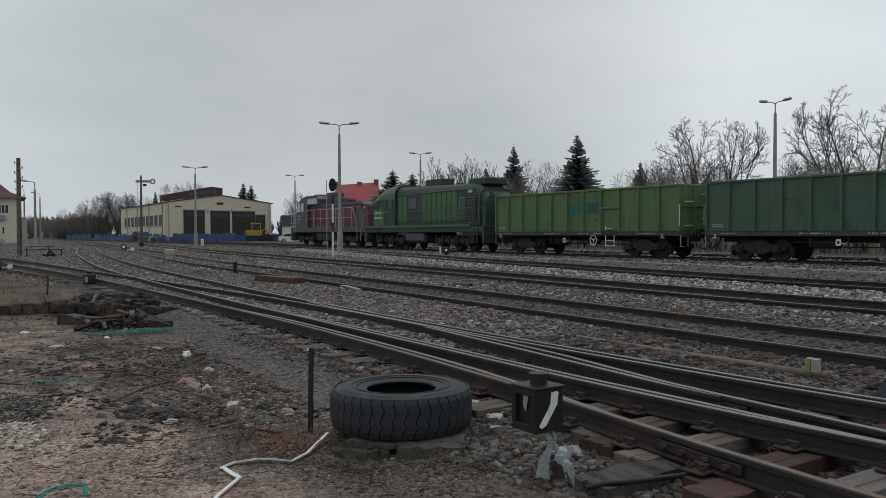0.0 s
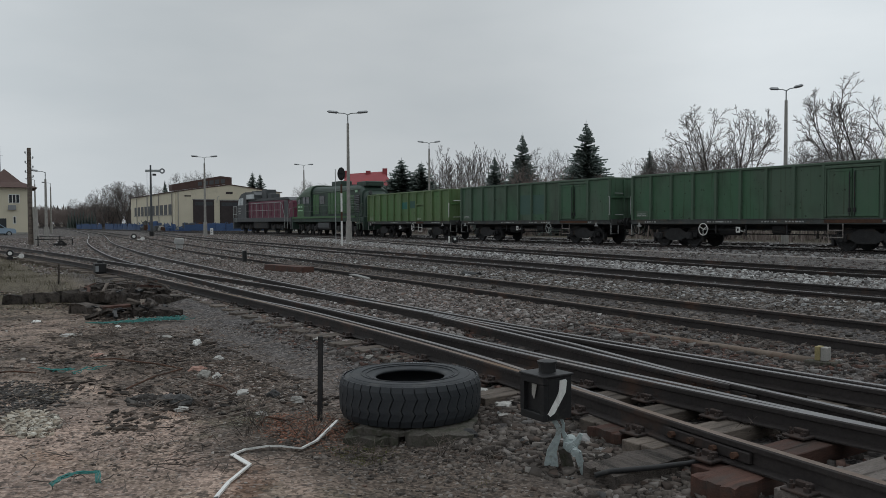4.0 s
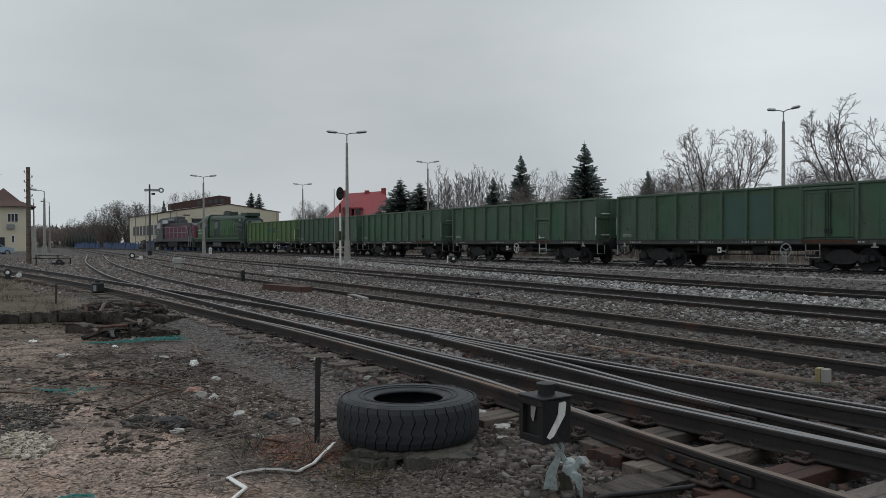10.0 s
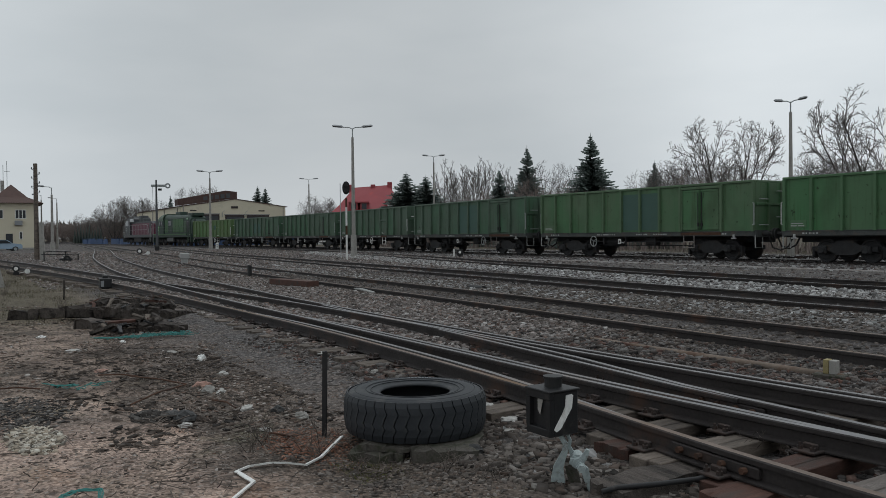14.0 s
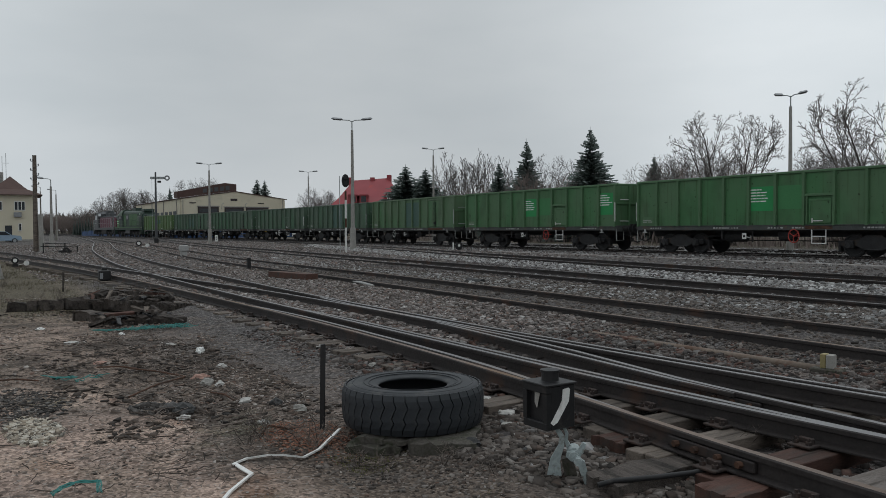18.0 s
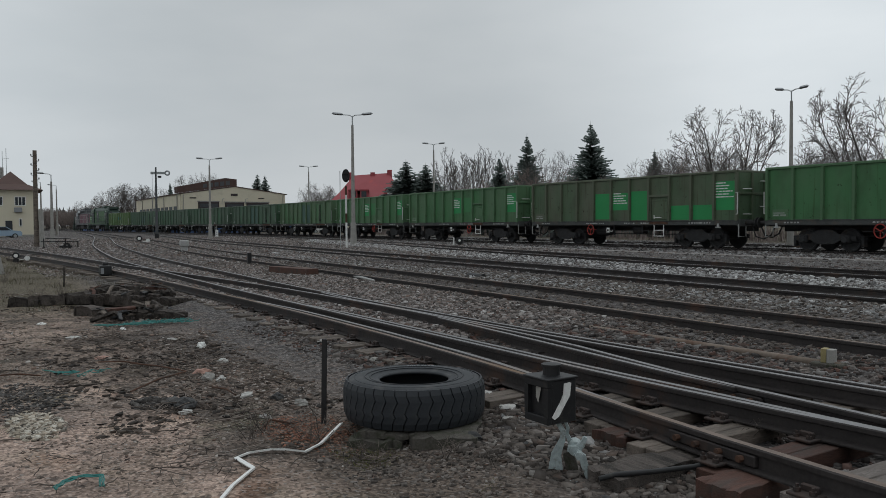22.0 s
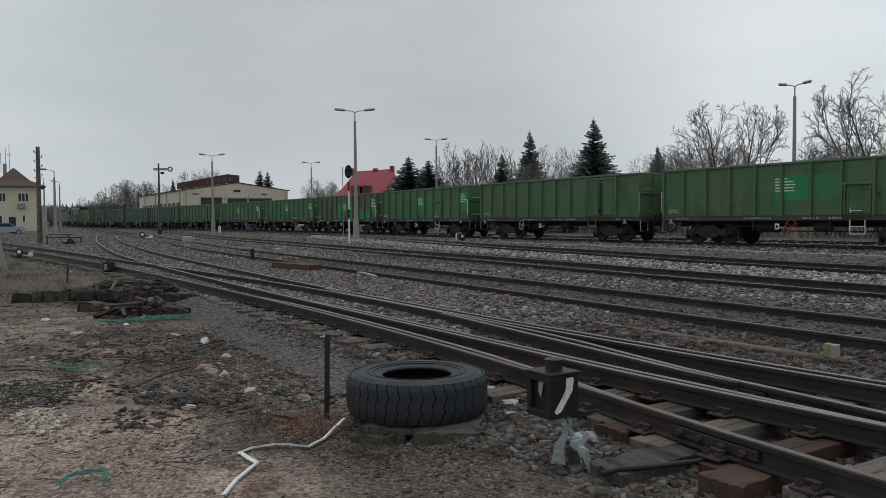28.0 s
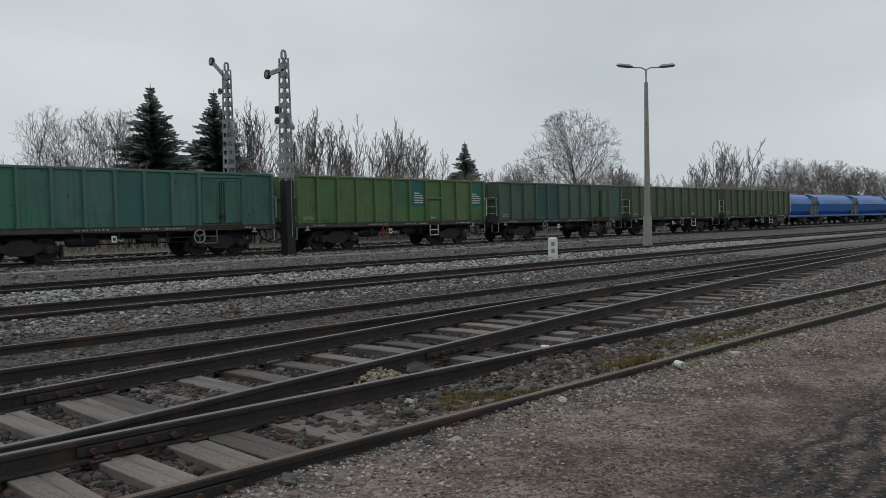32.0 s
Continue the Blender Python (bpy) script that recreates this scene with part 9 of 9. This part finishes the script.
net_strip(((-4.88, 0.50), (-4.99, 0.56), (-5.05, 0.66), (-5.0, 0.77), (-4.78, 0.73)), 1)
net_strip(((-9.0, 0.86), (-8.76, 0.95), (-8.72, 1.05), (-8.72, 1.13)), 2, 8, 0.06)
net_strip(((-12.6, 1.9), (-12.45, 2.3), (-12.5, 2.8), (-12.3, 3.15)), 3, 9, 0.2)


def sticks(name, label, n, box, seed, size=(0.2, 0.7), mat=None):
    r = random.Random(seed)
    s = Shape()
    for k in range(n):
        x, y = r.uniform(box[0], box[1]), r.uniform(box[2], box[3])
        z = float(ground_height(np.array([x]), np.array([y]))[0]) + 0.012
        a, L = r.uniform(0, 6.28), r.uniform(*size)
        p = Vector((x, y, z))
        pts = [p]
        for j in range(3):
            a += r.uniform(-0.35, 0.35)
            pts.append(pts[-1] + Vector((math.cos(a) * L / 3, math.sin(a) * L / 3, r.uniform(-0.004, 0.02))))
        s.tube(pts, r.uniform(0.0015, 0.004) * (1.6 if size[1] > 0.4 else 1), 4)
    solid(name, s, mat or M_TWIG, label, "debris", kind="stuff")


M_STICK = island_random(material("dead_sticks", (0.11, 0.092, 0.08), 0.95, 0, 0.3, 3, 20, 0), 0.75)
sticks("twig_litter", "dry twigs and straw scattered on the earth", 750, (-15, -4.6, 0.1, 3.1), 1, (0.03, 0.15), M_STICK)
sticks("twig_litter", "dark sticks and wire ends on the earth", 26, (-12, -6, 0.2, 2.4), 2, (0.2, 0.6), M_STICK)
sticks("twig_litter", "tangled dark twigs, bark and roots on the earth", 520, (-11.5, -6.2, 1.35, 2.75), 8, (0.06, 0.28), M_STICK)
sticks("twig_litter", "dark straw and twigs near the concrete block", 160, (-6.2, -4.6, 1.2, 2.7), 9, (0.05, 0.2), M_STICK)
M_GRASS = island_random(material("dry_grass", (0.075, 0.068, 0.042), 0.95, 0, 0.3, 3, 20, 0), 0.4)
M_MOSS = island_random(material("green_weeds", (0.085, 0.09, 0.03), 0.95, 0, 0.3, 3, 20, 0), 0.4)


def blades(name, label, n, box, seed, mat, h=(0.02, 0.07)):
    r = np.random.RandomState(seed)
    x, y = box[0] + (box[1] - box[0]) * r.rand(n), box[2] + (box[3] - box[2]) * r.rand(n)
    keep = np.array([noise.noise((a * 0.9, b * 0.9, seed)) > -0.05 + 0.25 * q for a, b, q in zip(x, y, r.rand(n))])
    x, y = x[keep], y[keep]
    z = ground_height(x, y)
    s = Shape()
    for a, b, c in zip(x, y, z):
        t, hh, w = r.rand() * 6.28, h[0] + (h[1] - h[0]) * r.rand(), 0.004
        dx, dy = math.cos(t), math.sin(t)
        s.add([(a - w * dy, b + w * dx, c - 0.01), (a + w * dy, b - w * dx, c - 0.01), (a + dx * hh * 0.7, b + dy * hh * 0.7, c + hh)], [(0, 1, 2)])
    solid(name, s, mat, label, "grass", kind="stuff")


blades("green_weeds", "low green weeds near the concrete block", 7000, (-5.0, -3.6, 2.2, 2.95), 4, M_MOSS, (0.006, 0.026))
blades("dry_grass", "dry grass on the far bank", 26000, (-45, -14.5, -1.5, 3.6), 5, M_GRASS, (0.04, 0.16))
blades("dry_grass", "dry stalks between the tracks", 3000, (-20, 30, 14.5, 25.0), 6, M_GRASS, (0.1, 0.35))
M_MOSS_DRY = island_random(material("yellowish_moss", (0.15, 0.115, 0.034), 0.95, 0, 0.3, 3, 20, 0), 0.4)
blades("moss", "yellowish moss between the nearest rails", 60000, (4.2, 12, 3.48, 4.2), 8, M_MOSS_DRY, (0.018, 0.042))
blades("green_weeds", "moss beside the nearest rail", 6000, (4, 16, 3.3, 4.3), 7, M_MOSS, (0.01, 0.035))



def dry_weed(x, y, n, height, spread, seed, label):
    """A tuft of thin dead stalks with side twigs."""
    r = random.Random(seed)
    s = Shape()
    for k in range(n):
        a, lean = r.uniform(0, 6.28), r.uniform(0.1, spread)
        h = height * r.uniform(0.4, 1.0)
        p0 = Vector((r.uniform(-0.06, 0.06), r.uniform(-0.06, 0.06), 0))
        tip = p0 + Vector((math.cos(a) * lean, math.sin(a) * lean, h))
        mid_p = p0.lerp(tip, 0.5) + Vector((r.uniform(-0.03, 0.03), r.uniform(-0.03, 0.03), 0.03))
        s.tube([p0, mid_p, tip], [0.003, 0.0022, 0.0012], 4)
        for j in range(3):
            b = mid_p.lerp(tip, r.random())
            s.tube([b, b + Vector((r.uniform(-0.08, 0.08), r.uniform(-0.08, 0.08), r.uniform(0.0, 0.08)))], 0.0013, 3)
    z = float(ground_height(np.array([x]), np.array([y]))[0])
    solid("dry_weed", s, M_STICK, label, "weed", pose(x, y, z), "dry weeds")


for k, (x, y, n, h, w) in enumerate(((-5.6, 1.95, 16, 0.22, 0.16), (-5.35, 1.8, 10, 0.14, 0.14), (-5.2, 2.2, 14, 0.24, 0.2), (-4.75, 2.35, 8, 0.12, 0.1), (-3.45, 4.7, 22, 0.12, 0.2), (-3.2, 4.8, 14, 0.1, 0.18), (-4.35, 2.75, 10, 0.16, 0.08), (-3.95, 2.8, 8, 0.1, 0.08), (-11.2, 1.9, 12, 0.2, 0.2), (-17.8, 1.6, 18, 0.3, 0.25), (-19.0, 2.2, 18, 0.32, 0.25), (-24.0, 1.4, 18, 0.4, 0.3))):
    dry_weed(x, y, n, h, w, 300 + k, "tuft of thin dead stalks on the earth")
for k, (x, y, size, mat) in enumerate(((-5.35, 3.78, 0.085, M_PALE_ROCK), (-4.95, 3.7, 0.075, M_PALE_ROCK), (-4.75, 3.55, 0.05, M_CONCRETE), (-4.5, 3.45, 0.045, M_CONCRETE), (-6.4, 3.75, 0.05, M_PALE_ROCK), (-7.4, 3.8, 0.055, M_CONCRETE), (-8.9, 3.85, 0.05, M_PALE_ROCK), (-4.2, 3.3, 0.05, M_DARK_ROCK), (-4.6, 3.1, 0.09, M_DARK_ROCK))):
    solid("stone", lump(size, 120 + k, 0.5), mat, "pale flaking stone beside the rail" if mat is M_PALE_ROCK else "rough grey stone beside the tyre" if mat is M_CONCRETE else "dark clinker lump beside the tyre", "stone", pose(x, y, float(ground_height(np.array([x]), np.array([y]))[0]) + size * 0.12, 0, 0, 47 * k), "stones beside the rail")

# small things among the tracks
solid("leaning_post", Shape().prism([(-0.1, -0.2), (0.1, -0.2), (-0.16, 0.98), (-0.32, 0.98)], 0, -0.09, 0.09), M_CONCRETE, "leaning grey concrete post in dry grass", "post", pose(-28.2, 1.62, -0.2))
box_mark = thing("marker_block", "short white and yellow painted post on a concrete slab", "marker", pose(-4.5, 7.2, -0.17, 0, 0, 12) @ Matrix.Scale(0.5, 4))
part("slab", Shape().box(-0.3, 0.3, -0.2, 0.2, -0.05, 0.1, 0.02), M_MOSSY, box_mark)
part("pale_half", Shape().box(-0.02, 0.11, -0.1, 0.1, 0.1, 0.36, 0.01), M_CONCRETE, box_mark, "white painted half")
M_OCHRE = material("ochre_paint", (0.27, 0.225, 0.11), 0.7, 0, 0.2, 6, 40, 0.1)
part("ochre_half", Shape().box(-0.13, -0.025, -0.1, 0.1, 0.1, 0.37, 0.01), M_OCHRE, box_mark, "yellowish half")
cover = thing("point_machine_cover", "dark grey box cover between the tracks", "railway box", pose(-3.2, 7.05, -0.2, 0, 0, 6))
part("long_cover", Shape().prism([(-0.55, 0), (0.25, 0), (0.25, 0.2), (-0.42, 0.2)], 1, -0.2, 0.25), M_LOCO_GREY, cover)
part("end_cover", Shape().box(0.27, 0.58, -0.2, 0.2, 0, 0.2, 0.015), M_LOCO_GREY, cover)
pipe = Shape().tube([(x, 7.2 + 0.02 * math.sin(x) + max(0, -x - 7) * 0.02, -0.15) for x in np.arange(-14, -3.6, 0.8)], 0.042, 10)
solid("pipe", pipe, M_PIPE, "rusty pipe lying between the tracks", "pipe", smooth=True)
pipe2 = Shape().tube([(x, 11.0 + 0.03 * math.sin(x * 0.7), -0.12) for x in np.arange(-16, 26, 1.0)], 0.06, 10)
solid("pipe", pipe2, M_PIPE_GREY, "dull pipe lying on gravel between the tracks", "pipe", smooth=True)
pipe3 = Shape().tube([(x, 24.4 + 0.15 * math.sin(x * 0.13), -0.03) for x in np.arange(-34, 46, 1.5)], 0.055, 10)
solid("pipe", pipe3, M_PIPE_GREY, "dull grey pipe lying on gravel before the train", "pipe", smooth=True)
solid("pipe_joint", Shape().tube([(-16.3, 11.0, -0.08), (-15.7, 11.0, -0.08)], 0.1, 10), M_BLACK, "dark collar on the pipe end", "pipe")
plank = Shape().prism([(-1.0, -0.1), (1.0, -0.1), (1.0, 0.14), (-1.0, 0.14)], 1, -0.18, 0.18)
solid("wooden_trough", plank, M_SLEEPER_RED, "red-brown wooden trough cover beside the track", "trough cover", pose(-20.3, 8.0, -0.06, 0, 0, 8))
for k, (x, y, L) in enumerate(((-30.4, 12.4, 0.5), (-35.0, 12.9, 0.45), (-23, 11.4, 0.9))):
    solid("concrete_slab", Shape().box(-L, L, -0.15, 0.15, 0, 0.14, 0.02), M_PIPE_PALE, "pale concrete trough slab on the gravel", "slab", pose(x, y, -0.19, 0, 0, -3), "concrete slabs")
solid("concrete_box", Shape().box(-0.14, 0.14, -0.14, 0.14, 0, 0.42, 0.03).box(-0.2, 0.2, -0.2, 0.2, 0.38, 0.68, 0.04), M_PIPE_PALE, "pale concrete cable box between tracks", "cable box", pose(-40.2, 10.2, -0.2))
solid("stake", Shape().box(-0.06, 0.06, -0.06, 0.06, 0, 0.5, 0.01), M_BLACK, "short dark stake between the tracks", "stake", pose(-26.1, 8.75, -0.2))
solid("stake", Shape().box(-0.05, 0.05, -0.05, 0.05, 0, 0.45, 0.01).box(-0.16, 0.16, -0.05, 0.05, 0.4, 0.48, 0.01), M_BLACK, "short dark stake near the train", "stake", pose(-2.3, 24.6, -0.2))
stub = thing("point_lantern", "dark point lantern with pale pane", "railway point", pose(-23.7, 3.85, -0.27) @ Matrix.Scale(1.15, 4))
part("box", Shape().box(-0.13, 0.13, -0.13, 0.13, 0.12, 0.36, 0.02).box(-0.06, 0.06, -0.06, 0.06, 0.36, 0.42, 0.01), M_BLACK, stub)
part("foot", Shape().box(-0.08, 0.08, -0.08, 0.08, 0, 0.13, 0.01), M_BLACK, stub)
part("pane", Shape().box(0.125, 0.14, -0.12, -0.05, 0.16, 0.3), M_LAMPHEAD, stub)
for k, (x, y) in enumerate(((-36.6, 2.6), (-66.1, 13.3))):
    p = thing("point_signal", "small round black and white point signal", "railway point", pose(x, y, -0.2, 0, 0, 75 if k == 0 else 80) @ Matrix.Scale(0.5 if k == 0 else 0.8, 4), "point signals")
    part("disc", Shape().turn((0, -0.1, 0.5), (0, 1, 0), [(-0.03, 0.02), (-0.03, 0.27), (0.2, 0.27), (0.2, 0.02)], 20), M_BLACK, p)
    part("face", Shape().turn((0, -0.14, 0.5), (0, 1, 0), [(-0.012, 0.02), (-0.012, 0.15), (0.005, 0.15), (0.005, 0.02)], 16), M_WHITE, p, "white round face")
    part("weight", Shape().tube([(0.1, 0, 0.1), (0.7, 0, 0.25)], 0.03, 6).turn((0.8, -0.06, 0.27), (0, 1, 0), [(0, 0.02), (0, 0.2), (0.12, 0.2), (0.12, 0.02)], 14), M_WHITE, p, "white counterweight")
    part("foot", Shape().box(-0.2, 0.2, -0.15, 0.15, 0, 0.25, 0.02), M_BLACK, p)
wheelhouse = thing("point_machine", "black point gear standing by the track", "railway point", pose(-53, 6.45, -0.25) @ Matrix.Scale(0.62, 4))
part("gear", Shape().box(-0.5, 0.5, -0.6, 0.5, 0.0, 0.5, 0.03).turn((0.52, 0.0, 0.45), (1, 0, 0), [(-0.05, 0.12), (-0.05, 0.33), (0.05, 0.33), (0.05, 0.12), (-0.05, 0.12)], 18).box(-0.3, 0.3, -2.2, 1.2, 0.85, 0.93).box(-0.3, 0.3, -1.8, 0.4, 1.15, 1.22), M_BLACK, wheelhouse)
part("legs", Shape().box(-0.05, 0.05, -2.0, -1.9, 0, 1.2).box(-0.05, 0.05, -0.1, 0.0, 0, 1.2).box(-0.05, 0.05, 1.0, 1.1, 0, 0.9), M_BLACK, wheelhouse)


def km_stone(x, y, turn_deg, size=1.0):
    k = thing("kilometre_stone", "white painted kilometre stone with dark figures", "marker stone", pose(x, y, -0.2, 0, 0, turn_deg), "kilometre stones")
    part("stone", Shape().box(-0.15 * size, 0.15 * size, -0.11, 0.11, 0, 0.84 * size, 0.04), M_WHITE, k)
    part("figure", Shape().box(-0.06 * size, 0.05 * size, -0.116, -0.108, 0.57 * size, 0.7 * size).box(-0.06 * size, 0.05 * size, -0.116, -0.108, 0.34 * size, 0.47 * size), M_LAMPHEAD, k, "dark number bars")


km_stone(21.7, 15.4, -50)
km_stone(-85, 25.0, 72)
solid("low_post", Shape().box(-0.2, 0.2, -0.1, 0.1, 0, 0.45, 0.02), M_WHITE, "low white block beside the track", "marker", pose(-1.6, 25.0, -0.2))
solid("pale_rod", Shape().tube([(-18.3, 8.75, -0.06), (-17.3, 8.56, -0.05), (-16.3, 8.37, -0.06)], 0.03, 7), M_PIPE_PALE, "pale rod lying beside the track", "rod")
dwarf = thing("dwarf_signal", "small dwarf signal with a white bar and a dark box", "railway signal", pose(-38.6, 25.3, -0.12, 0, 0, 60))
part("white_bar", Shape().box(-0.30, -0.22, -0.04, 0.04, 0, 0.52, 0.01), M_WHITE, dwarf, "white upright bar")
part("box", Shape().box(-0.12, 0.26, -0.1, 0.1, 0.16, 0.5, 0.02).box(-0.04, 0.16, -0.06, 0.06, 0, 0.17, 0.01), M_BLACK, dwarf)
part("lens", Shape().turn((0.07, -0.105, 0.35), (0, 1, 0), [(-0.012, 0.01), (-0.012, 0.075), (0.006, 0.075), (0.006, 0.01)], 14), M_WHITE, dwarf, "round white face")

# added black disc that stands in for the deep shade in the tyre hole
hole_shade = Shape().turn((0, 0, 0), (0, 0, 1), [(0.0, 0.01), (0.012, 0.2), (0.0, 0.46), (-0.05, 0.46)], 24)
solid("mud_puddle", hole_shade, M_BLACK, "black disc painted as the shade inside the tyre", "dirt", pose(-5.25, 3.03, -0.17))
solid("pale_slab", rough_slab(-0.2, 0.2, -0.14, 0.14, -0.1, 0.03, 71, 0.03), M_PALE_ROCK, "pale broken slab beside the rail", "stone", pose(-2.03, 3.33, -0.2, 0, 0, 20))
bag = lump(0.06, 91, 0.6)
solid("bag_scrap", bag, M_NET, "crumpled green plastic scrap on stones", "rubbish", pose(-2.34, 3.05, -0.2, 0, 0, 40))


motions()
